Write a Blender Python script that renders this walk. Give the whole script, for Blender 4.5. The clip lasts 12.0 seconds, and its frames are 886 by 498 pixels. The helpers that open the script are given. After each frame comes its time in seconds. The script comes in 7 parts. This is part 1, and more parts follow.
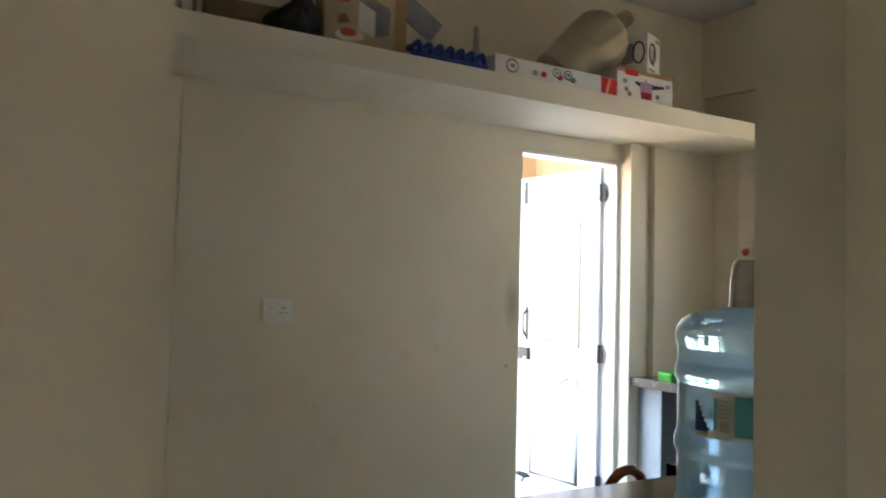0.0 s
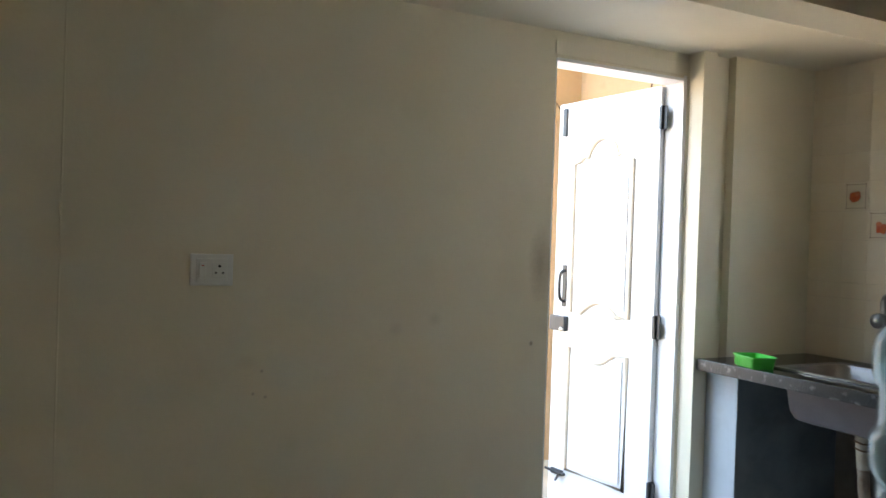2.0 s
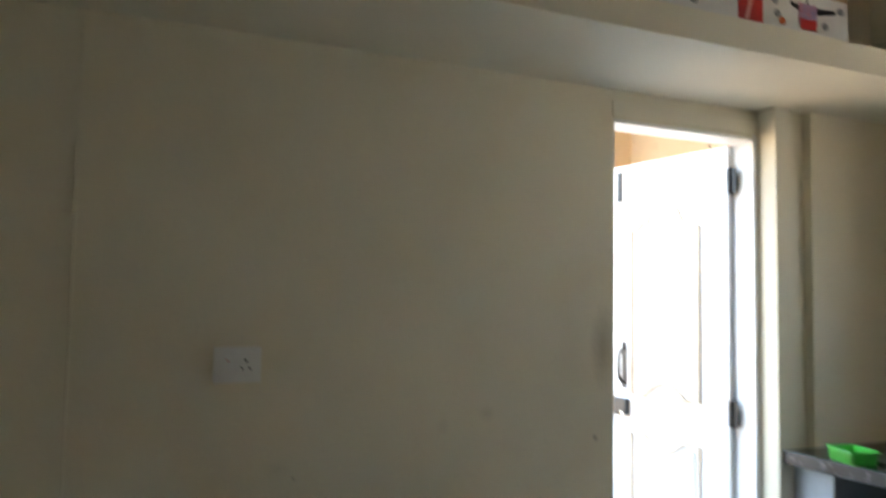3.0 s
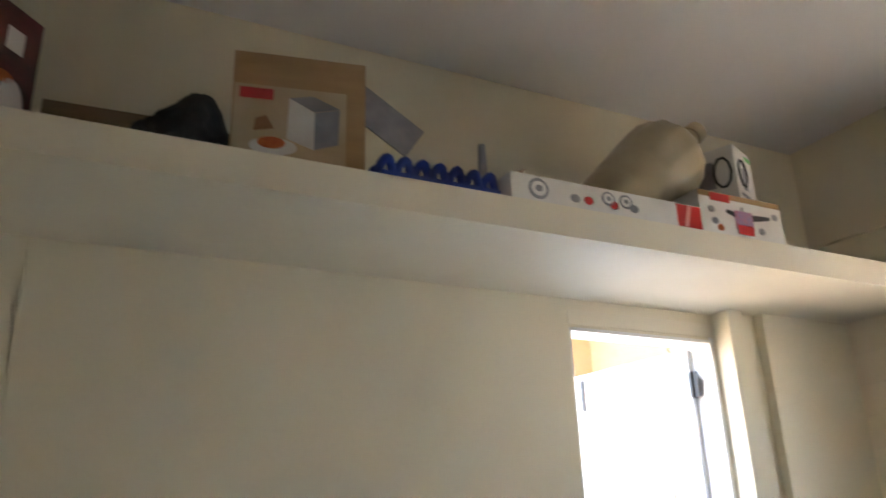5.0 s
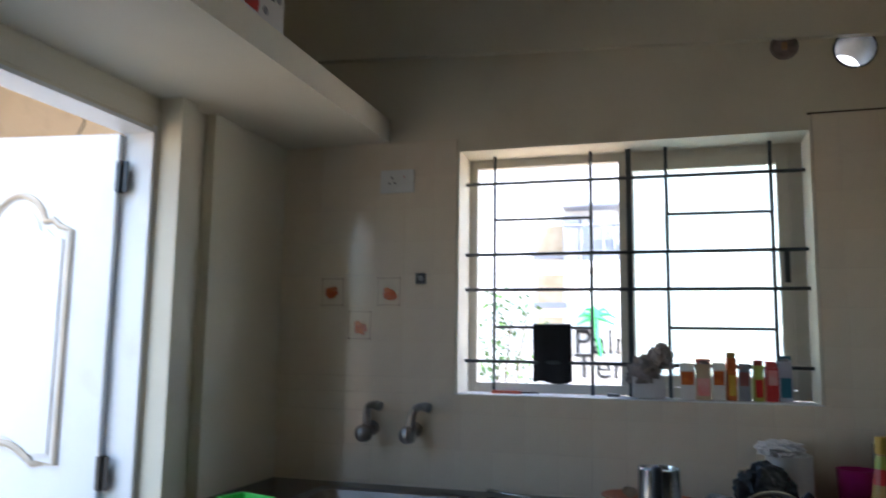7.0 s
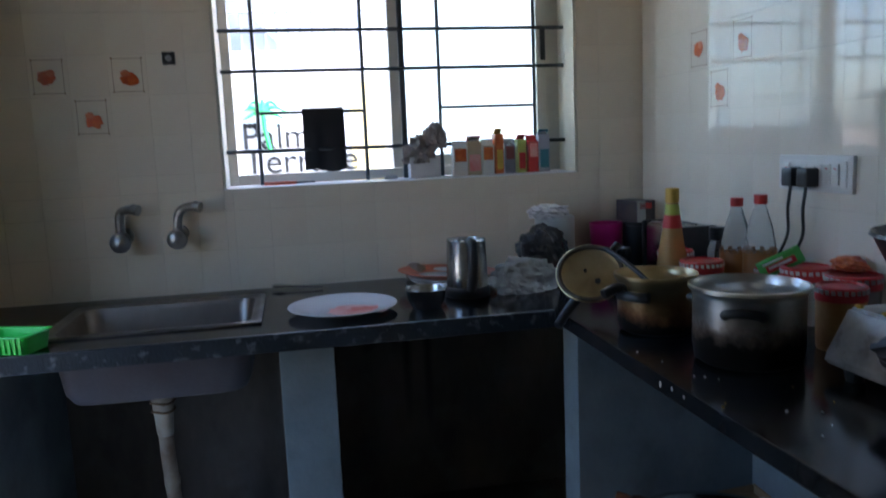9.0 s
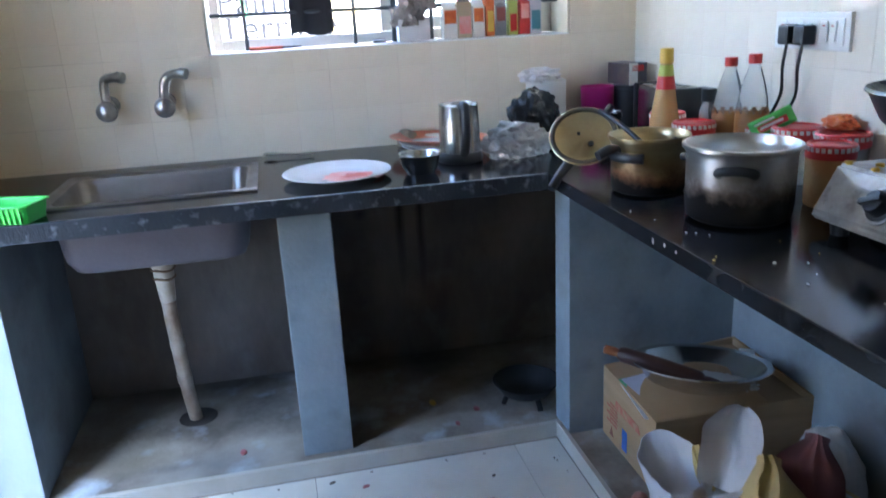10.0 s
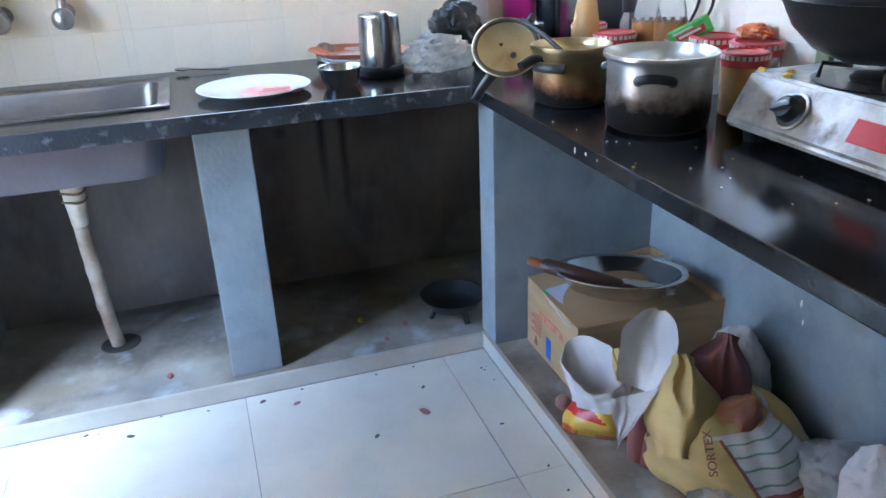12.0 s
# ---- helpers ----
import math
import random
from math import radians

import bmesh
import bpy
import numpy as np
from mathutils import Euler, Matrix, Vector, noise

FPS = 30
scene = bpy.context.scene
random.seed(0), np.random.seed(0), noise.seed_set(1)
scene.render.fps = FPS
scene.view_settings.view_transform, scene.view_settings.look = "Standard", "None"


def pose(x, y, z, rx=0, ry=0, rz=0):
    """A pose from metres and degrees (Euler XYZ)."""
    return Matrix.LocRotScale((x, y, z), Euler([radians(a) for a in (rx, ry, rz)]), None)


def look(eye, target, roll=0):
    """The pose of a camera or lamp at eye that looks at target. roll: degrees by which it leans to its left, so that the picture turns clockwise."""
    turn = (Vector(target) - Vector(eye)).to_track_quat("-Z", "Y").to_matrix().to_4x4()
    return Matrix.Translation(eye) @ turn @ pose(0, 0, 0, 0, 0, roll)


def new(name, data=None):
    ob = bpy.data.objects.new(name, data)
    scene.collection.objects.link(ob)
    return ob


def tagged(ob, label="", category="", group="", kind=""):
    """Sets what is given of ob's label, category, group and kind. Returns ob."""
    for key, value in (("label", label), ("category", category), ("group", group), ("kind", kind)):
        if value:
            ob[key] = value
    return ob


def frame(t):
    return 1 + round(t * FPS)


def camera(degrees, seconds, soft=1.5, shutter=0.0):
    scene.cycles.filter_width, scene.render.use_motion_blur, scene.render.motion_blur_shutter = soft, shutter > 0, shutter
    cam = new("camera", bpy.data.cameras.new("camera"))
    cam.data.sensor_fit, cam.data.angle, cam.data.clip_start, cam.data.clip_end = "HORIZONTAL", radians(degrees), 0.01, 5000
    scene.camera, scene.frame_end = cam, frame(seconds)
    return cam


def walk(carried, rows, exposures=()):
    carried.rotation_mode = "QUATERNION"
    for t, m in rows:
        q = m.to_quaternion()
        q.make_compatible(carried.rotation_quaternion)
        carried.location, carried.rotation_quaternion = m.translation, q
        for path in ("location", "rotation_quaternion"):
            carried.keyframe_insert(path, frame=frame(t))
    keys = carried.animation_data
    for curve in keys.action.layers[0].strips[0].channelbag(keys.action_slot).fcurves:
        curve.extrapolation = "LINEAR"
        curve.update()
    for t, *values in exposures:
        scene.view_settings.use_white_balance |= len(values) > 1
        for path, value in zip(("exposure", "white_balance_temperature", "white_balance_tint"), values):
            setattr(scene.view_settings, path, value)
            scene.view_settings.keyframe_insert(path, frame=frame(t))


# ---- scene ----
cam = camera(60.0, 12.0, shutter=0.5)

PATH = [
    (0, (0.446, 0.237, 1.311), (1.46, 1.958, 1.415), 1.5),
    (0.5, (0.594, 0.411, 1.312), (1.707, 2.072, 1.37), 1.9),
    (1, (0.759, 0.585, 1.302), (1.824, 2.278, 1.319), 1.5),
    (1.5, (0.949, 0.754, 1.299), (1.907, 2.509, 1.294), 1.6),
    (2, (1.085, 0.957, 1.309), (1.981, 2.745, 1.292), 1.9),
    (2.5, (1.149, 1.141, 1.329), (2.157, 2.868, 1.35), 1.5),
    (3, (1.164, 1.226, 1.388), (1.97, 3.051, 1.523), 1.0),
    (3.5, (1.133, 1.187, 1.416), (1.797, 2.982, 1.996), 0.2),
    (3.7, (1.133, 1.211, 1.422), (1.77, 2.975, 2.119), -0.0),
    (5.3, (1.247, 1.309, 1.382), (2.232, 2.925, 2.03), -2.1),
    (5.5, (1.27, 1.371, 1.371), (2.386, 2.924, 1.957), -1.7),
    (6, (1.311, 1.554, 1.38), (2.861, 2.732, 1.835), -1.4),
    (6.5, (1.342, 1.671, 1.375), (3.105, 2.543, 1.736), -1.0),
    (7, (1.442, 1.853, 1.364), (3.339, 2.434, 1.616), 0.8),
    (7.5, (1.532, 1.973, 1.362), (3.501, 2.284, 1.522), 1.5),
    (7.7, (1.562, 2.007, 1.36), (3.548, 2.206, 1.494), 1.0),
    (9.3, (1.554, 2.451, 1.322), (3.474, 2.015, 0.971), -2.3),
    (9.5, (1.548, 2.454, 1.323), (3.456, 2.047, 0.886), -2.4),
    (10, (1.539, 2.451, 1.313), (3.405, 2.065, 0.705), -3.0),
    (10.5, (1.536, 2.445, 1.321), (3.356, 2.031, 0.601), -3.2),
    (11, (1.532, 2.428, 1.325), (3.322, 1.997, 0.545), -3.1),
    (11.5, (1.53, 2.424, 1.305), (3.298, 1.96, 0.494), -3.1),
    (12, (1.538, 2.45, 1.292), (3.286, 1.906, 0.488), -2.4),
]
EXPOSURE = [
    (0.0, 4.15, 7000, 10), (1.0, 4.05, 7000, 10), (2.5, 3.72, 6950, 8), (3.7, 3.92, 7050, 8), (5.3, 4.65, 6900, 15), (5.6, 4.65, 6900, 15), (6.0, 3.95, 6450, 10), (6.5, 2.95, 6150, 8),
    (7.5, 2.75, 5800, 10), (9.4, 3.05, 5550, 11), (10.0, 4.68, 5650, 13), (11.0, 5.17, 5660, 12), (12.0, 5.44, 5800, 12),
]
walk(cam, [(t, look(eye, aim, roll)) for t, eye, aim, roll in PATH], EXPOSURE)

# ---- light ----
world = bpy.data.worlds.new("sky")
scene.world = world
world.use_nodes = True
wn = world.node_tree
sky = wn.nodes.new("ShaderNodeTexSky")
sky.sky_type = 'NISHITA'
sky.sun_disc = False
sky.sun_elevation = radians(54)
sky.sun_rotation = radians(-167)
sky.altitude = 200
sky.dust_density = 2.0
wn.links.new(sky.outputs[0], wn.nodes["Background"].inputs[0])
wn.nodes["Background"].inputs[1].default_value = 0.15
sun = new("sun", bpy.data.lights.new("sun", 'SUN'))
sun.data.energy = 4.5
sun.data.angle = radians(0.6)
sun.data.color = (1.0, 0.94, 0.86)
sun.matrix_world = look((-2.0, -8.6, 12.2), (0, 0, 0))

# added area lamp above the yard, standing in for sky light through the door
yard = new("utility_daylight", bpy.data.lights.new("utility_daylight", 'AREA'))
yard.data.shape = 'RECTANGLE'
yard.data.size, yard.data.size_y = 1.3, 1.1
yard.data.energy = 15
yard.data.color = (0.68, 0.83, 1.0)
yard.matrix_world = look((1.85, 4.65, 4.35), (3.25, 3.35, 0.7))

# ---- materials ----


def nodes_of(name):
    m = bpy.data.materials.new(name)
    m.use_nodes = True
    nt = m.node_tree
    return m, nt, nt.nodes["Principled BSDF"]


def surface(name, a, b=None, rough=0.6, metal=0.0, big=3.0, fine=60.0, bump=0.15, spots=0.0, spot_col=(0.1, 0.08, 0.06),
            rough_var=0.1, stretch=(1, 1, 1), per_piece=0.0, coat=0.0, spot_scale=9.0, marks=()):
    """A painted, plastered or metal surface: two colours mixed by coarse and fine noise, stains, fine relief."""
    m, nt, p = nodes_of(name)
    b = b or tuple(c * 0.85 for c in a)
    N, L = nt.nodes.new, nt.links.new
    tc, mp = N("ShaderNodeTexCoord"), N("ShaderNodeMapping")
    mp.inputs["Scale"].default_value = stretch
    L(tc.outputs["Object"], mp.inputs[0])
    n1, n2 = N("ShaderNodeTexNoise"), N("ShaderNodeTexNoise")
    n1.inputs["Scale"].default_value, n1.inputs["Detail"].default_value = big, 6
    n2.inputs["Scale"].default_value, n2.inputs["Detail"].default_value = fine, 4
    L(mp.outputs[0], n1.inputs[0])
    L(mp.outputs[0], n2.inputs[0])
    r1 = N("ShaderNodeMapRange")
    r1.inputs[1].default_value, r1.inputs[2].default_value = 0.32, 0.68
    L(n1.outputs[0], r1.inputs[0])
    add = N("ShaderNodeMath")
    add.operation = 'MULTIPLY_ADD'
    L(n2.outputs[0], add.inputs[0])
    add.inputs[1].default_value = 0.35
    L(r1.outputs[0], add.inputs[2])
    sub = N("ShaderNodeMath")
    sub.operation, sub.use_clamp = 'SUBTRACT', True
    L(add.outputs[0], sub.inputs[0])
    sub.inputs[1].default_value = 0.17
    fac = sub.outputs[0]
    if per_piece:
        oi = N("ShaderNodeObjectInfo")
        pm = N("ShaderNodeMath")
        pm.operation, pm.use_clamp = 'MULTIPLY_ADD', True
        L(oi.outputs["Random"], pm.inputs[0])
        pm.inputs[1].default_value = per_piece
        L(fac, pm.inputs[2])
        fac = pm.outputs[0]
    mix = N("ShaderNodeMix")
    mix.data_type = 'RGBA'
    L(fac, mix.inputs[0])
    mix.inputs[6].default_value, mix.inputs[7].default_value = (*a, 1), (*b, 1)
    col = mix.outputs[2]
    if spots:
        n3 = N("ShaderNodeTexNoise")
        n3.inputs["Scale"].default_value, n3.inputs["Detail"].default_value = spot_scale, 8
        L(tc.outputs["Object"], n3.inputs[0])
        r3 = N("ShaderNodeMapRange")
        r3.inputs[1].default_value, r3.inputs[2].default_value = 0.56, 0.74
        r3.inputs[4].default_value = spots
        L(n3.outputs[0], r3.inputs[0])
        mix2 = N("ShaderNodeMix")
        mix2.data_type = 'RGBA'
        L(r3.outputs[0], mix2.inputs[0])
        L(col, mix2.inputs[6])
        mix2.inputs[7].default_value = (*spot_col, 1)
        col = mix2.outputs[2]
    for cx, cy, cz, rx, ry, rz, amount, mcol in marks:
        off, ln, mr, nw, mm = N("ShaderNodeMapping"), N("ShaderNodeVectorMath"), N("ShaderNodeMapRange"), N("ShaderNodeMath"), N("ShaderNodeMix")
        off.vector_type = 'POINT'
        off.inputs["Scale"].default_value = (1 / rx, 1 / ry, 1 / rz)
        off.inputs["Location"].default_value = (-cx / rx, -cy / ry, -cz / rz)
        L(tc.outputs["Object"], off.inputs[0])
        ln.operation = 'LENGTH'
        L(off.outputs[0], ln.inputs[0])
        nw.operation = 'MULTIPLY_ADD'
        L(n2.outputs[0], nw.inputs[0])
        nw.inputs[1].default_value = 0.5
        L(ln.outputs["Value"], nw.inputs[2])
        mr.inputs[1].default_value, mr.inputs[2].default_value = 0.35, 1.25
        mr.inputs[3].default_value, mr.inputs[4].default_value = amount, 0.0
        L(nw.outputs[0], mr.inputs[0])
        mm.data_type = 'RGBA'
        L(mr.outputs[0], mm.inputs[0])
        L(col, mm.inputs[6])
        mm.inputs[7].default_value = (*mcol, 1)
        col = mm.outputs[2]
    L(col, p.inputs["Base Color"])
    rr = N("ShaderNodeMapRange")
    rr.inputs[3].default_value, rr.inputs[4].default_value = max(0.02, rough - rough_var), min(1, rough + rough_var)
    L(n1.outputs[0], rr.inputs[0])
    L(rr.outputs[0], p.inputs["Roughness"])
    p.inputs["Metallic"].default_value = metal
    p.inputs["Coat Weight"].default_value = coat
    p.inputs["Coat Roughness"].default_value = 0.08
    if bump:
        bp = N("ShaderNodeBump")
        bp.inputs["Strength"].default_value, bp.inputs["Distance"].default_value = bump, 0.004
        L(n2.outputs[0], bp.inputs["Height"])
        L(bp.outputs[0], p.inputs["Normal"])
    return m


def clear(name, col, rough=0.05, ior=1.45, trans=1.0, milky=0.0, wrinkle=0.0):
    m, nt, p = nodes_of(name)
    p.inputs["Base Color"].default_value = (*col, 1)
    p.inputs["Roughness"].default_value = rough
    p.inputs["IOR"].default_value = ior
    p.inputs["Transmission Weight"].default_value = trans
    if wrinkle:
        tc, nz, bp = nt.nodes.new("ShaderNodeTexCoord"), nt.nodes.new("ShaderNodeTexNoise"), nt.nodes.new("ShaderNodeBump")
        nz.inputs["Scale"].default_value, nz.inputs["Detail"].default_value = 45, 5
        nt.links.new(tc.outputs["Object"], nz.inputs[0])
        nt.links.new(nz.outputs[0], bp.inputs["Height"])
        bp.inputs["Strength"].default_value, bp.inputs["Distance"].default_value = wrinkle, 0.01
        nt.links.new(bp.outputs[0], p.inputs["Normal"])
    if milky:
        df, mx = nt.nodes.new("ShaderNodeBsdfDiffuse"), nt.nodes.new("ShaderNodeMixShader")
        df.inputs[0].default_value = (*col, 1)
        mx.inputs[0].default_value = milky
        nt.links.new(p.outputs[0], mx.inputs[1])
        nt.links.new(df.outputs[0], mx.inputs[2])
        nt.links.new(mx.outputs[0], nt.nodes["Material Output"].inputs[0])
    return m


WALL = surface("cream_wall_paint", (0.74, 0.68, 0.54), (0.66, 0.60, 0.46), rough=0.55, big=1.6, fine=90, bump=0.12, spots=0.10, spot_col=(0.35, 0.27, 0.17), spot_scale=3.2)
SMUDGE, SPECK = (0.22, 0.16, 0.09), (0.13, 0.09, 0.06)
WALL_MARKED = surface("cream_wall_paint_with_stains", (0.74, 0.68, 0.54), (0.68, 0.62, 0.48), rough=0.55, big=1.6, fine=90, bump=0.12, spots=0.06, spot_col=(0.35, 0.27, 0.17), spot_scale=3.2, marks=(
    (2.76, 3.45, 1.24, 0.06, 0.3, 0.16, 0.5, SMUDGE), (2.31, 3.45, 1.03, 0.035, 0.3, 0.03, 0.16, SMUDGE), (2.157, 3.45, 0.996, 0.03, 0.3, 0.03, 0.12, SMUDGE),
    (1.661, 3.45, 0.797, 0.007, 0.3, 0.007, 0.5, SPECK), (1.702, 3.45, 0.785, 0.007, 0.3, 0.007, 0.5, SPECK), (1.688, 3.45, 0.87, 0.007, 0.3, 0.007, 0.45, SPECK),
    (1.64, 3.45, 0.90, 0.05, 0.3, 0.03, 0.10, SMUDGE), (2.728, 3.45, 0.93, 0.012, 0.3, 0.012, 0.7, SPECK), (1.79, 3.45, 0.62, 0.05, 0.3, 0.05, 0.08, SMUDGE)))
WALL_OUT = surface("weathered_outside_plaster", (0.62, 0.48, 0.32), (0.54, 0.40, 0.26), rough=0.8, big=2.2, fine=70, bump=0.3, spots=0.25, spot_col=(0.30, 0.20, 0.12))
CEIL = surface("ceiling_whitewash", (0.72, 0.71, 0.70), (0.66, 0.65, 0.64), rough=0.8, big=1.2, fine=80, bump=0.12)
SLABP = surface("shelf_paint", (0.76, 0.71, 0.58), (0.70, 0.64, 0.52), rough=0.6, big=2.0, fine=90, bump=0.12)
TILE = surface("cream_glazed_tile", (0.80, 0.71, 0.57), (0.76, 0.66, 0.52), rough=0.13, rough_var=0.05, big=2.5, fine=40, bump=0.03, per_piece=0.35)
TILE.node_tree.nodes["Principled BSDF"].inputs["Specular IOR Level"].default_value = 0.3
TILE_C = surface("ivory_glazed_tile", (0.82, 0.77, 0.67), (0.78, 0.72, 0.62), rough=0.05, rough_var=0.03, big=2.5, fine=40, bump=0.03, per_piece=0.35)

FLOOR_T = surface("ivory_vitrified_tile", (0.72, 0.69, 0.60), (0.64, 0.61, 0.52), rough=0.16, rough_var=0.08, big=4, fine=50, bump=0.02, spots=0.12, spot_col=(0.35, 0.33, 0.30), per_piece=0.15)
FLOOR_J = surface("floor_joint", (0.30, 0.27, 0.23), rough=0.9)
GREYP = surface("grey_blue_cement_paint", (0.27, 0.305, 0.325), (0.18, 0.205, 0.22), rough=0.62, big=5.0, fine=70, bump=0.3, spots=0.4, spot_col=(0.12, 0.115, 0.11))
GREYL = surface("pale_grey_cement", (0.50, 0.54, 0.58), (0.42, 0.46, 0.50), rough=0.6, big=3.0, fine=70, bump=0.2, spots=0.2, spot_col=(0.25, 0.23, 0.2))
# dark brown cement with two narrow upright near-black streaks and one spot
DARKP = surface("dark_streaked_cement", (0.25, 0.205, 0.175), (0.12, 0.098, 0.085), rough=0.75, big=4.5, fine=40, bump=0.35, spots=0.5, spot_col=(0.22, 0.21, 0.20), stretch=(1, 1, 0.5), marks=((4.17, 2.06, 0.6, 0.3, 0.022, 0.30, 0.85, (0.02, 0.018, 0.018)), (4.17, 1.985, 0.6, 0.3, 0.02, 0.34, 0.85, (0.02, 0.018, 0.018)), (4.17, 2.20, 0.62, 0.3, 0.03, 0.03, 0.6, (0.02, 0.018, 0.018))))
# stains, plus two wide rear marks that paint the shade under the counter
PLINTH = surface("stained_cement_with_shade", (0.40, 0.35, 0.28), (0.14, 0.115, 0.09), rough=0.6, big=4.5, fine=70, bump=0.4, spots=0.9, spot_col=(0.50, 0.54, 0.58), spot_scale=7.0, marks=(
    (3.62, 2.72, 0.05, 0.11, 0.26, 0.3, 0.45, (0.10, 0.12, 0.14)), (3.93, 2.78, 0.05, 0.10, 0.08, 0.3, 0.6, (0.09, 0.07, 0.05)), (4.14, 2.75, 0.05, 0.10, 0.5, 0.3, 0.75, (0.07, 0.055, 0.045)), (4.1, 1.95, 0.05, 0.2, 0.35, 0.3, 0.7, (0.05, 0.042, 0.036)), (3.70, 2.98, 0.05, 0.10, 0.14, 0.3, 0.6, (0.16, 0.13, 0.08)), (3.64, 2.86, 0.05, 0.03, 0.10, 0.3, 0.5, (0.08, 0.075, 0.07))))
SKIRT = surface("ivory_skirting_tile", (0.52, 0.49, 0.42), (0.42, 0.38, 0.31), rough=0.35, big=6, fine=60, bump=0.08, spots=0.3, spot_col=(0.35, 0.28, 0.2))
GRANITE = surface("black_granite", (0.010, 0.010, 0.011), (0.024, 0.024, 0.027), rough=0.12, rough_var=0.07, big=5, fine=260, bump=0.03, spots=0.14, spot_col=(0.16, 0.17, 0.18), spot_scale=14)
GRANITE.node_tree.nodes["Principled BSDF"].inputs["Specular IOR Level"].default_value = 0.36
EDGE = surface("worn_granite_edge", (0.014, 0.017, 0.022), (0.034, 0.039, 0.046), rough=0.32, big=9, fine=120, bump=0.45, spots=0.5, spot_col=(0.34, 0.36, 0.37), spot_scale=34, stretch=(1, 1, 0.5))
STEEL = surface("brushed_steel", (0.56, 0.55, 0.53), (0.46, 0.45, 0.43), rough=0.24, metal=1.0, big=4, fine=120, bump=0.05, stretch=(1, 1, 12))
SINK = surface("scratched_sink_steel", (0.33, 0.295, 0.265), (0.22, 0.195, 0.175), rough=0.36, metal=1.0, big=7, fine=160, bump=0.08, spots=0.3, spot_col=(0.25, 0.2, 0.16))
SINK_U = surface("grey_sink_coating", (0.115, 0.10, 0.115), (0.085, 0.072, 0.085), rough=0.55, big=5, fine=80, bump=0.15)
CHROME = surface("dull_chrome", (0.50, 0.49, 0.48), (0.32, 0.31, 0.30), rough=0.32, metal=1.0, big=20, fine=150, bump=0.05, spots=0.4, spot_col=(0.3, 0.27, 0.24))
SOOTC = (0.03, 0.022, 0.018)
BRASSY = surface("burnt_yellow_steel", (0.50, 0.42, 0.25), (0.36, 0.28, 0.15), rough=0.36, metal=1.0, big=7, fine=100, bump=0.08, spots=0.5, spot_col=(0.16, 0.11, 0.07))


def sooty(name, a, b, heat, edge, top, rough=0.3):
    """A metal pot whose foot is black with soot, with a ragged scorched border; edge, top: heights of the border."""
    m, nt, p = nodes_of(name)
    N, L = nt.nodes.new, nt.links.new
    tc, sep = N("ShaderNodeTexCoord"), N("ShaderNodeSeparateXYZ")
    L(tc.outputs["Object"], sep.inputs[0])
    big, fine, brush, mp = N("ShaderNodeTexNoise"), N("ShaderNodeTexNoise"), N("ShaderNodeTexNoise"), N("ShaderNodeMapping")
    big.inputs["Scale"].default_value, big.inputs["Detail"].default_value = 16, 6
    fine.inputs["Scale"].default_value, fine.inputs["Detail"].default_value = 90, 4
    mp.inputs["Scale"].default_value = (1, 1, 14)
    brush.inputs["Scale"].default_value, brush.inputs["Detail"].default_value = 26, 4
    L(tc.outputs["Object"], mp.inputs[0])
    L(mp.outputs[0], brush.inputs[0])
    L(tc.outputs["Object"], big.inputs[0])
    L(tc.outputs["Object"], fine.inputs[0])
    h, h2 = N("ShaderNodeMath"), N("ShaderNodeMath")
    for node, src, amount, after in ((h, big, -0.075, sep.outputs["Z"]), (h2, fine, -0.02, h.outputs[0])):
        node.operation = 'MULTIPLY_ADD'
        L(src.outputs[0], node.inputs[0])
        node.inputs[1].default_value = amount
        L(after, node.inputs[2])
    black, brown = N("ShaderNodeMapRange"), N("ShaderNodeMapRange")
    for node, lo, hi in ((black, edge - 0.066, edge - 0.018), (brown, edge - 0.05, top - 0.04)):
        node.inputs[1].default_value, node.inputs[2].default_value, node.inputs[3].default_value, node.inputs[4].default_value = lo, hi, 1.0, 0.0
        L(h2.outputs[0], node.inputs[0])
    col = N("ShaderNodeMix")
    col.data_type = 'RGBA'
    L(brush.outputs[0], col.inputs[0])
    col.inputs[6].default_value, col.inputs[7].default_value = (*a, 1), (*b, 1)
    out = col.outputs[2]
    for src, c in ((brown, heat), (black, (0.009, 0.007, 0.006))):
        mx = N("ShaderNodeMix")
        mx.data_type = 'RGBA'
        L(src.outputs[0], mx.inputs[0])
        L(out, mx.inputs[6])
        mx.inputs[7].default_value = (*c, 1)
        out = mx.outputs[2]
    L(out, p.inputs["Base Color"])
    for sock, lo, hi in (("Metallic", 0.95, 0.0), ("Roughness", rough, 0.8), ("Specular IOR Level", 0.5, 0.15)):
        mr = N("ShaderNodeMapRange")
        mr.inputs[3].default_value, mr.inputs[4].default_value = lo, hi
        L(black.outputs[0], mr.inputs[0])
        L(mr.outputs[0], p.inputs[sock])
    bp = N("ShaderNodeBump")
    bp.inputs["Strength"].default_value, bp.inputs["Distance"].default_value = 0.08, 0.003
    L(fine.outputs[0], bp.inputs["Height"])
    L(bp.outputs[0], p.inputs["Normal"])
    return m


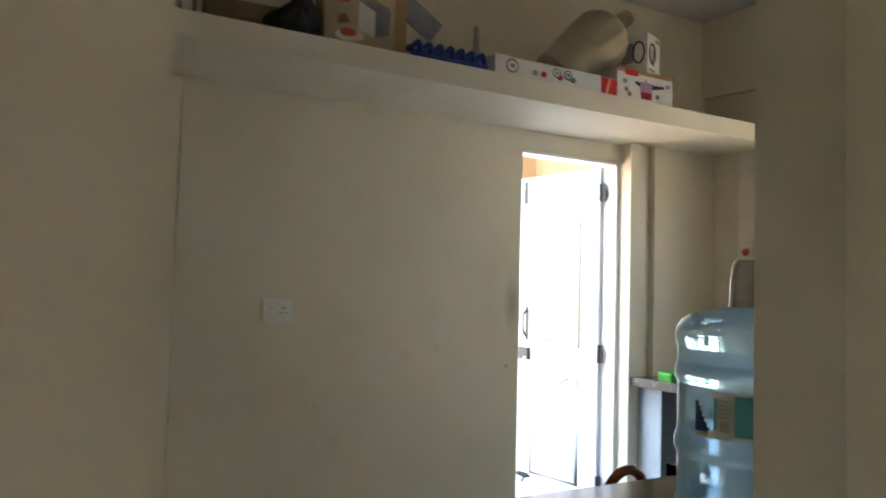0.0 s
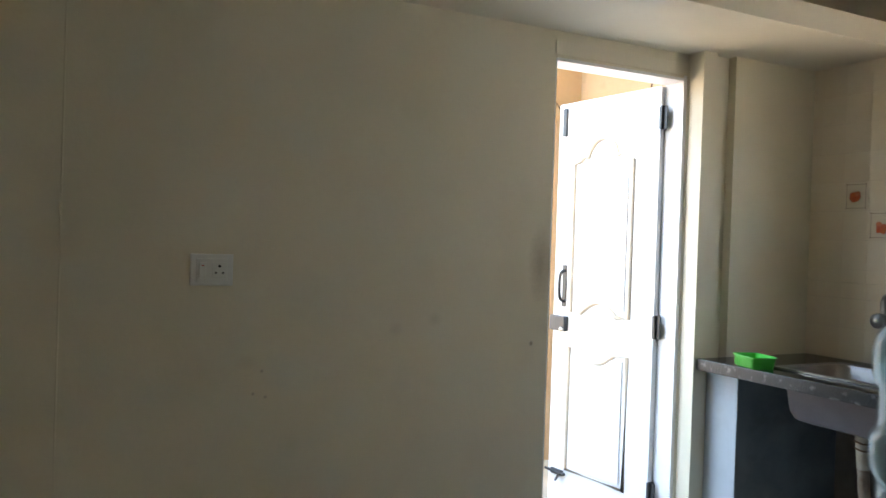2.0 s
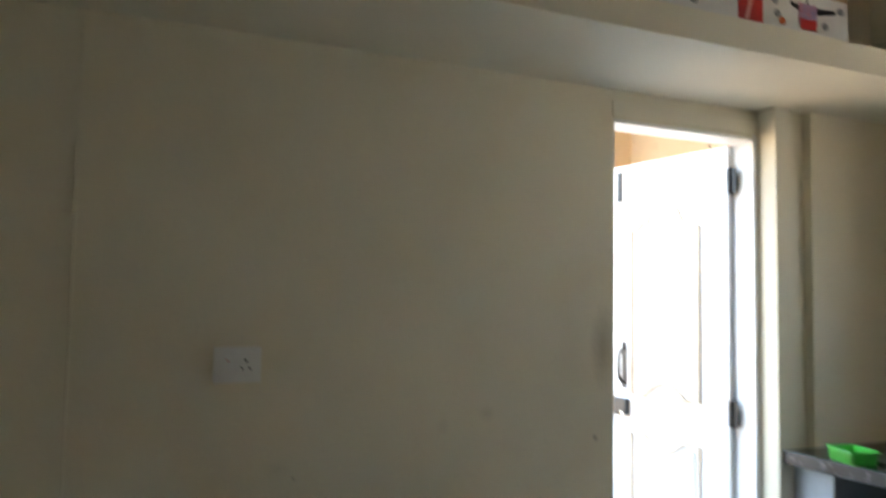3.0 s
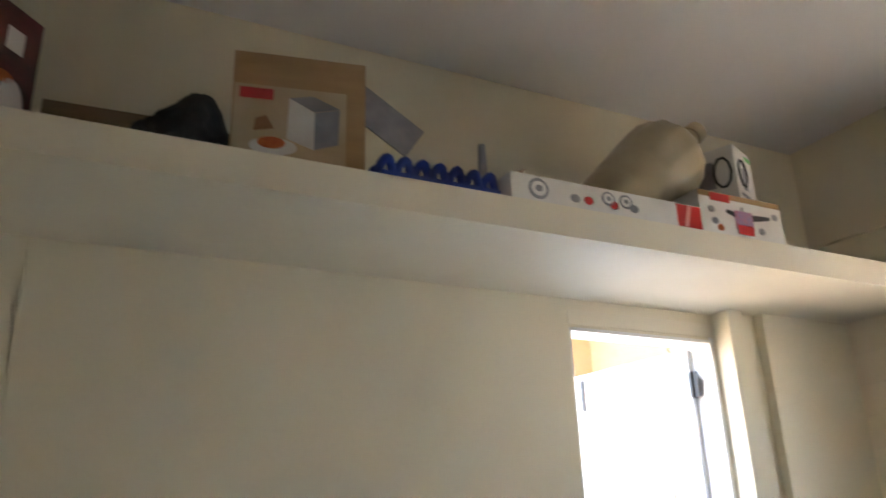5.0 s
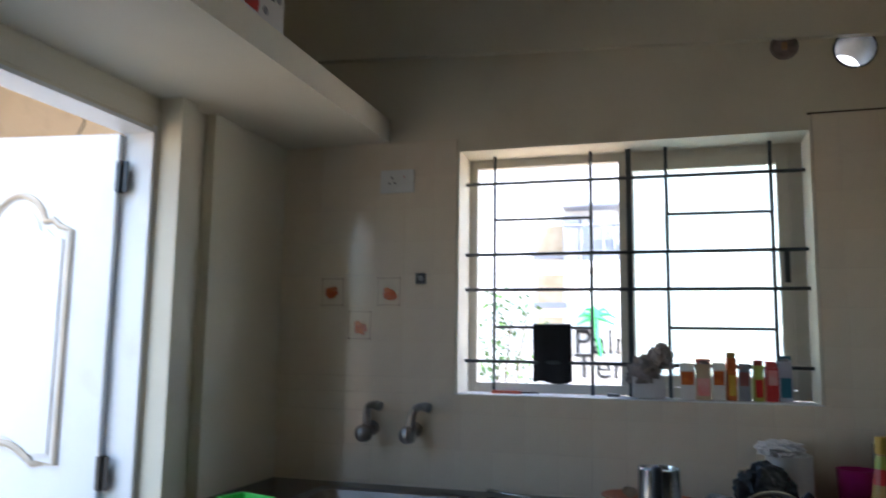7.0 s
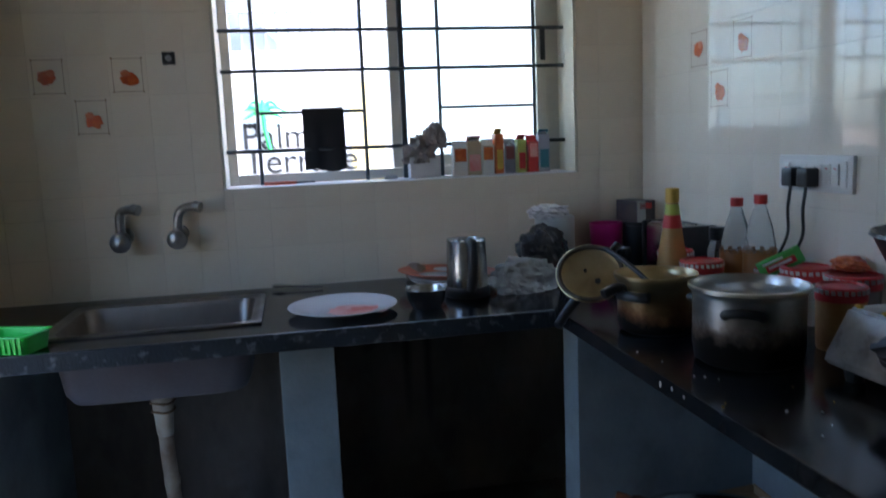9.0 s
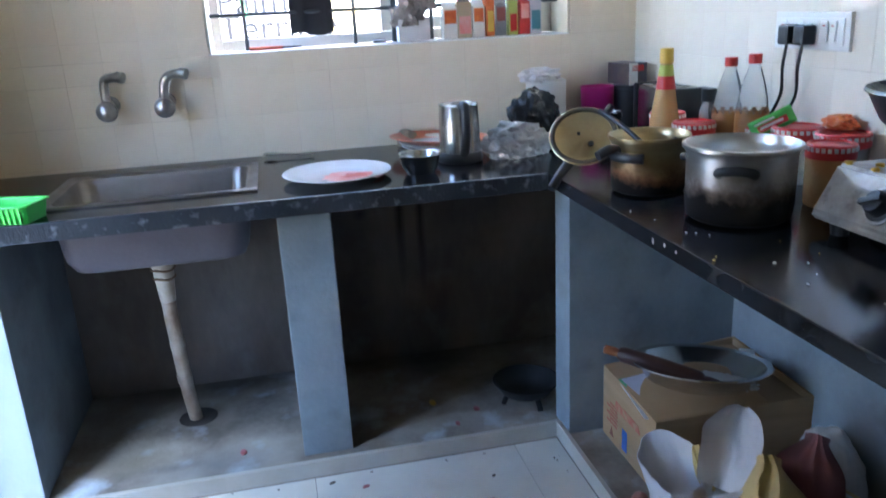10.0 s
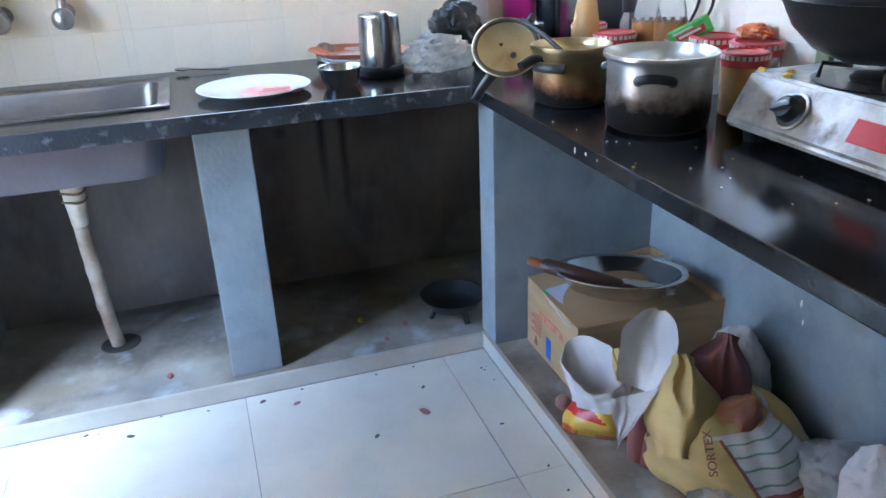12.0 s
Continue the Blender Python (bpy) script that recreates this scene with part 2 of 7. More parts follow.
BRASSY_B = sooty("burnt_yellow_steel_sooty", (0.62, 0.50, 0.30), (0.46, 0.35, 0.19), (0.30, 0.12, 0.04), 0.042, 0.10)
ALU_B = sooty("aluminium_sooty_below", (0.70, 0.69, 0.67), (0.56, 0.54, 0.52), (0.26, 0.19, 0.14), 0.066, 0.125, 0.3)
SOOT = surface("soot", (0.03, 0.026, 0.024), (0.07, 0.055, 0.045), rough=0.7, big=9, fine=90, bump=0.2)
BLACK = surface("black_plastic", (0.018, 0.018, 0.02), (0.03, 0.03, 0.033), rough=0.38, big=9, fine=120, bump=0.08)
IRON = surface("black_enamel_iron", (0.012, 0.012, 0.013), (0.03, 0.028, 0.027), rough=0.3, big=9, fine=120, bump=0.15)
BAR = surface("grey_painted_bar", (0.028, 0.035, 0.04), (0.05, 0.06, 0.065), rough=0.45, big=15, fine=200, bump=0.1)
WHITE = surface("white_gloss_paint", (0.82, 0.82, 0.82), (0.77, 0.77, 0.77), rough=0.35, big=2.5, fine=60, bump=0.05, spots=0.15, spot_col=(0.45, 0.36, 0.28), spot_scale=7)
WHITEPL = surface("white_plastic", (0.78, 0.78, 0.76), (0.70, 0.70, 0.68), rough=0.3, big=9, fine=120, bump=0.03)
ALFRAME = surface("ivory_window_frame", (0.66, 0.62, 0.53), (0.58, 0.54, 0.46), rough=0.4, big=6, fine=80, bump=0.06)
PVC = surface("stained_pvc", (0.66, 0.61, 0.53), (0.45, 0.36, 0.27), rough=0.45, big=12, fine=90, bump=0.12, spots=0.85, spot_col=(0.24, 0.14, 0.08))
PVCB = surface("brown_stained_pvc", (0.46, 0.36, 0.27), (0.26, 0.17, 0.11), rough=0.55, big=14, fine=90, bump=0.2, spots=0.6, spot_col=(0.56, 0.50, 0.42))
CARD = surface("brown_cardboard", (0.42, 0.27, 0.14), (0.35, 0.22, 0.11), rough=0.8, big=5, fine=150, bump=0.15, stretch=(1, 1, 6))
CARDW = surface("white_printed_card", (0.72, 0.70, 0.67), (0.62, 0.60, 0.57), rough=0.45, big=6, fine=90, bump=0.05)
BEIGEC = surface("beige_printed_card", (0.55, 0.44, 0.30), (0.45, 0.33, 0.20), rough=0.45, big=5, fine=70, bump=0.05)
REDP = surface("red_print", (0.55, 0.03, 0.03), (0.42, 0.02, 0.02), rough=0.35, big=9, fine=90, bump=0.03)
DARKRED = surface("dark_red_print", (0.16, 0.015, 0.015), (0.03, 0.01, 0.01), rough=0.3, big=12, fine=60, bump=0.03)
GREYPR = surface("grey_print", (0.18, 0.18, 0.20), (0.28, 0.28, 0.30), rough=0.45, big=14, fine=60, bump=0.03)
ORANGEP = surface("orange_print", (0.62, 0.17, 0.04), (0.45, 0.08, 0.02), rough=0.4, big=40, fine=120, bump=0.03)
YELLOWP = surface("yellow_print", (0.68, 0.46, 0.07), (0.55, 0.32, 0.05), rough=0.4, big=14, fine=90, bump=0.03)
GREENPL = surface("green_plastic", (0.06, 0.50, 0.06), (0.04, 0.40, 0.04), rough=0.35, big=9, fine=90, bump=0.04)
BLUEPL = surface("blue_plastic", (0.015, 0.05, 0.30), (0.01, 0.03, 0.2), rough=0.35, big=9, fine=90, bump=0.05)
PINKPL = surface("pink_plastic", (0.62, 0.03, 0.25), (0.52, 0.02, 0.2), rough=0.35, big=9, fine=90, bump=0.04)
TAN_PL = surface("dusty_tan_plastic", (0.44, 0.37, 0.25), (0.36, 0.29, 0.19), rough=0.35, big=5, fine=50, bump=0.12, spots=0.2, spot_col=(0.52, 0.46, 0.36))
CLOTH = surface("black_cloth", (0.012, 0.012, 0.014), (0.02, 0.02, 0.022), rough=0.95, big=9, fine=300, bump=0.4)
GREYCL = surface("grey_mottled_cloth", (0.33, 0.29, 0.27), (0.16, 0.13, 0.12), rough=0.9, big=18, fine=120, bump=0.4)
WOOD = surface("dark_red_wood", (0.085, 0.03, 0.018), (0.05, 0.018, 0.01), rough=0.45, big=5, fine=60, bump=0.15, stretch=(1, 8, 8))
CANE = surface("varnished_brown_wood", (0.30, 0.10, 0.035), (0.20, 0.06, 0.02), rough=0.35, big=6, fine=50, bump=0.1)
PLANK = surface("dusty_wood_board", (0.26, 0.18, 0.10), (0.18, 0.12, 0.07), rough=0.7, big=4, fine=60, bump=0.2, stretch=(1, 8, 8))
PLATE = surface("white_melamine", (0.76, 0.76, 0.78), (0.70, 0.70, 0.73), rough=0.22, big=6, fine=60, bump=0.02)
PINKSM = surface("pink_food_smear", (0.72, 0.20, 0.18), (0.74, 0.45, 0.42), rough=0.4, big=14, fine=60, bump=0.1)
ORPLATE = surface("orange_red_melamine", (0.58, 0.14, 0.05), (0.42, 0.08, 0.03), rough=0.3, big=12, fine=60, bump=0.06)
SACKY = surface("yellow_woven_sack", (0.60, 0.43, 0.16), (0.50, 0.33, 0.12), rough=0.6, big=6, fine=240, bump=0.3, spots=0.3, spot_col=(0.66, 0.58, 0.40), spot_scale=12)
SACKW = surface("white_woven_sack", (0.66, 0.63, 0.62), (0.54, 0.50, 0.50), rough=0.6, big=6, fine=240, bump=0.3)
SACKR = surface("maroon_woven_sack", (0.20, 0.055, 0.045), (0.28, 0.10, 0.09), rough=0.6, big=8, fine=240, bump=0.3)
POLY = clear("clear_polythene", (0.93, 0.93, 0.95), rough=0.12, ior=1.2, trans=0.95, milky=0.24, wrinkle=0.9)
STRIPE = surface("striped_print", (0.60, 0.60, 0.60), (0.50, 0.52, 0.50), rough=0.6, big=3, fine=240, bump=0.3)
SACKG = surface("green_print_line", (0.14, 0.27, 0.18), (0.22, 0.33, 0.24), rough=0.6, big=8, fine=240, bump=0.3)
DISHM = surface("scratched_steel_dish", (0.80, 0.79, 0.77), (0.68, 0.67, 0.65), rough=0.17, metal=1.0, big=6, fine=120, bump=0.08, spots=0.3, spot_col=(0.75, 0.72, 0.66))
BLACKBAG = surface("black_polythene", (0.015, 0.015, 0.017), (0.03, 0.03, 0.035), rough=0.26, big=12, fine=45, bump=0.7)
PETC = clear("clear_bottle_plastic", (0.92, 0.94, 0.95), rough=0.06, ior=1.15, trans=0.95, milky=0.06)
SAUCE = clear("sauce_bottle_glass", (0.80, 0.52, 0.22), rough=0.08, ior=1.3, trans=0.7, milky=0.35)
JARCL = clear("clear_jar_plastic", (0.86, 0.84, 0.80), rough=0.08, ior=1.2, trans=0.85, milky=0.15)


def dusty_glass(name, tint, dust, ior=1.45):
    """Glass or clear plastic under a film of dust that lets the daylight through as a pale veil."""
    m, nt, p = nodes_of(name)
    N, L = nt.nodes.new, nt.links.new
    p.inputs["Base Color"].default_value = (*tint, 1)
    p.inputs["Roughness"].default_value = 0.03
    p.inputs["IOR"].default_value = ior
    p.inputs["Transmission Weight"].default_value = 1.0
    tr, mx, nz, mr, tc = N("ShaderNodeBsdfTranslucent"), N("ShaderNodeMixShader"), N("ShaderNodeTexNoise"), N("ShaderNodeMapRange"), N("ShaderNodeTexCoord")
    tr.inputs[0].default_value = (*tint, 1)
    nz.inputs["Scale"].default_value, nz.inputs["Detail"].default_value = 5, 6
    L(tc.outputs["Object"], nz.inputs[0])
    mr.inputs[3].default_value, mr.inputs[4].default_value = dust - 0.12, dust + 0.12
    L(nz.outputs[0], mr.inputs[0])
    L(mr.outputs[0], mx.inputs[0])
    L(p.outputs[0], mx.inputs[1])
    L(tr.outputs[0], mx.inputs[2])
    L(mx.outputs[0], nt.nodes["Material Output"].inputs[0])
    return m


JARPC = dusty_glass("blue_polycarbonate", (0.62, 0.83, 0.93), 0.34, 1.33)
GLASS = dusty_glass("window_glass", (0.86, 0.97, 0.95), 0.5)
PIPEG = surface("grey_pipe_plastic", (0.055, 0.057, 0.062), (0.04, 0.042, 0.045), rough=0.5, big=9, fine=90, bump=0.05)
# darker tan than the white leaf, so that the moulding lines stand out
MOULD = surface("tan_gloss_paint", (0.46, 0.38, 0.28), (0.58, 0.50, 0.40), rough=0.4, big=8, fine=60, bump=0.06)
SPICE = surface("orange_spice", (0.60, 0.34, 0.13), (0.52, 0.27, 0.10), rough=0.8, big=20, fine=160, bump=0.3)
FLOURW = surface("pale_flour", (0.70, 0.66, 0.60), rough=0.9, fine=160, bump=0.3)
OUTW = surface("white_building_paint", (0.80, 0.80, 0.79), (0.74, 0.74, 0.73), rough=0.8, big=0.6, fine=20, bump=0.1, spots=0.1, spot_col=(0.55, 0.52, 0.48), spot_scale=1.5)
OUTG = surface("grey_building_paint", (0.30, 0.31, 0.36), (0.25, 0.26, 0.30), rough=0.7, big=1, fine=20, bump=0.1)
OUTY = surface("yellow_building_paint", (0.82, 0.66, 0.28), (0.78, 0.60, 0.22), rough=0.7, big=1, fine=20, bump=0.1)
SIGNG = surface("green_sign_paint", (0.05, 0.55, 0.12), (0.10, 0.62, 0.20), rough=0.5, big=6, fine=30, bump=0.05)
SIGNK = surface("black_sign_letters", (0.02, 0.02, 0.022), rough=0.5)
SOIL = surface("dusty_ground", (0.34, 0.27, 0.20), (0.26, 0.20, 0.15), rough=0.95, big=0.6, fine=12, bump=0.4)
LEAF = surface("leaf_green", (0.07, 0.16, 0.03), (0.045, 0.10, 0.02), rough=0.6, big=5, fine=30, bump=0.1)
BARK = surface("bark", (0.16, 0.11, 0.07), (0.10, 0.07, 0.045), rough=0.9, big=6, fine=40, bump=0.5)
PETAL = surface("onion_skin", (0.30, 0.07, 0.08), (0.45, 0.20, 0.19), rough=0.5, big=30, fine=120, bump=0.1)
CRUMB = surface("dark_crumb", (0.10, 0.08, 0.06), rough=0.9)
BLUETAPE = surface("blue_tape", (0.02, 0.12, 0.48), rough=0.4)

# ---- mesh helpers ----


def box(bm, x0, x1, y0, y1, z0, z1, bevel=0.0, m=None):
    r = bmesh.ops.create_cube(bm, size=1.0)
    vs = r["verts"]
    bmesh.ops.transform(bm, verts=vs, matrix=Matrix.Translation(((x0 + x1) / 2, (y0 + y1) / 2, (z0 + z1) / 2)) @
                        Matrix.Diagonal((abs(x1 - x0), abs(y1 - y0), abs(z1 - z0), 1)))
    if bevel:
        es = list({e for v in vs for e in v.link_edges})
        r = bmesh.ops.bevel(bm, geom=es, offset=bevel, segments=2, profile=0.7, affect='EDGES', clamp_overlap=True)
        vs = [v for v in r["verts"]]
    if m is not None:
        vs = list({v for f in bm.faces if any(u in set(vs) for u in f.verts) for v in f.verts})
        bmesh.ops.transform(bm, verts=vs, matrix=m)
    return bm


def cube(x0, x1, y0, y1, z0, z1, bevel=0.0):
    return box(bmesh.new(), x0, x1, y0, y1, z0, z1, bevel)


def lathe(profile, n=40, bm=None, m=None):
    """A turned shape round z; profile: (radius, height) from the foot up."""
    bm = bm or bmesh.new()
    rings = []
    for r, z in profile:
        if r < 1e-5:
            rings.append([bm.verts.new((0, 0, z))])
        else:
            rings.append([bm.verts.new((r * math.cos(2 * math.pi * i / n), r * math.sin(2 * math.pi * i / n), z)) for i in range(n)])
    for a, b in zip(rings, rings[1:]):
        for i in range(n):
            j = (i + 1) % n
            if len(a) == 1 and len(b) > 1:
                bm.faces.new((a[0], b[i], b[j])) if False else bm.faces.new((a[0], b[j], b[i]))
            elif len(b) == 1 and len(a) > 1:
                bm.faces.new((a[i], a[j], b[0]))
            elif len(a) > 1:
                bm.faces.new((a[i], a[j], b[j], b[i]))
    bmesh.ops.recalc_face_normals(bm, faces=bm.faces)
    if m is not None:
        vs = [v for ring in rings for v in ring]
        bmesh.ops.transform(bm, verts=vs, matrix=m)
    return bm


def tube(points, r, n=10, bm=None, closed=False, taper=1.0):
    """A round bar along points."""
    bm = bm or bmesh.new()
    pts = [Vector(p) for p in points]
    rings, up = [], None
    for i, p in enumerate(pts):
        if closed:
            d = pts[(i + 1) % len(pts)] - pts[i - 1]
        else:
            d = pts[min(i + 1, len(pts) - 1)] - pts[max(i - 1, 0)]
        d.normalize()
        if up is None:
            up = Vector((0, 0, 1)) if abs(d.z) < 0.9 else Vector((1, 0, 0))
        u = (up - d * up.dot(d)).normalized()
        v = d.cross(u)
        up = u
        k = r * (1 + (taper - 1) * i / max(1, len(pts) - 1))
        rings.append([bm.verts.new(p + (u * math.cos(2 * math.pi * a / n) + v * math.sin(2 * math.pi * a / n)) * k) for a in range(n)])
    pairs = list(zip(rings, rings[1:])) + ([(rings[-1], rings[0])] if closed else [])
    for a, b in pairs:
        for i in range(n):
            j = (i + 1) % n
            bm.faces.new((a[i], a[j], b[j], b[i]))
    if not closed:
        bm.faces.new(list(reversed(rings[0])))
        bm.faces.new(rings[-1])
    bmesh.ops.recalc_face_normals(bm, faces=bm.faces)
    return bm


def curve_pts(points, steps=8):
    """A smooth line through points."""
    p = [Vector(q) for q in points]
    out = []
    for i in range(len(p) - 1):
        a, b, c, d = p[max(i - 1, 0)], p[i], p[i + 1], p[min(i + 2, len(p) - 1)]
        for s in range(steps):
            t = s / steps
            out.append(0.5 * ((2 * b) + (c - a) * t + (2 * a - 5 * b + 4 * c - d) * t * t + (3 * b - a - 3 * c + d) * t ** 3))
    return out + [p[-1]]


def lump(sx, sy, sz, rough=0.25, scale=3.0, seed=0, flat=True, sub=4, folds=0.0, wrinkle=0.0):
    """A crumpled bag or heap, resting on z = 0."""
    bm = bmesh.new()
    bmesh.ops.create_icosphere(bm, subdivisions=sub, radius=1.0)
    off = Vector((seed * 7.3, seed * 3.1, seed * 5.7))
    for v in bm.verts:
        d = v.co.normalized()
        k = 1 + rough * noise.noise(d * scale + off) + rough * 0.5 * noise.noise(d * scale * 2.7 + off)
        if folds:
            k += folds * (abs(noise.noise(d * scale * 2.0 + off * 2)) - 0.25)
        if wrinkle:
            k += wrinkle * (1 - 2 * abs(noise.noise(d * 5.0 + off))) ** 3 + wrinkle * 0.5 * (1 - 2 * abs(noise.noise(d * 11.0 + off))) ** 3
        v.co = Vector((d.x * k * sx, d.y * k * sy, d.z * k * sz))
        if flat:
            v.co.z = max(v.co.z, -sz * 0.55)
    if flat:
        bmesh.ops.translate(bm, verts=bm.verts, vec=(0, 0, sz * 0.55))
    return bm


def sheet(w, h, nx=12, ny=12, thick=0.002, shape=None):
    """A thin sheet in x, z with thickness along y; shape(u, v) gives an offset vector."""
    bm = bmesh.new()
    layers = []
    for s in (0, 1):
        g = []
        for i in range(nx + 1):
            col = []
            for j in range(ny + 1):
                u, v = i / nx, j / ny
                o = shape(u, v) if shape else Vector((0, 0, 0))
                col.append(bm.verts.new(Vector((w * (u - 0.5), thick * s, h * v)) + Vector(o)))
            g.append(col)
        layers.append(g)
    for s, g in enumerate(layers):
        for i in range(nx):
            for j in range(ny):
                q = (g[i][j], g[i + 1][j], g[i + 1][j + 1], g[i][j + 1])
                bm.faces.new(q if s == 0 else tuple(reversed(q)))
    a, b = layers
    for i in range(nx):
        bm.faces.new((a[i + 1][0], a[i][0], b[i][0], b[i + 1][0]))
        bm.faces.new((a[i][ny], a[i + 1][ny], b[i + 1][ny], b[i][ny]))
    for j in range(ny):
        bm.faces.new((a[0][j], a[0][j + 1], b[0][j + 1], b[0][j]))
        bm.faces.new((a[nx][j + 1], a[nx][j], b[nx][j], b[nx][j + 1]))
    bmesh.ops.recalc_face_normals(bm, faces=bm.faces)
    return bm


def outline_slab(points, thick, m=None):
    """A flat plate cut to an outline in x, z, thickness along y towards -y."""
    bm = bmesh.new()
    a = [bm.verts.new((x, 0, z)) for x, z in points]
    b = [bm.verts.new((x, -thick, z)) for x, z in points]
    bm.faces.new(a)
    bm.faces.new(list(reversed(b)))
    n = len(points)
    for i in range(n):
        j = (i + 1) % n
        bm.faces.new((a[j], a[i], b[i], b[j]))
    bmesh.ops.recalc_face_normals(bm, faces=bm.faces)
    if m is not None:
        bmesh.ops.transform(bm, verts=bm.verts, matrix=m)
    return bm


def grid_slab(xs, ys, filled, z0, z1):
    """A slab over the filled cells of a grid, as one closed mesh."""
    bm = bmesh.new()
    vt = {}

    def v(i, j, z):
        if (i, j, z) not in vt:
            vt[(i, j, z)] = bm.verts.new((xs[i], ys[j], z))
        return vt[(i, j, z)]
    for i, j in filled:
        bm.faces.new((v(i, j, z1), v(i + 1, j, z1), v(i + 1, j + 1, z1), v(i, j + 1, z1)))
        bm.faces.new((v(i, j, z0), v(i, j + 1, z0), v(i + 1, j + 1, z0), v(i + 1, j, z0)))
        for di, dj, a, b in ((-1, 0, (i, j + 1), (i, j)), (1, 0, (i + 1, j), (i + 1, j + 1)), (0, -1, (i, j), (i + 1, j)), (0, 1, (i + 1, j + 1), (i, j + 1))):
            if (i + di, j + dj) not in filled:
                bm.faces.new((v(*a, z0), v(*b, z0), v(*b, z1), v(*a, z1)))
    bmesh.ops.recalc_face_normals(bm, faces=bm.faces)
    return bm


def disc_pts(cx, cz, rx, rz, n=24):
    return [(cx + rx * math.cos(2 * math.pi * i / n), cz + rz * math.sin(2 * math.pi * i / n)) for i in range(n)]


def mesh_object(name, bm, material, smooth=False):
    me = bpy.data.meshes.new(name)
    bm.to_mesh(me)
    bm.free()
    if smooth:
        for p in me.polygons:
            p.use_smooth = True
        me.set_sharp_from_angle(angle=radians(40))
    me.materials.append(material)
    return new(name, me)


def part(name, bm, material, parent, label="", smooth=False, m=None):
    ob = mesh_object(name, bm, material, smooth)
    ob.parent = parent
    if m is not None:
        ob.matrix_basis = m
    if label:
        ob["label"] = label
    return ob


def thing(name, label, category, m=None, group="", kind=""):
    ob = new(name)
    ob.empty_display_size = 0.05
    if m is not None:
        ob.matrix_basis = m
    return tagged(ob, label, category, group, kind)


def solid(name, bm, material, label, category, m=None, smooth=False, group="", kind=""):
    ob = mesh_object(name, bm, material, smooth)
    if m is not None:
        ob.matrix_basis = m
    return tagged(ob, label, category, group, kind)


def structure(name, bm, material, label, category="wall"):
    return solid(name, bm, material, label, category, kind="structure")


def lettering(text, size, material, parent, m, name="lettering", depth=0.004):
    cu = bpy.data.curves.new("text", 'FONT')
    cu.body, cu.size, cu.extrude = text, size, depth
    tmp = bpy.data.objects.new("text", cu)
    scene.collection.objects.link(tmp)
    dg = bpy.context.evaluated_depsgraph_get()
    me = bpy.data.meshes.new_from_object(tmp.evaluated_get(dg))
    bpy.data.objects.remove(tmp)
    me.name = name
    me.materials.clear()
    me.materials.append(material)
    ob = new(name, me)
    ob.parent = parent
    ob.matrix_basis = m
    return ob

# ---- structure ----
XB, YA, YC = 4.18, 3.45, 1.155          # window wall, door wall, stove wall
CEILZ, SHELF0, SHELF1, SHELFY = 2.985, 2.15, 2.243, 2.915
CT, CB = 0.855, 0.822                   # counter top and underside
CFB, CFC = 3.509, 1.735                 # counter fronts along the window wall and the stove wall
DX0, DX1, DZ = 2.80, 3.46, 2.045        # back door opening
WY0, WY1, WZ0, WZ1 = 1.412, 2.637, 1.192, 2.105

# door wall
bm = bmesh.new()
box(bm, -0.02, DX0, YA, YA + 0.11, 0, 3.1)
box(bm, DX0, 3.475, YA, YA + 0.11, DZ, 3.1)
box(bm, 3.475, 4.40, YA, YA + 0.11, 0, 3.1)
box(bm, 3.485, 3.56, YA - 0.09, YA, 0, SHELF0)
box(bm, 3.56, 3.672, YA - 0.05, YA, 0, SHELF0)
box(bm, 3.672, XB, YA - 0.09, YA, 0, SHELF0)
wall_door = structure("wall_north", bm, WALL_MARKED, "cream painted kitchen wall with small stains and a back door")
part("plaster_ridge", tube([(1.09, YA + 0.001, 0.0), (1.088, YA + 0.001, SHELF0)], 0.003, 8), WALL, wall_door, smooth=True)
wall_outer = structure("wall_utility_side", cube(-0.02, DX0, YA + 0.11, YA + 0.13, 0, 3.1), WALL_OUT, "weathered cream outside plaster of the kitchen")

# window wall with its opening and the two round holes above
bm = bmesh.new()
T = 0.2
HX = ((1.267, 2.367, 0.072),)
hy0, hy1, hz0, hz1 = 1.195, 1.339, 2.295, 2.439
box(bm, XB, XB + T, WY1, YA, -0.4, 3.1)
box(bm, XB, XB + T, 0.8, WY0, -0.4, hz0)
box(bm, XB, XB + T, 0.8, hy0, hz0, hz1)
box(bm, XB, XB + T, hy1, WY0, hz0, hz1)
box(bm, XB, XB + T, 0.8, WY0, hz1, 3.1)
box(bm, XB, XB + T, WY0, WY1, -0.4, WZ0)
box(bm, XB, XB + T, WY0, WY1, WZ1, 3.1)
wall_window = structure("wall_east", bm, WALL, "cream painted kitchen wall round the barred window")
# thin dark strip along the tile tops right of the window
part("tile_capping", cube(XB - 0.0105, XB - 0.0002, YC + 0.009, WY0 + 0.012, 2.1505, 2.1555), CRUMB, wall_window, "thin dark strip along the tile tops")
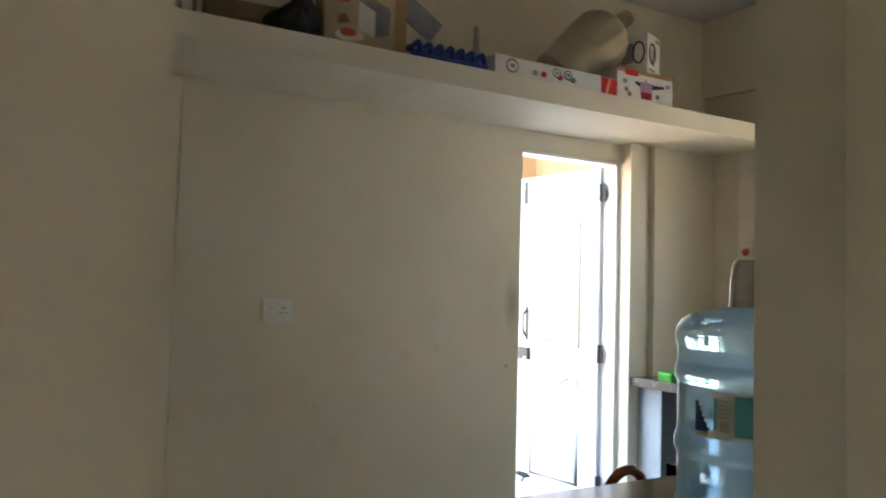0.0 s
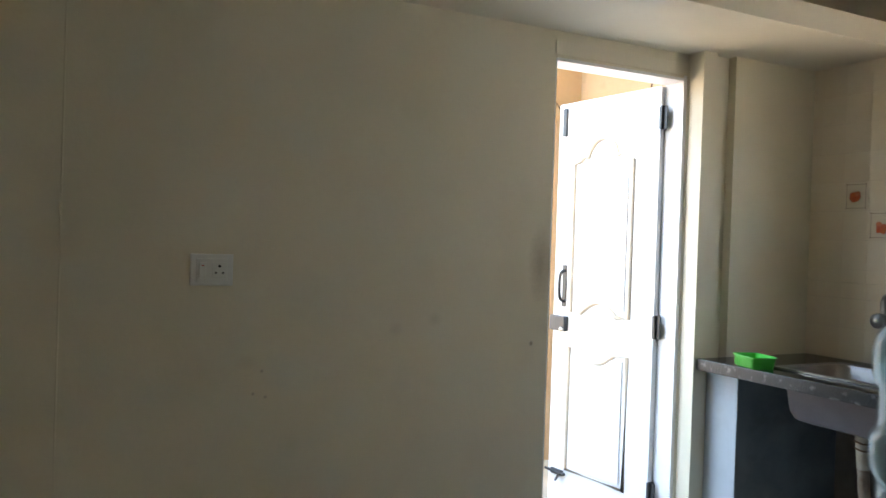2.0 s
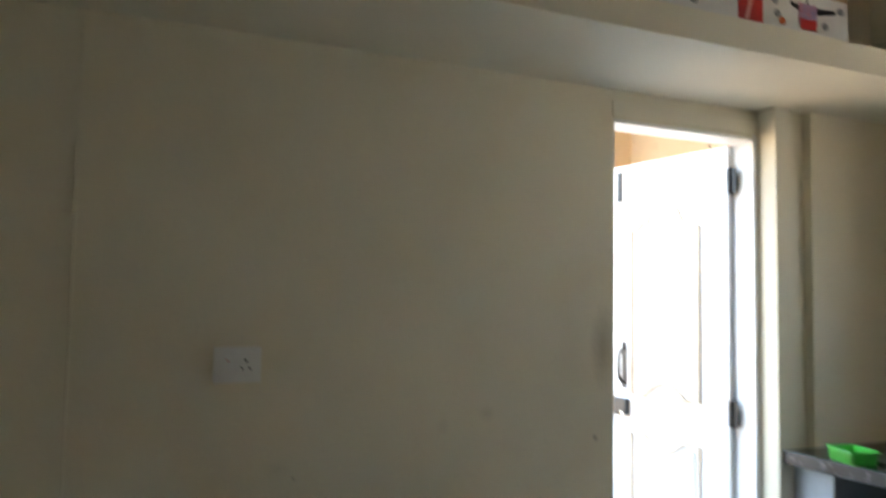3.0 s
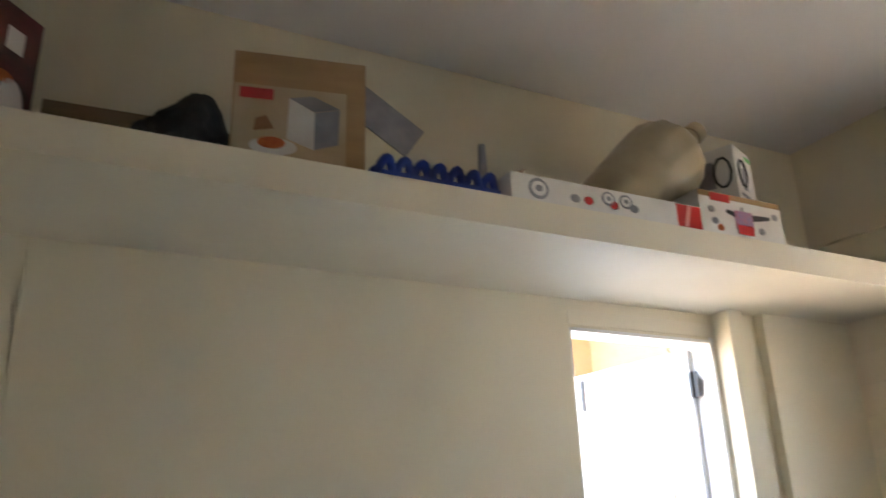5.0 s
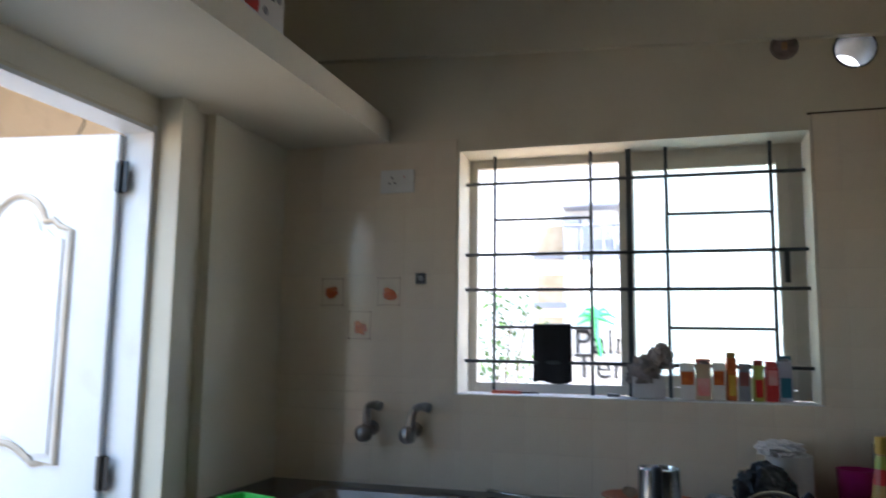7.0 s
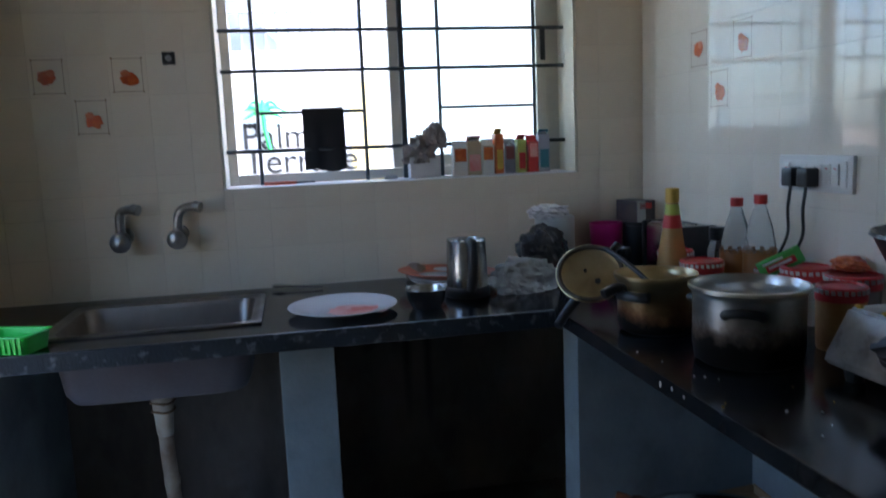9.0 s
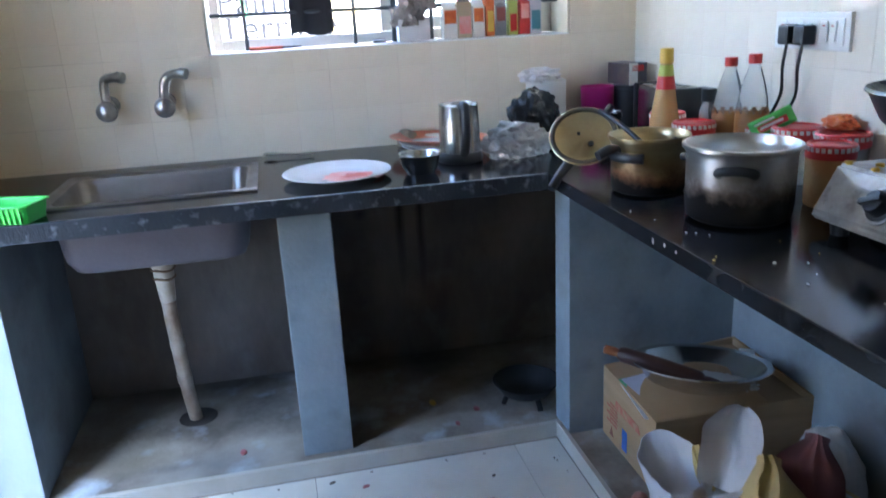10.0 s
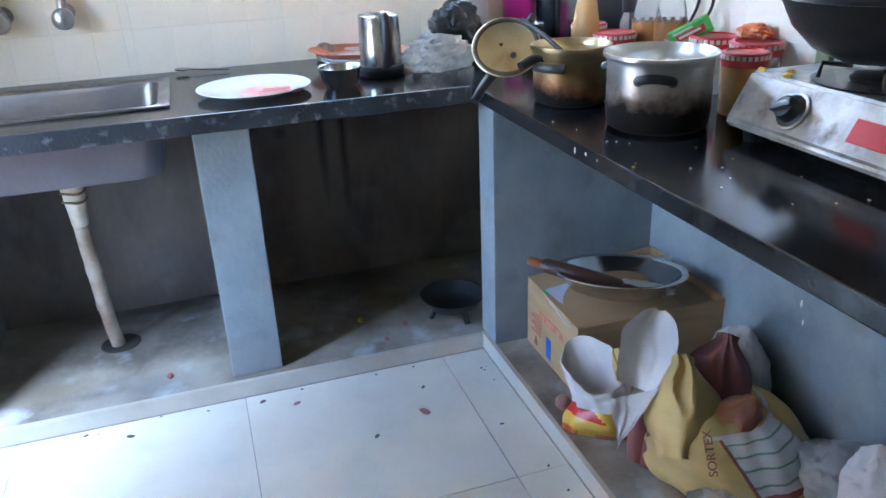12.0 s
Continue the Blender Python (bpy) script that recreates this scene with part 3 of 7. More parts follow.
# round the square hole to a circle
bm = bmesh.new()
cy, cz, r = HX[0]
n = 32
ring_o, ring_i, ring_o2, ring_i2 = [], [], [], []
for i in range(n):
    a = 2 * math.pi * i / n
    c, s = math.cos(a), math.sin(a)
    k = 0.072 / max(abs(c), abs(s))
    for x, o, ii in ((XB, ring_o, ring_i), (XB + T, ring_o2, ring_i2)):
        o.append(bm.verts.new((x, cy + c * k, cz + s * k)))
        ii.append(bm.verts.new((x, cy + c * 0.068, cz + s * 0.068)))
for i in range(n):
    j = (i + 1) % n
    bm.faces.new((ring_o[i], ring_o[j], ring_i[j], ring_i[i]))
    bm.faces.new((ring_o2[i], ring_i2[i], ring_i2[j], ring_o2[j]))
    bm.faces.new((ring_i[i], ring_i[j], ring_i2[j], ring_i2[i]))
bmesh.ops.recalc_face_normals(bm, faces=bm.faces)
structure("wall_infill", bm, WALL, "plaster round the exhaust pipe hole", "wall")
# shallow beam with a slightly sloping lower edge
bm = bmesh.new()
vs = []
for x in (XB - 0.03, XB):
    for y, z in ((YA, 2.515), (YC, 2.40), (YC, CEILZ), (YA, CEILZ)):
        vs.append(bm.verts.new((x, y, z)))
for q in ((0, 1, 2, 3), (7, 6, 5, 4), (0, 4, 5, 1), (1, 5, 6, 2), (2, 6, 7, 3), (3, 7, 4, 0)):
    bm.faces.new([vs[i] for i in q])
bmesh.ops.recalc_face_normals(bm, faces=bm.faces)
structure("ceiling_beam", bm, WALL, "cream painted concrete beam over the window", "beam")

# stove wall and entrance wall
bm = bmesh.new()
box(bm, 2.05, XB, 0.80, YC, -0.4, 3.1)
box(bm, 1.34, 2.05, 0.79, 0.92, -0.4, 3.1)
wall_stove = structure("wall_south", bm, WALL, "cream painted kitchen wall behind the stove")
bm = bmesh.new()
box(bm, -3.0, 0.55, 0.79, 0.92, -0.4, 3.1)
wall_entry = structure("wall_entrance", bm, WALL, "plain cream wall beside the kitchen entrance")
bm = bmesh.new()
box(bm, -0.14, -0.02, 0.92, YA + 0.13, -0.4, 3.1)
wall_left = structure("wall_west", bm, WALL, "plain cream kitchen end wall")

# the room behind the entrance, closed, with its own window
bm = bmesh.new()
box(bm, -3.1, 2.5, -3.3, -3.2, -0.4, 3.1)
for x0, x1, y1 in ((2.4, 2.5, 0.79), (-3.1, -3.0, 0.92)):
    box(bm, x0, x1, -3.2, -2.7, -0.4, 3.1)
    box(bm, x0, x1, -2.25, y1, -0.4, 3.1)
    box(bm, x0, x1, -2.7, -2.25, -0.4, 0.9)
    box(bm, x0, x1, -2.7, -2.25, 2.1, 3.1)
structure("wall_living_room", bm, WALL, "plain cream walls of the room before the kitchen")
ceiling = structure("ceiling", cube(-3.1, XB + T, -3.3, YA + 0.11, CEILZ, 3.12), CEIL, "greyish white painted concrete ceiling", "ceiling")

# loft slab across the door wall
bm = cube(-0.02, XB, SHELFY, YA, SHELF0, SHELF1)
structure("loft_slab", bm, SLABP, "cream painted concrete loft shelf above the back door", "loft shelf")

# ground, floors
structure("ground", cube(-300, 300, -300, 300, -0.75, -0.62), SOIL, "dusty bare ground around the house", "ground")
floor = structure("floor", cube(-3.1, XB, -3.3, YA + 0.11, -0.4, -0.006), FLOOR_J, "ivory vitrified tile floor with dark joints", "floor")
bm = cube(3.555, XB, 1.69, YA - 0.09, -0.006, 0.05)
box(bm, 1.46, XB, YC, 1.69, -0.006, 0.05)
structure("plinth", bm, PLINTH, "stained cement plinth under the counter, shade painted at its back", "plinth")
bm = cube(3.541, 3.555, 1.704, YA - 0.09, 0, 0.054, 0.002)
structure("skirting_window_side", bm, SKIRT, "grubby ivory tile edging of the plinth", "skirting")
bm = cube(1.46, 3.555, 1.69, 1.704, 0, 0.056, 0.002)
structure("skirting_stove_side", bm, SKIRT, "grubby ivory tile edging of the plinth", "skirting")

structure("skirting_joint", cube(3.5375, 3.541, 1.7045, YA - 0.09, 0.0005, 0.0035), FLOOR_J, "dirty joint between skirting and floor tiles", "joint")
structure("skirting_joint", cube(1.46, 3.541, 1.704, 1.7075, 0.0005, 0.0035), FLOOR_J, "dirty joint between skirting and floor tiles", "joint")
# grey painted counter supports
for nm, c in (("counter_support", (3.585, XB, 2.335, 2.480)), ("counter_support", (3.565, XB, 3.19, YA - 0.09))):
    structure(nm, cube(c[0], c[1], c[2], c[3], 0.05, CB, 0.004), GREYP, "grey painted brick support under the counter", "counter support")
structure("counter_support", cube(3.47, 3.583, YC, 1.69, 0.05, CB, 0.004), GREYP, "grey painted brick support at the counter corner", "counter support")
# thin front strip in a lighter grey than the support behind it
structure("support_facing", cube(3.561, 3.565, 3.192, YA - 0.091, 0.052, CB - 0.002), GREYL, "paler front face of the end support", "counter support")
structure("counter_support", cube(1.50, 1.60, 0.95, 1.60, 0.05, CB, 0.004), GREYP, "grey painted brick support at the counter end", "counter support")
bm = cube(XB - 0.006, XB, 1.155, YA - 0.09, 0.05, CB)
structure("wall_under_sink", bm, DARKP, "dark streaked cement wall under the sink counter")
bm = cube(1.6, 3.47, YC, YC + 0.006, 0.05, CB)
structure("wall_under_stove", bm, GREYP, "blue-grey cement wall under the stove counter")

# granite worktop, one L with the sink cut out
SX0, SX1, SY0, SY1 = 3.655, 4.02, 2.545, 3.065
gx = [1.40, 2.05, CFB + 0.003, SX0, SX1, XB]
gy = [0.92, YC, 1.63, CFC - 0.003, SY0, SY1, YA - 0.09]
cells = {(0, 0), (0, 1)} | {(1, j) for j in (1, 2)} | {(i, j) for i in (2, 3, 4) for j in (1, 2, 3, 4, 5)} - {(3, 4)}
bm = grid_slab(gx, gy, cells, CB, CT)
worktop = structure("worktop", bm, GRANITE, "black polished granite kitchen worktop", "worktop")
part("front_edge", cube(CFB - 0.008, CFB + 0.003, CFC + 0.004, YA - 0.092, CB - 0.014, CT + 0.001, 0.004), EDGE, worktop, "chipped whitish granite edge")
part("front_edge", cube(2.05, CFB - 0.002, CFC - 0.003, CFC + 0.004, CB - 0.001, CT + 0.001, 0.003), GRANITE, worktop)

# ---- back door ----
door = thing("door_1", "white panelled door standing wide open to the utility", "door", kind="structure")
for a in ((DX0 - 0.004, DX0 + 0.008, YA + 0.002, YA + 0.108, 0, DZ), (DX1, DX1 + 0.017, YA - 0.004, YA + 0.108, 0, DZ + 0.012), (DX0 + 0.008, DX1, YA - 0.004, YA + 0.108, DZ - 0.012, DZ + 0.001)):
    part("door_frame", cube(*a, 0.002), WHITE, door)
part("casing", cube(DX1 + 0.017, DX1 + 0.027, YA - 0.010, YA - 0.001, 0, DZ + 0.06, 0.002), SLABP, door)
part("casing", cube(DX0 - 0.004, DX1 + 0.017, YA - 0.0045, YA - 0.001, DZ + 0.012, DZ + 0.065, 0.001), SLABP, door)
LW, LH, LT = 0.65, 2.015, 0.034
leaf_m = pose(3.432, 3.553, 0.012, 0, 0, 97.0)
leaf = part("leaf", cube(0, LW, -LT, 0, 0, LH, 0.003), WHITE, door, "white gloss painted leaf", m=leaf_m)


def arch(x0, x1, z0, z1, top, bottom, n=14):
    """A panel outline with a raised shouldered top and a bow at the bottom."""
    w = x1 - x0
    sh = w * 0.2
    pts = [(x0, z0 + bottom * 0)]
    if bottom:
        pts += [(x0 + sh, z0), (x0 + sh * 1.2, z0 + bottom * 0.25)]
        for i in range(1, n):
            t = i / n
            pts.append((x0 + sh * 1.2 + (w - 2.4 * sh) * t, z0 + bottom * (0.25 + 0.75 * math.sin(math.pi * t))))
        pts += [(x1 - sh * 1.2, z0 + bottom * 0.25), (x1 - sh, z0)]
    pts.append((x1, z0))
    pts.append((x1, z1))
    s = 1 if top > 0 else -1
    pts += [(x1 - sh * 0.55, z1 + s * 0.012), (x1 - sh * 0.9, z1 + s * 0.035), (x1 - sh * 1.25, z1 + s * 0.028)] if top > 0 else [(x1 - sh, z1), (x1 - sh * 1.25, z1 + top * 0.25)]
    for i in range(1, n):
        t = i / n
        pts.append((x1 - sh * 1.25 - (w - 2.5 * sh) * t, z1 + (0.03 if top > 0 else 0) + (top - (0.03 if top > 0 else 0)) * (math.sin(math.pi * t) ** 0.6 if top > 0 else 0.25 + 0.75 * math.sin(math.pi * t))))
    pts += [(x0 + sh * 1.25, z1 + 0.028), (x0 + sh * 0.9, z1 + 0.035), (x0 + sh * 0.55, z1 + 0.012)] if top > 0 else [(x0 + sh * 1.25, z1 + top * 0.25), (x0 + sh, z1)]
    pts.append((x0, z1))
    return pts


def moulding(pts, y, r):
    return tube([(x, y, z) for x, z in pts], r, n=8, closed=True)


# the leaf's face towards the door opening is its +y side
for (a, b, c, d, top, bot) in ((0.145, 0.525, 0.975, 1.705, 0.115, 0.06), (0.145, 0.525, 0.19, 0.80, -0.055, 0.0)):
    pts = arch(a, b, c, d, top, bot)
    part("panel_moulding", moulding(pts, 0.001, 0.011), MOULD, leaf, "raised moulding, darker tan than the leaf", smooth=True)
    cxm, czm = (a + b) / 2, (c + d) / 2
    inner = [(cxm + (x - cxm) * 0.86, czm + (z - czm) * 0.92) for x, z in pts]
    part("panel", outline_slab(inner, 0.006, Matrix.Translation((0, 0.007, 0))), WHITE, leaf)
for z in (0.22, 0.955, 1.875):
    hb = cube(-0.012, 0.004, -0.036, 0.004, z - 0.05, z + 0.05, 0.002)
    box(hb, -0.036, -0.014, -0.006, 0.001, z - 0.05, z + 0.05)
    h = part("hinge", hb, BLACK, leaf, "black iron butt hinge")
    part("hinge_pin", lathe([(0, -0.052), (0.006, -0.052), (0.006, 0.052), (0, 0.052)], 10, m=pose(-0.013, 0.006, z)), IRON, leaf)
part("pull_handle", tube(curve_pts([(0.575, 0.003, 1.02), (0.575, 0.03, 1.04), (0.575, 0.036, 1.10), (0.575, 0.03, 1.16), (0.575, 0.003, 1.18)], 5), 0.008), BLACK, leaf, "black bow handle", smooth=True)
part("handle_plate", cube(0.56, 0.59, 0, 0.004, 0.995, 1.205, 0.002), BLACK, leaf)
lk = part("lock", cube(0.54, 0.649, 0.0, 0.03, 0.875, 0.95, 0.006), BLACK, leaf, "black rim lock")
part("lock_knob", lathe([(0, 0), (0.009, 0), (0.011, 0.012), (0, 0.014)], 14, m=pose(0.55, 0.03, 0.885, -90)), STEEL, lk)
part("tower_bolt", cube(0.59, 0.615, 0.0, 0.012, 1.85, 1.99, 0.002), BLACK, leaf, "black tower bolt")
tb = part("tower_bolt", tube([(0.52, 0.012, 0.165), (0.66, 0.012, 0.165)], 0.007), IRON, leaf, "rusty tower bolt", smooth=True)
part("bolt_bracket", cube(0.54, 0.62, 0, 0.014, 0.152, 0.178, 0.002), IRON, leaf)
part("bolt_knob", tube([(0.555, 0.012, 0.165), (0.555, 0.04, 0.13)], 0.006), IRON, leaf)

# utility yard behind the door
bm = bmesh.new()
box(bm, 3.98, 4.10, YA + 0.11, 5.0, -0.4, 2.72)
box(bm, 3.25, 3.98, 4.88, 5.0, -0.4, 2.72)
wall_util = structure("wall_utility", bm, WALL_OUT, "weathered orange-cream utility wall with hairline cracks")
bm = cube(1.1, 1.2, YA + 0.13, 5.0, -0.4, 0.55)
box(bm, 1.2, 3.25, 4.9, 5.0, -0.4, 0.55)
# unseen slab, added only to shade the utility wall from the sun
structure("utility_canopy", cube(2.95, 4.10, YA + 0.13, 5.0, 2.73, 2.81), SLABP, "unseen slab added to keep sun off the utility wall", "canopy")
structure("parapet", bm, WALL_OUT, "low weathered utility parapet", "parapet")
structure("floor_utility", cube(1.2, 3.98, YA + 0.112, 4.88, -0.4, -0.012), SKIRT, "bright cement floor of the utility", "floor")
for k, (sx, sz, y0) in enumerate(((3.976, 2.66, 4.35), (3.976, 2.68, 3.95), (3.60, 2.66, 4.876))):
    rnd = random.Random(k + 3)
    pts = []
    for i in range(9):
        d = i * 0.065
        w = rnd.uniform(-0.035, 0.035)
        pts.append((sx, y0 + w - d * 0.3, sz - d) if sx > 3.9 else (sx + w + d * 0.4, y0, sz - d))
    part("crack", tube(pts, 0.0035, n=5), CRUMB, wall_util)

# ---- window ----
win = thing("window_1", "ivory aluminium sliding window behind a dark iron grill", "window", kind="structure")
part("window_sill", cube(XB - 0.004, 4.345, WY0, WY1, WZ0 - 0.012, WZ0 + 0.003, 0.003), WHITE, win, "painted sill with crumbs")
for a in ((XB - 0.004, 4.345, WY0, WY0 + 0.008, WZ0 + 0.003, WZ1), (XB - 0.004, 4.345, WY1 - 0.008, WY1, WZ0 + 0.003, WZ1), (XB - 0.004, 4.345, WY0 + 0.008, WY1 - 0.008, WZ1 - 0.008, WZ1)):
    part("reveal", cube(*a, 0.002), SLABP, win)
fy0, fy1, fz0, fz1 = WY0 + 0.009, WY1 - 0.009, WZ0 + 0.004, WZ1 - 0.009
fx0, fx1 = 4.335, 4.375
for a in ((fx0, fx1, fy0, fy0 + 0.045, fz0, fz1), (fx0, fx1, fy1 - 0.03, fy1, fz0, fz1), (fx0, fx1, fy0 + 0.045, fy1 - 0.03, fz1 - 0.032, fz1), (fx0, fx1, fy0 + 0.045, fy1 - 0.03, fz0, fz0 + 0.035)):
    part("window_frame", cube(*a, 0.003), ALFRAME, win)
MY = 2.025
ya, yb, za, zb = fy0 + 0.047, MY + 0.02, fz0 + 0.037, fz1 - 0.034
sash = part("sash", cube(fx0 - 0.012, fx0 + 0.01, ya, ya + 0.04, za, zb, 0.002), ALFRAME, win, "closed sliding sash")
for a in ((yb - 0.045, yb, za, zb), (ya + 0.04, yb - 0.045, zb - 0.04, zb), (ya + 0.04, yb - 0.045, za, za + 0.04)):
    part("sash_rail", cube(fx0 - 0.012, fx0 + 0.01, *a, 0.002), ALFRAME, sash)
gl = part("pane", cube(fx0 - 0.002, fx0 + 0.002, ya + 0.04, yb - 0.045, za + 0.04, zb - 0.04), GLASS, sash, "faintly green glass pane")
gl.visible_shadow = False
part("sash_lock", cube(fx0 - 0.022, fx0 - 0.012, ya + 0.008, ya + 0.026, 1.60, 1.71, 0.002), BLACK, sash, "black sash lock")
part("meeting_stile", cube(fx0 - 0.014, fx1, MY - 0.012, MY + 0.028, za, zb, 0.002), ALFRAME, win)
GX = 4.285
grill = thing("window_grill", "dark grey iron bar grill fixed inside the window reveal", "window grill")
for y in (2.517, 2.152, 1.882, 1.531):
    part("vertical_bar", tube([(GX, y, WZ0 + 0.004), (GX, y, WZ1 - 0.009)], 0.0065, 8), BAR, grill, smooth=True)
part("vertical_bar", cube(GX - 0.008, GX + 0.008, 2.005, 2.023, WZ0 + 0.004, WZ1 - 0.009), BAR, grill)
for z in (1.989, 1.714, 1.580, 1.312):
    part("cross_bar", tube([(GX - 0.008, WY1 - 0.009, z), (GX - 0.008, WY0 + 0.009, z - 0.004)], 0.0065, 8), BAR, grill, smooth=True)
for z in (1.848, 1.440):
    for ya2, yb2 in ((2.517, 2.152), (1.882, 1.531)):
        part("short_bar", tube([(GX, ya2, z), (GX, yb2, z - 0.002)], 0.0055, 8), BAR, grill, smooth=True)

# ---- fittings on the walls ----


def switch_plate(label, m, w, h, sockets, switches, group="switch plates"):
    """A wall plate whose face looks along -y of its own pose."""
    t = thing("switch_plate", label, "socket", m, group)
    part("plate", cube(-w / 2, w / 2, -0.010, 0, -h / 2, h / 2, 0.004), WHITEPL, t)
    part("inner_frame", cube(-w / 2 + 0.018, w / 2 - 0.018, -0.013, -0.010, -h / 2 + 0.014, h / 2 - 0.014, 0.0015), WHITEPL, t)
    for x in switches:
        part("rocker", cube(x - 0.011, x + 0.011, -0.018, -0.013, -0.024, 0.024, 0.003), WHITEPL, t)
        part("rocker_mark", cube(x - 0.004, x + 0.004, -0.019, -0.018, 0.012, 0.015), REDP, t)
    for x in sockets:
        part("socket", cube(x - 0.022, x + 0.022, -0.0155, -0.013, -0.024, 0.024, 0.001), WHITEPL, t)
        for dx, dz, r in ((0, 0.012, 0.0045), (-0.011, -0.009, 0.0035), (0.011, -0.009, 0.0035)):
            part("pin_hole", lathe([(0, 0), (r, 0), (r, 0.001), (0, 0.001)], 10, m=pose(x + dx, -0.0155, dz, 90)), BLACK, t)
    return t


switch_plate("white plastic socket plate on the cream wall", pose(1.519, YA, 1.199), 0.132, 0.10, (0.022,), (-0.03,))
switch_plate("white plastic socket plate high on the tiled wall", pose(XB - 0.008, 2.875, 1.993, 0, 0, -90), 0.137, 0.09, (-0.018,), (0.032,))
plug_plate = switch_plate("long white switch plate with two black plugs on tiles", pose(3.22, YC + 0.008, 1.207, 0, 0, 180), 0.27, 0.088, (-0.045, 0.012), (-0.095, 0.055, 0.085))
for k, (x, x2, zb2) in enumerate(((3.268, 3.330, 0.93), (3.210, 3.275, 0.90))):
    pl = thing("power_plug", "black three-pin plug with its hanging black cable", "plug", pose(0, 0, 0), "plugs in the switch plate")
    part("plug_body", cube(x - 0.02, x + 0.02, YC + 0.024, YC + 0.06, 1.175, 1.222, 0.008), BLACK, pl)
    part("cable", tube(curve_pts([(x, YC + 0.045, 1.177), (x + 0.003, YC + 0.05, 1.12), (x + 0.03, YC + 0.03, 1.05), (x2, YC + 0.04, 0.98), (x2 + 0.01, YC + 0.06, zb2)], 8), 0.004, 8), BLACK, pl, smooth=True)
hook = thing("tap_point", "small dark square metal outlet plate on tiles", "wall outlet", pose(XB - 0.008, 2.774, 1.617, 0, 0, -90))
part("plate", cube(-0.02, 0.02, -0.004, 0, -0.02, 0.02, 0.002), IRON, hook)
part("nozzle", lathe([(0, 0), (0.01, 0), (0.01, 0.006), (0.006, 0.006), (0.006, 0.002), (0, 0.002)], 16, m=pose(0, -0.004, 0, 90)), CHROME, hook)
pipe = solid("exhaust_pipe", lathe([(0.066, 0), (0.0675, 0), (0.0675, T + 0.03), (0.062, T + 0.03), (0.062, 0), (0.066, 0)], 36, m=pose(XB - 0.004, 1.267, 2.367, 0, 90)), PIPEG,
             "grey plastic exhaust pipe through the wall", "pipe", smooth=True)
jb = thing("junction_box", "dirty round ceiling-light junction box on the wall", "junction box", pose(XB - 0.002, 1.485, 2.392, 0, -90))
part("ring", lathe([(0.0, 0), (0.044, 0), (0.046, 0.006), (0.042, 0.014), (0.036, 0.014), (0.033, 0.005), (0, 0.004)], 24), GREYCL, jb, smooth=True)
part("terminal", cube(-0.012, 0.012, -0.009, 0.009, 0.004, 0.02, 0.003), CARD, jb)

# bib taps


def tap(y, turn):
    t = thing("wall_tap", "dull chrome wall tap above the sink", "tap", pose(XB - 0.008, y, 1.06), "sink taps")
    part("flange", lathe([(0, 0), (0.027, 0), (0.024, 0.008), (0.012, 0.012), (0, 0.012)], 24, m=pose(0, 0, 0, 0, -90)), CHROME, t, smooth=True)
    part("tap_body", tube([(-0.008, 0, 0), (-0.075, 0, 0)], 0.014, 16), CHROME, t, smooth=True)
    part("tap_knob", lathe([(0, 0), (0.027, 0.002), (0.032, 0.012), (0.030, 0.03), (0.018, 0.04), (0, 0.042)], 20, m=pose(-0.07, 0, -0.012, 0, -90)), CHROME, t, "rounded dull knob", smooth=True)
    part("spout", tube(curve_pts([(-0.045, 0.004, 0.005), (-0.048, 0.004 - turn * 0.5, 0.06), (-0.055, -0.008 - turn, 0.083), (-0.08, -0.045 - turn, 0.09)], 6), 0.0145, 14, taper=0.95), CHROME, t, smooth=True)
    part("spout_tip", tube([(-0.078, -0.043 - turn, 0.090), (-0.087, -0.062 - turn, 0.086)], 0.017, 16), CHROME, t, smooth=True)


tap(2.955, 0.0)
tap(2.785, 0.016)

# ---- sink ----
sink = thing("kitchen_sink", "scratched steel sink let into the granite worktop", "sink")
bm = bmesh.new()
RX0, RX1, RY0, RY1 = 3.632, 4.042, 2.522, 3.088


def rrect(x0, x1, y0, y1, r, z, n=6):
    out = []
    for cx, cy, a0 in ((x1 - r, y1 - r, 0), (x0 + r, y1 - r, 90), (x0 + r, y0 + r, 180), (x1 - r, y0 + r, 270)):
        for i in range(n + 1):
            a = radians(a0 + 90 * i / n)
            out.append((cx + r * math.cos(a), cy + r * math.sin(a), z))
    return out


def bridge_rings(bm, rings, cap=True):
    vv = [[bm.verts.new(p) for p in r] for r in rings]
    for a, b in zip(vv, vv[1:]):
        for i in range(len(a)):
            j = (i + 1) % len(a)
            bm.faces.new((a[i], a[j], b[j], b[i]))
    if cap:
        bm.faces.new(vv[-1])
    return bm


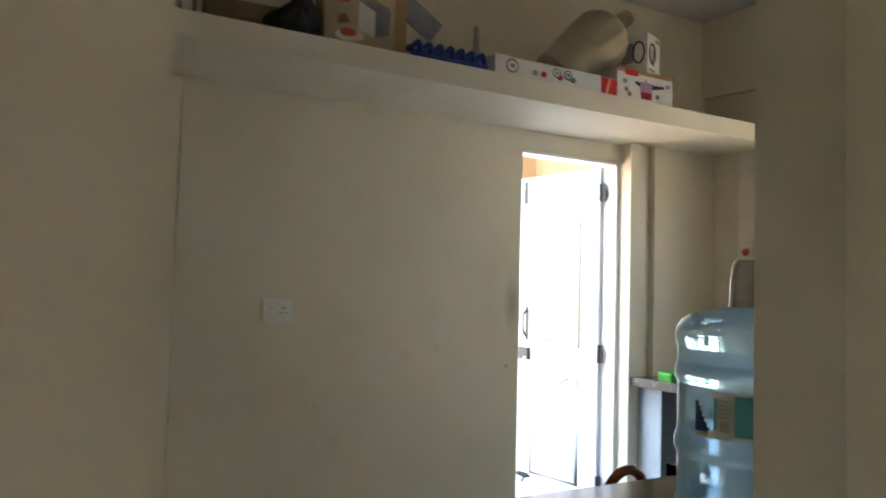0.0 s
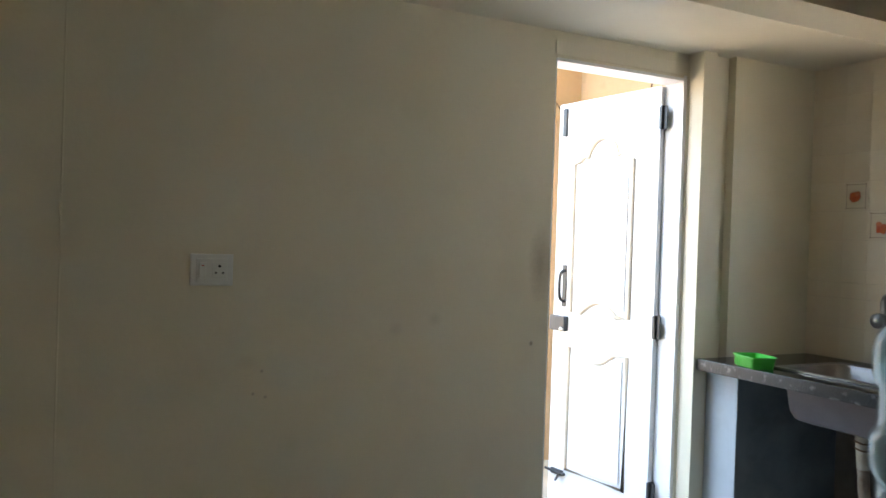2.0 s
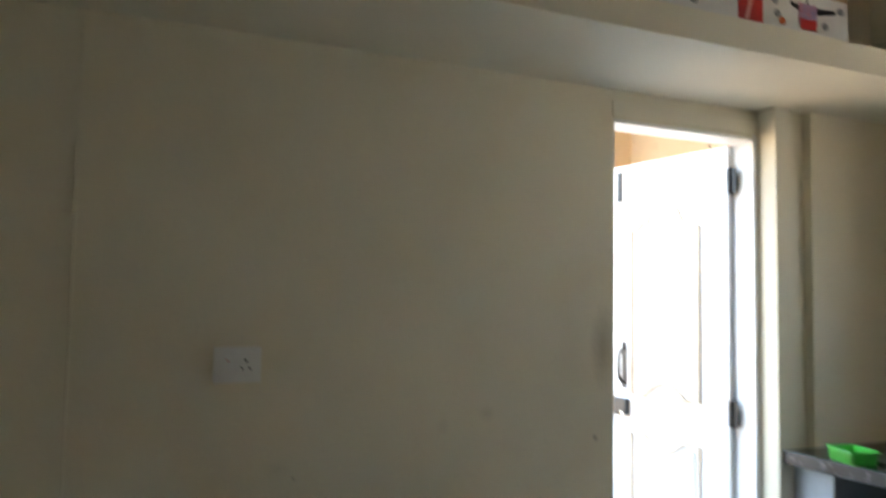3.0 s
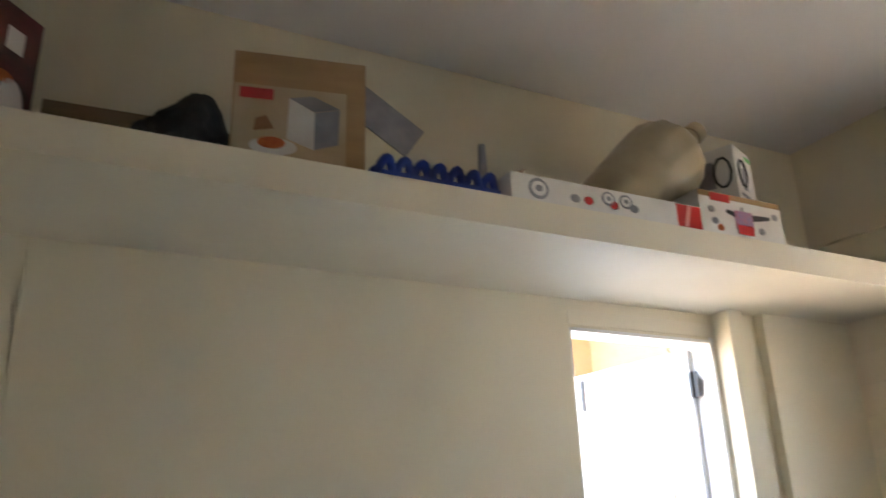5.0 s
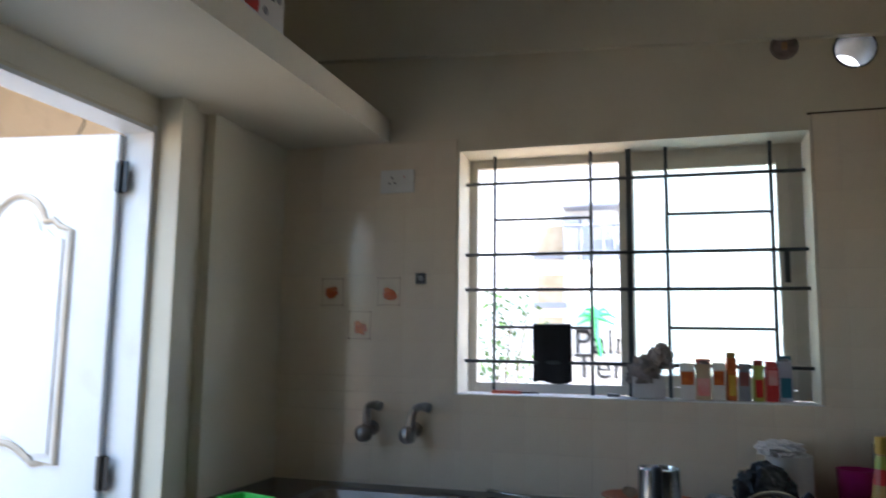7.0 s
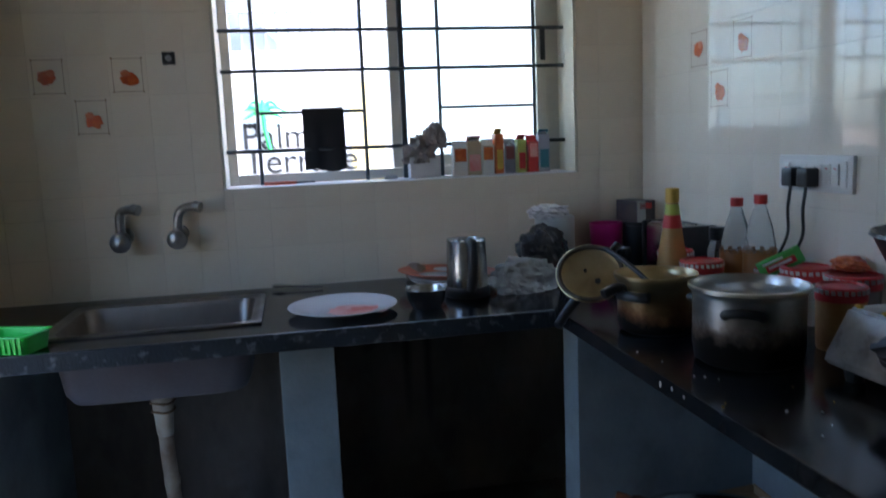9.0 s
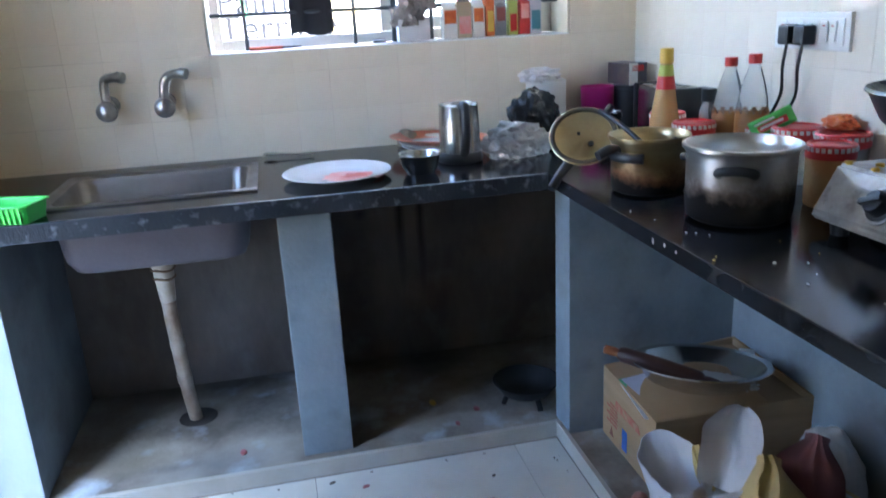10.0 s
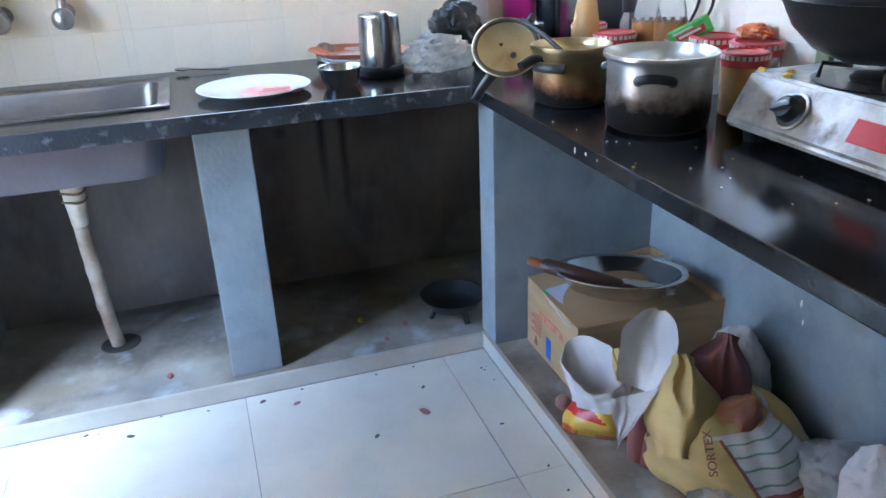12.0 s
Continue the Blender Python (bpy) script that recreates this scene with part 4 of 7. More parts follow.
bridge_rings(bm, [rrect(RX0, RX1, RY0, RY1, 0.012, CT + 0.001), rrect(RX0, RX1, RY0, RY1, 0.012, CT + 0.007), rrect(RX0 + 0.008, RX1 - 0.008, RY0 + 0.008, RY1 - 0.008, 0.012, CT + 0.009),
                  rrect(RX0 + 0.018, RX1 - 0.018, RY0 + 0.018, RY1 - 0.018, 0.02, CT + 0.004), rrect(RX0 + 0.03, RX1 - 0.03, RY0 + 0.03, RY1 - 0.03, 0.04, CT + 0.003),
                  rrect(RX0 + 0.036, RX1 - 0.036, RY0 + 0.036, RY1 - 0.036, 0.05, CT - 0.012), rrect(RX0 + 0.05, RX1 - 0.05, RY0 + 0.05, RY1 - 0.05, 0.05, CT - 0.155),
                  rrect(RX0 + 0.075, RX1 - 0.075, RY0 + 0.075, RY1 - 0.075, 0.04, CT - 0.175), rrect(RX0 + 0.15, RX1 - 0.15, RY0 + 0.2, RY1 - 0.2, 0.02, CT - 0.179)])
part("basin", bm, SINK, sink, smooth=True)
bm = bmesh.new()
bridge_rings(bm, [rrect(RX0 + 0.024, RX1 - 0.024, RY0 + 0.03, RY1 - 0.024, 0.045, CB + 0.02), rrect(RX0 + 0.026, RX1 - 0.026, RY0 + 0.034, RY1 - 0.026, 0.05, CB - 0.05), rrect(RX0 + 0.030, RX1 - 0.03, RY0 + 0.042, RY1 - 0.034, 0.06, CB - 0.130),
                  rrect(RX0 + 0.042, RX1 - 0.042, RY0 + 0.055, RY1 - 0.05, 0.06, CB - 0.158), rrect(RX0 + 0.075, RX1 - 0.075, RY0 + 0.085, RY1 - 0.085, 0.06, CB - 0.170), rrect(RX0 + 0.12, RX1 - 0.12, RY0 + 0.12, RY1 - 0.12, 0.06, CB - 0.172)])
part("underside", bm, SINK_U, sink, "grey coated underside", smooth=True)
part("drain", lathe([(0, 0), (0.04, 0), (0.042, 0.003), (0.03, 0.004), (0.026, 0.001), (0, 0.001)], 24, m=pose(3.84, 2.83, CT - 0.178)), CHROME, sink, smooth=True)
waste = thing("waste_pipe", "stained white plastic waste pipe below the sink", "pipe")
part("coupling", lathe([(0.021, 0.50), (0.0235, 0.505), (0.027, 0.56), (0.0295, 0.575), (0.0295, 0.605), (0.032, 0.607), (0.033, 0.652), (0, 0.652)], 24, m=pose(3.84, 2.83, 0)), PVC, waste, "stained white plastic coupling", smooth=True)
RUSTY = surface("brown_sealant", (0.22, 0.12, 0.06), (0.12, 0.06, 0.03), rough=0.7, big=30, fine=120, bump=0.4)
for z, rr in ((0.604, 0.034), (0.577, 0.032)):
    part("seal_ring", tube([(3.84 + rr * math.cos(a), 2.83 + rr * math.sin(a), z + 0.0025 * math.sin(3 * a)) for a in [i * math.pi / 12 for i in range(24)]], 0.0035, 6, closed=True), RUSTY, waste, "brown sealant", smooth=True)
part("pipe", tube(curve_pts([(3.84, 2.83, 0.53), (3.846, 2.83, 0.44), (3.862, 2.829, 0.36), (3.884, 2.828, 0.25), (3.902, 2.826, 0.17), (3.909, 2.822, 0.11), (3.926, 2.818, 0.046)], 6), 0.0215, 16), PVCB, waste, "brown stained lower pipe", smooth=True)
for x, z in ((3.866, 0.345), (3.893, 0.215)):
    part("pipe_collar", tube([(x - 0.001, 2.829, z + 0.014), (x + 0.001, 2.828, z - 0.012)], 0.0238, 16), PVCB, waste, smooth=True)
part("floor_hole", lathe([(0, 0), (0.062, 0.0), (0.058, 0.002), (0, 0.002)], 24, m=pose(3.93, 2.812, 0.0505)), SOOT, waste)

# ---- loft things ----
SZ = SHELF1


def carton(name, label, w, d, h, m, material, category="box", lid=False):
    t = thing(name, label, category, m)
    part("body", cube(0, w, 0, d, 0, h, 0.003), material, t)
    return t


def patch(parent, pts, material, m=None, name="print", thick=0.0012):
    return part(name, outline_slab(pts, thick, m), material, parent)


def rect(x0, x1, z0, z1):
    return [(x0, z0), (x1, z0), (x1, z1), (x0, z1)]


# toaster carton
tc = carton("toaster_carton", "beige printed toaster carton standing on the loft", 0.335, 0.20, 0.31, pose(1.503, 2.985, SZ, 0, 0, -11), CARD)
patch(tc, rect(0.004, 0.285, 0.006, 0.215), BEIGEC)
patch(tc, rect(0.018, 0.10, 0.175, 0.205), REDP, Matrix.Translation((0, -0.0012, 0)), "red_label")
patch(tc, [(0.137, 0.07), (0.205, 0.045), (0.205, 0.15), (0.14, 0.185)], CARDW, Matrix.Translation((0, -0.0013, 0)), "toaster_picture")
patch(tc, [(0.205, 0.045), (0.265, 0.065), (0.268, 0.165), (0.205, 0.15)], GREYPR, Matrix.Translation((0, -0.0013, 0)), "toaster_picture")
patch(tc, [(0.14, 0.185), (0.205, 0.152), (0.268, 0.167), (0.20, 0.197)], GREYPR, Matrix.Translation((0, -0.0014, 0)), "toaster_picture")
patch(tc, disc_pts(0.105, 0.045, 0.058, 0.024), CARDW, Matrix.Translation((0, -0.0013, 0)), "plate_picture")
patch(tc, disc_pts(0.10, 0.055, 0.034, 0.016), ORANGEP, Matrix.Translation((0, -0.0026, 0)), "food_picture")
patch(tc, [(0.055, 0.085), (0.105, 0.095), (0.085, 0.13), (0.06, 0.12)], surface("toast_print", (0.30, 0.14, 0.06), rough=0.5, big=30), Matrix.Translation((0, -0.0013, 0)), "food_picture")
part("open_flap", cube(0, 0.20, 0, 0.004, -0.10, 0.0), GREYPR, tc, "grey inside of the open flap", m=pose(0.336, 0.02, 0.262, 0, 33, 8))
solid("small_carton", cube(0, 0.2, 0, 0.12, 0, 0.035, 0.003), CARD, "flat brown carton lying on the loft", "box", pose(1.85, 2.99, SZ, 0, 0, -8))
bm = lump(0.11, 0.09, 0.10, 0.22, 1.8, 4, wrinkle=0.05, sub=5)
for v in bm.verts:
    up = max(0.0, v.co.z) / 0.15
    v.co.z *= 0.78 + 0.50 * math.exp(-((v.co.x - 0.03) / 0.065) ** 2)
    v.co.x += 0.012 * up
solid("black_bag", bm, CLOTH, "crumpled black cloth bag on the loft", "bag", pose(1.395, 3.045, SZ), smooth=True)
solid("wooden_board", cube(0, 0.40, 0, 0.04, 0, 0.15, 0.004), PLANK, "dusty wooden board lying on the loft", "board", pose(1.085, 3.13, SZ, 0, 0, -3))
# dark red carton, turned so that an edge points to the room
rc = carton("appliance_carton", "dark red and black appliance carton on the loft", 0.30, 0.25, 0.36, pose(0.862, 2.93, SZ, 0, 0, 48), DARKRED)
patch(rc, rect(0.02, 0.16, 0.27, 0.32), REDP)
patch(rc, rect(0.06, 0.17, 0.215, 0.25), YELLOWP)
patch(rc, disc_pts(0.11, 0.10, 0.055, 0.04), CARDW, None, "dish_picture")
patch(rc, disc_pts(0.11, 0.10, 0.042, 0.028), GREYPR, Matrix.Translation((0, -0.0013, 0)), "dish_picture")
patch(rc, disc_pts(0.04, 0.06, 0.025, 0.025), REDP)
patch(rc, disc_pts(0.235, 0.10, 0.04, 0.07), CARDW, None, "steam_picture")
patch(rc, rect(0.20, 0.25, 0.24, 0.30), CARDW)
patch(rc, disc_pts(0.21, 0.165, 0.028, 0.016), ORANGEP)
side = pose(0, 0.25, 0, 0, 0, -90)
patch(rc, rect(0.01, 0.24, 0.15, 0.33), GREYPR, side)
patch(rc, rect(0.01, 0.24, 0.06, 0.14), REDP, side)
patch(rc, rect(0.01, 0.24, 0.0, 0.04), CARDW, side)
# blue plastic rack
rk = thing("plastic_rack", "blue plastic rack of loops lying on the loft", "rack", pose(1.885, 2.945, SZ))
part("base", cube(0, 0.36, 0, 0.14, 0, 0.03, 0.008), BLUEPL, rk)
for row in range(2):
    for i in range(7):
        x = 0.025 + i * 0.052
        y = 0.03 + row * 0.075
        part("loop", tube(curve_pts([(x - 0.02, y, 0.025), (x - 0.015, y, 0.058), (x, y - 0.012, 0.074), (x + 0.015, y, 0.058), (x + 0.02, y, 0.025)], 4), 0.0125, 8), BLUEPL, rk, smooth=True)
solid("funnel", lathe([(0.06, 0), (0.062, 0.004), (0.02, 0.09), (0.014, 0.10), (0.009, 0.19), (0.006, 0.19), (0.012, 0.098), (0.057, 0.004)], 28), surface("grey_plastic", (0.30, 0.29, 0.31), rough=0.45),
      "grey plastic funnel standing upside down on the loft", "funnel", pose(2.272, 3.09, SZ) @ Matrix.Diagonal((1.15, 1.15, 1.28, 1)), smooth=True)
# long white carton
lb = carton("long_carton", "long white printed carton with a red end on the loft", 0.70, 0.085, 0.082, pose(2.262, 2.921, SZ, 0, 0, 0), CARDW)
patch(lb, rect(0.60, 0.698, 0.004, 0.078), REDP, None, "red_end")
# glare on the red end, painted as a slanted pale band
patch(lb, [(0.625, 0.006), (0.64, 0.006), (0.66, 0.076), (0.645, 0.076)], PINKSM, Matrix.Translation((0, -0.0012, 0)), "pale_band")
for cx, r in ((0.09, 0.034), (0.335, 0.024), (0.40, 0.024)):
    patch(lb, disc_pts(cx, 0.042 if r > 0.03 else 0.05, r, r * 0.95), GREYPR, None, "lid_picture")
    patch(lb, disc_pts(cx, 0.042 if r > 0.03 else 0.05, r * 0.72, r * 0.66), CARDW, Matrix.Translation((0, -0.0013, 0)), "lid_picture")
    patch(lb, disc_pts(cx, 0.042 if r > 0.03 else 0.05, r * 0.35, r * 0.3), GREYPR, Matrix.Translation((0, -0.0026, 0)), "lid_picture")
for cx, mt in ((0.215, GREYPR), (0.262, REDP), (0.355, REDP), (0.43, GREYPR)):
    patch(lb, disc_pts(cx, 0.032, 0.016, 0.013), mt, None, "print")
part("flap", cube(-0.03, 0.03, 0, 0.07, 0.0, 0.003), CARD, lb, m=pose(0.03, 0.004, 0.083, 0, -28, 0))
# old water bottle, tilted
ob_axis = Vector((0.41, -0.06, 0.355)).normalized()
rot = Vector((0, 0, 1)).rotation_difference(ob_axis).to_matrix().to_4x4()
prof = [(0, 0.012), (0.05, 0.008), (0.085, 0.0), (0.105, 0.012), (0.111, 0.04), (0.116, 0.09), (0.114, 0.10), (0.119, 0.112), (0.127, 0.19), (0.126, 0.20), (0.131, 0.212), (0.137, 0.27), (0.137, 0.32), (0.126, 0.36), (0.09, 0.40), (0.05, 0.425), (0.03, 0.44), (0.03, 0.475), (0.036, 0.478), (0.036, 0.515), (0.031, 0.52), (0, 0.52)]
ow = thing("old_water_bottle", "dusty tan plastic water bottle tilted on the loft", "water bottle", Matrix.Translation((2.735, 3.13, SZ + 0.098)) @ rot @ Matrix.Diagonal((1.1, 1.1, 1.1, 1)))
bm = lathe(prof[:-5] + [(0.03, 0.478), (0, 0.478)], 96)
for v in bm.verts:
    if v.co.z > 0.23:
        a = math.atan2(v.co.y, v.co.x)
        k = 1 + 0.022 * min(1, (v.co.z - 0.23) / 0.06) * math.cos(12 * a) * (1 if v.co.z < 0.42 else 0)
        v.co.x *= k
        v.co.y *= k
part("body", bm, TAN_PL, ow, smooth=True)
part("cap", lathe([(0, 0.476), (0.036, 0.476), (0.038, 0.48), (0.037, 0.515), (0.032, 0.52), (0, 0.52)], 28), TAN_PL, ow, "tan snap cap", smooth=True)
# cooker cartons
cb = carton("cooker_carton", "white and red pressure cooker carton on the loft", 0.368, 0.22, 0.148, pose(2.962, 2.922, SZ, 0, 0, 0), CARDW)
patch(cb, rect(0.0, 0.368, 0.128, 0.147), CARD)
patch(cb, rect(0.05, 0.135, 0.116, 0.143), REDP, Matrix.Translation((0, -0.0013, 0)), "red_label")
patch(cb, rect(0.15, 0.23, 0.028, 0.095), surface("cooker_print", (0.30, 0.24, 0.42), (0.5, 0.2, 0.25), rough=0.4, big=30), None, "cooker_picture")
patch(cb, rect(0.155, 0.225, 0.012, 0.045), REDP, Matrix.Translation((0, -0.0013, 0)), "cooker_picture")
patch(cb, [(0.23, 0.065), (0.31, 0.08), (0.31, 0.092), (0.23, 0.088)], BLACK, None, "handle_picture")
patch(cb, [(0.15, 0.07), (0.115, 0.082), (0.118, 0.094), (0.15, 0.088)], BLACK, None, "handle_picture")
patch(cb, rect(0.184, 0.19, 0.095, 0.11), BLACK, None, "valve_picture")
for x, z, mt in ((0.05, 0.085, GREYPR), (0.06, 0.045, GREYPR), (0.335, 0.095, GREYPR), (0.265, 0.035, GREYPR), (0.08, 0.025, ORANGEP)):
    patch(cb, disc_pts(x, z, 0.014, 0.012, 12), mt)
kb = carton("kettle_carton", "white kettle carton stacked on the cooker carton", 0.155, 0.165, 0.205, pose(3.165, 2.93, SZ + 0.1485, 0, 0, 22), CARDW)
ring = [(0.055 + 0.035 * math.cos(a / 10 * math.pi * 2), -0.002, 0.11 + 0.05 * math.sin(a / 10 * math.pi * 2)) for a in range(10)]
part("kettle_picture", tube(ring, 0.004, 6, closed=True), BLACK, kb)
patch(kb, rect(0.05, 0.085, 0.05, 0.13), GREYPR, None, "kettle_picture")
patch(kb, rect(0.10, 0.15, 0.175, 0.19), GREENPL)
patch(kb, rect(0.02, 0.09, 0.02, 0.032), GREYPR)
side = pose(0, 0.165, 0, 0, 0, -90)
part("kettle_picture", tube([(-0.002, 0.165 - (0.12 + 0.03 * math.cos(a / 10 * math.pi * 2)), 0.11 + 0.055 * math.sin(a / 10 * math.pi * 2)) for a in range(10)], 0.005, 6, closed=True), BLACK, kb)
patch(kb, rect(0.03, 0.09, 0.06, 0.16), GREYPR, side, "kettle_picture")

# ---- entrance: water jar on the worktop, chair ----
jar = thing("water_jar", "large blue-tinted water jar on the worktop end", "water jar", pose(1.712, 1.212, CT + 0.001))
R = 0.1335
prof = [(0, 0.012), (0.085, 0.008), (0.115, 0.0), (0.130, 0.012), (0.1385, 0.03), (0.1385, 0.062), (0.1345, 0.070), (R, 0.076), (R, 0.150), (0.1345, 0.156),
        (0.1385, 0.163), (0.139, 0.172), (0.1385, 0.186), (0.1345, 0.194), (R, 0.200), (R, 0.286), (0.1345, 0.291), (0.1385, 0.297), (0.139, 0.306), (0.1385, 0.318), (0.1345, 0.325),
        (R, 0.331), (R, 0.354), (0.1345, 0.359), (0.138, 0.366), (0.1385, 0.380), (0.136, 0.394), (0.127, 0.408), (0.108, 0.420), (0.075, 0.429), (0.045, 0.433), (0.033, 0.437), (0.029, 0.445), (0.029, 0.50), (0, 0.50)]
part("body", lathe(prof, 64), JARPC, jar, "ribbed blue polycarbonate body full of water", smooth=True)


def wrap(parent, name, a0, a1, z0, z1, r, material, n=14):
    bm = bmesh.new()
    rows = []
    for s in (r, r + 0.0012):
        for z in (z0, z1):
            rows.append([bm.verts.new((s * math.cos(radians(a0 + (a1 - a0) * i / n)), s * math.sin(radians(a0 + (a1 - a0) * i / n)), z)) for i in range(n + 1)])
    i0, i1, o0, o1 = rows
    for i in range(n):
        bm.faces.new((o0[i], o0[i + 1], o1[i + 1], o1[i]))
        bm.faces.new((i1[i], i1[i + 1], i0[i + 1], i0[i]))
        bm.faces.new((i0[i], i0[i + 1], o0[i + 1], o0[i]))
        bm.faces.new((o1[i], o1[i + 1], i1[i + 1], i1[i]))
    bm.faces.new((i0[0], o0[0], o1[0], i1[0]))
    bm.faces.new((i0[n], i1[n], o1[n], o0[n]))
    bmesh.ops.recalc_face_normals(bm, faces=bm.faces)
    return part(name, bm, material, parent, smooth=True)


TEAL = surface("teal_label_print", (0.06, 0.42, 0.46), (0.14, 0.52, 0.50), rough=0.4, big=16, fine=60)
CREAML = surface("cream_label_print", (0.60, 0.62, 0.52), (0.66, 0.60, 0.44), rough=0.4, big=20, fine=60)
SANDP = surface("sandy_print", (0.46, 0.34, 0.22), (0.55, 0.48, 0.36), rough=0.4, big=40, fine=90)
NAVY = surface("navy_print", (0.012, 0.03, 0.10), rough=0.4)
SEAP = surface("sea_blue_print", (0.03, 0.12, 0.22), (0.05, 0.22, 0.34), rough=0.4, big=30, fine=70)
wrap(jar, "label", 190, 266, 0.203, 0.283, R + 0.0005, CREAML)
wrap(jar, "label_panel", 191, 193.5, 0.215, 0.272, R + 0.002, TEAL, 2)
wrap(jar, "label_panel", 207, 222, 0.206, 0.278, R + 0.002, TEAL, 6)
wrap(jar, "label_panel", 222.5, 231, 0.212, 0.276, R + 0.002, SANDP, 4)
wrap(jar, "label_panel", 232, 266, 0.205, 0.272, R + 0.002, SEAP, 10)
wrap(jar, "label_stripe", 233, 266, 0.273, 0.279, R + 0.002, ORANGEP, 10)
wrap(jar, "label_stripe", 204, 266, 0.2035, 0.2065, R + 0.0034, YELLOWP, 16)
wrap(jar, "label_panel", 196, 203, 0.213, 0.232, R + 0.002, SANDP, 3)
for i in range(5):
    wrap(jar, "label_line", 195, 204 - (i % 2) * 2, 0.238 + 0.007 * i, 0.2405 + 0.007 * i, R + 0.002, SANDP, 3)
for i in range(6):
    wrap(jar, "label_mark", 174, 176.5 + 2.2 * (5 - i), 0.209 + 0.009 * i, 0.218 + 0.009 * i, R + 0.0006, NAVY, 3)
wrap(jar, "label_mark", 174, 189, 0.203, 0.2085, R + 0.0006, surface("gold_print", (0.42, 0.27, 0.08), rough=0.4), 4)
wrap(jar, "label_mound", 187, 203, 0.200, 0.212, R + 0.0036, CARDW, 4)
tum = thing("steel_tumbler", "upturned steel tumbler over the jar neck", "tumbler", pose(1.712, 1.212, CT + 0.427) @ Matrix.Diagonal((0.89, 0.89, 0.89, 1)))
part("cup", lathe([(0.046, 0.0), (0.047, 0.002), (0.0445, 0.006), (0.041, 0.08), (0.038, 0.10), (0.031, 0.112), (0, 0.114), (0, 0.111), (0.029, 0.109), (0.035, 0.098), (0.038, 0.08), (0.042, 0.004), (0.046, 0)], 40), STEEL, tum, smooth=True)

chair = thing("bentwood_chair", "varnished brown wooden chair with a hoop back", "chair", pose(1.925, 1.95, 0))
hoop = [(-0.20, -0.18, 0.43), (-0.205, -0.20, 0.62), (-0.185, -0.215, 0.76), (-0.11, -0.222, 0.825), (0, -0.225, 0.845), (0.11, -0.222, 0.825), (0.185, -0.215, 0.76), (0.205, -0.20, 0.62), (0.20, -0.18, 0.43)]
part("back_hoop", tube(curve_pts([(0.42 * x, y + 0.03, z) for x, y, z in hoop], 6), 0.0135, 10), CANE, chair, smooth=True)
hoop = [(0.42 * x, y + 0.03, z) for x, y, z in hoop]
hoop2 = [(0.62 * x, y + 0.003, 0.43 + (z - 0.43) * 0.72) for x, y, z in hoop]
part("inner_hoop", tube(curve_pts(hoop2, 6), 0.010, 10), CANE, chair, smooth=True)
part("seat", lathe([(0, 0.0), (0.145, 0.0), (0.155, 0.012), (0.148, 0.03), (0, 0.026)], 32, m=pose(0, 0, 0.42)), CANE, chair, smooth=True)
for sx in (-1, 1):
    for sy in (-1, 1):
        part("leg", tube([(0.10 * sx, 0.10 * sy, 0.43), (0.14 * sx, 0.14 * sy, 0.0)], 0.016, 10, taper=0.75), CANE, chair, smooth=True)

# ---- sink side of the worktop ----
gt = thing("green_tray", "small bright green ribbed plastic tray at the worktop edge", "tray", pose(3.566, 3.115, CT + 0.001, 0, 0, -18))
bm = bmesh.new()
bridge_rings(bm, [rrect(-0.045, 0.045, -0.065, 0.065, 0.012, 0.0), rrect(-0.052, 0.052, -0.072, 0.072, 0.014, 0.042), rrect(-0.058, 0.058, -0.078, 0.078, 0.016, 0.044), rrect(-0.057, 0.057, -0.077, 0.077, 0.016, 0.047),
                  rrect(-0.049, 0.049, -0.069, 0.069, 0.013, 0.046), rrect(-0.042, 0.042, -0.062, 0.062, 0.011, 0.004)])
bm.faces.new(bm.verts[:28])
part("shell", bm, GREENPL, gt, smooth=True)
for i in range(9):
    y = -0.056 + i * 0.014
    part("rib", cube(-0.053, -0.046, y - 0.003, y + 0.003, 0.004, 0.041), GREENPL, gt)


def dinner_plate(name, label, m, r, rim_mat, centre_mat, h=0.018):
    t = thing(name, label, "plate", m)
    part("dish", lathe([(0, 0.0), (r * 0.62, 0.0), (r * 0.66, 0.003), (r * 0.92, h * 0.75), (r, h), (r * 0.995, h + 0.002), (r * 0.9, h * 0.75 + 0.004), (r * 0.66, 0.0065), (r * 0.6, 0.004), (0, 0.004)], 48), rim_mat, t, smooth=True)
    if centre_mat:
        part("food_smear", lathe([(0, 0.0052), (r * 0.55, 0.0052), (r * 0.57, 0.0045), (0, 0.0042)], 40, m=Matrix.Translation((0, 0, 0))), centre_mat, t, smooth=True)
    return t


pl = dinner_plate("plate", "white melamine plate with a pink food smear", pose(3.715, 2.298, CT + 0.001), 0.155, PLATE, None)
bm = bmesh.new()
rnd = random.Random(5)
vs = [bm.verts.new((0.03 + 0.07 * math.cos(a) * rnd.uniform(0.7, 1.15) - 0.06, -0.035 + 0.095 * math.sin(a) * rnd.uniform(0.7, 1.1), 0.0062)) for a in [i * math.pi / 12 for i in range(24)]]
bm.faces.new(vs)
bmesh.ops.recalc_face_normals(bm, faces=bm.faces)
if bm.faces[:][0].normal.z < 0:
    bmesh.ops.reverse_faces(bm, faces=bm.faces[:])
part("food_smear", bm, PINKSM, pl)
bm = bmesh.new()
vs = [bm.verts.new((0.03 + 0.035 * math.cos(a) * rnd.uniform(0.6, 1.2) - 0.06, -0.05 + 0.045 * math.sin(a) * rnd.uniform(0.6, 1.2), 0.0078)) for a in [i * math.pi / 10 for i in range(20)]]
bm.faces.new(vs)
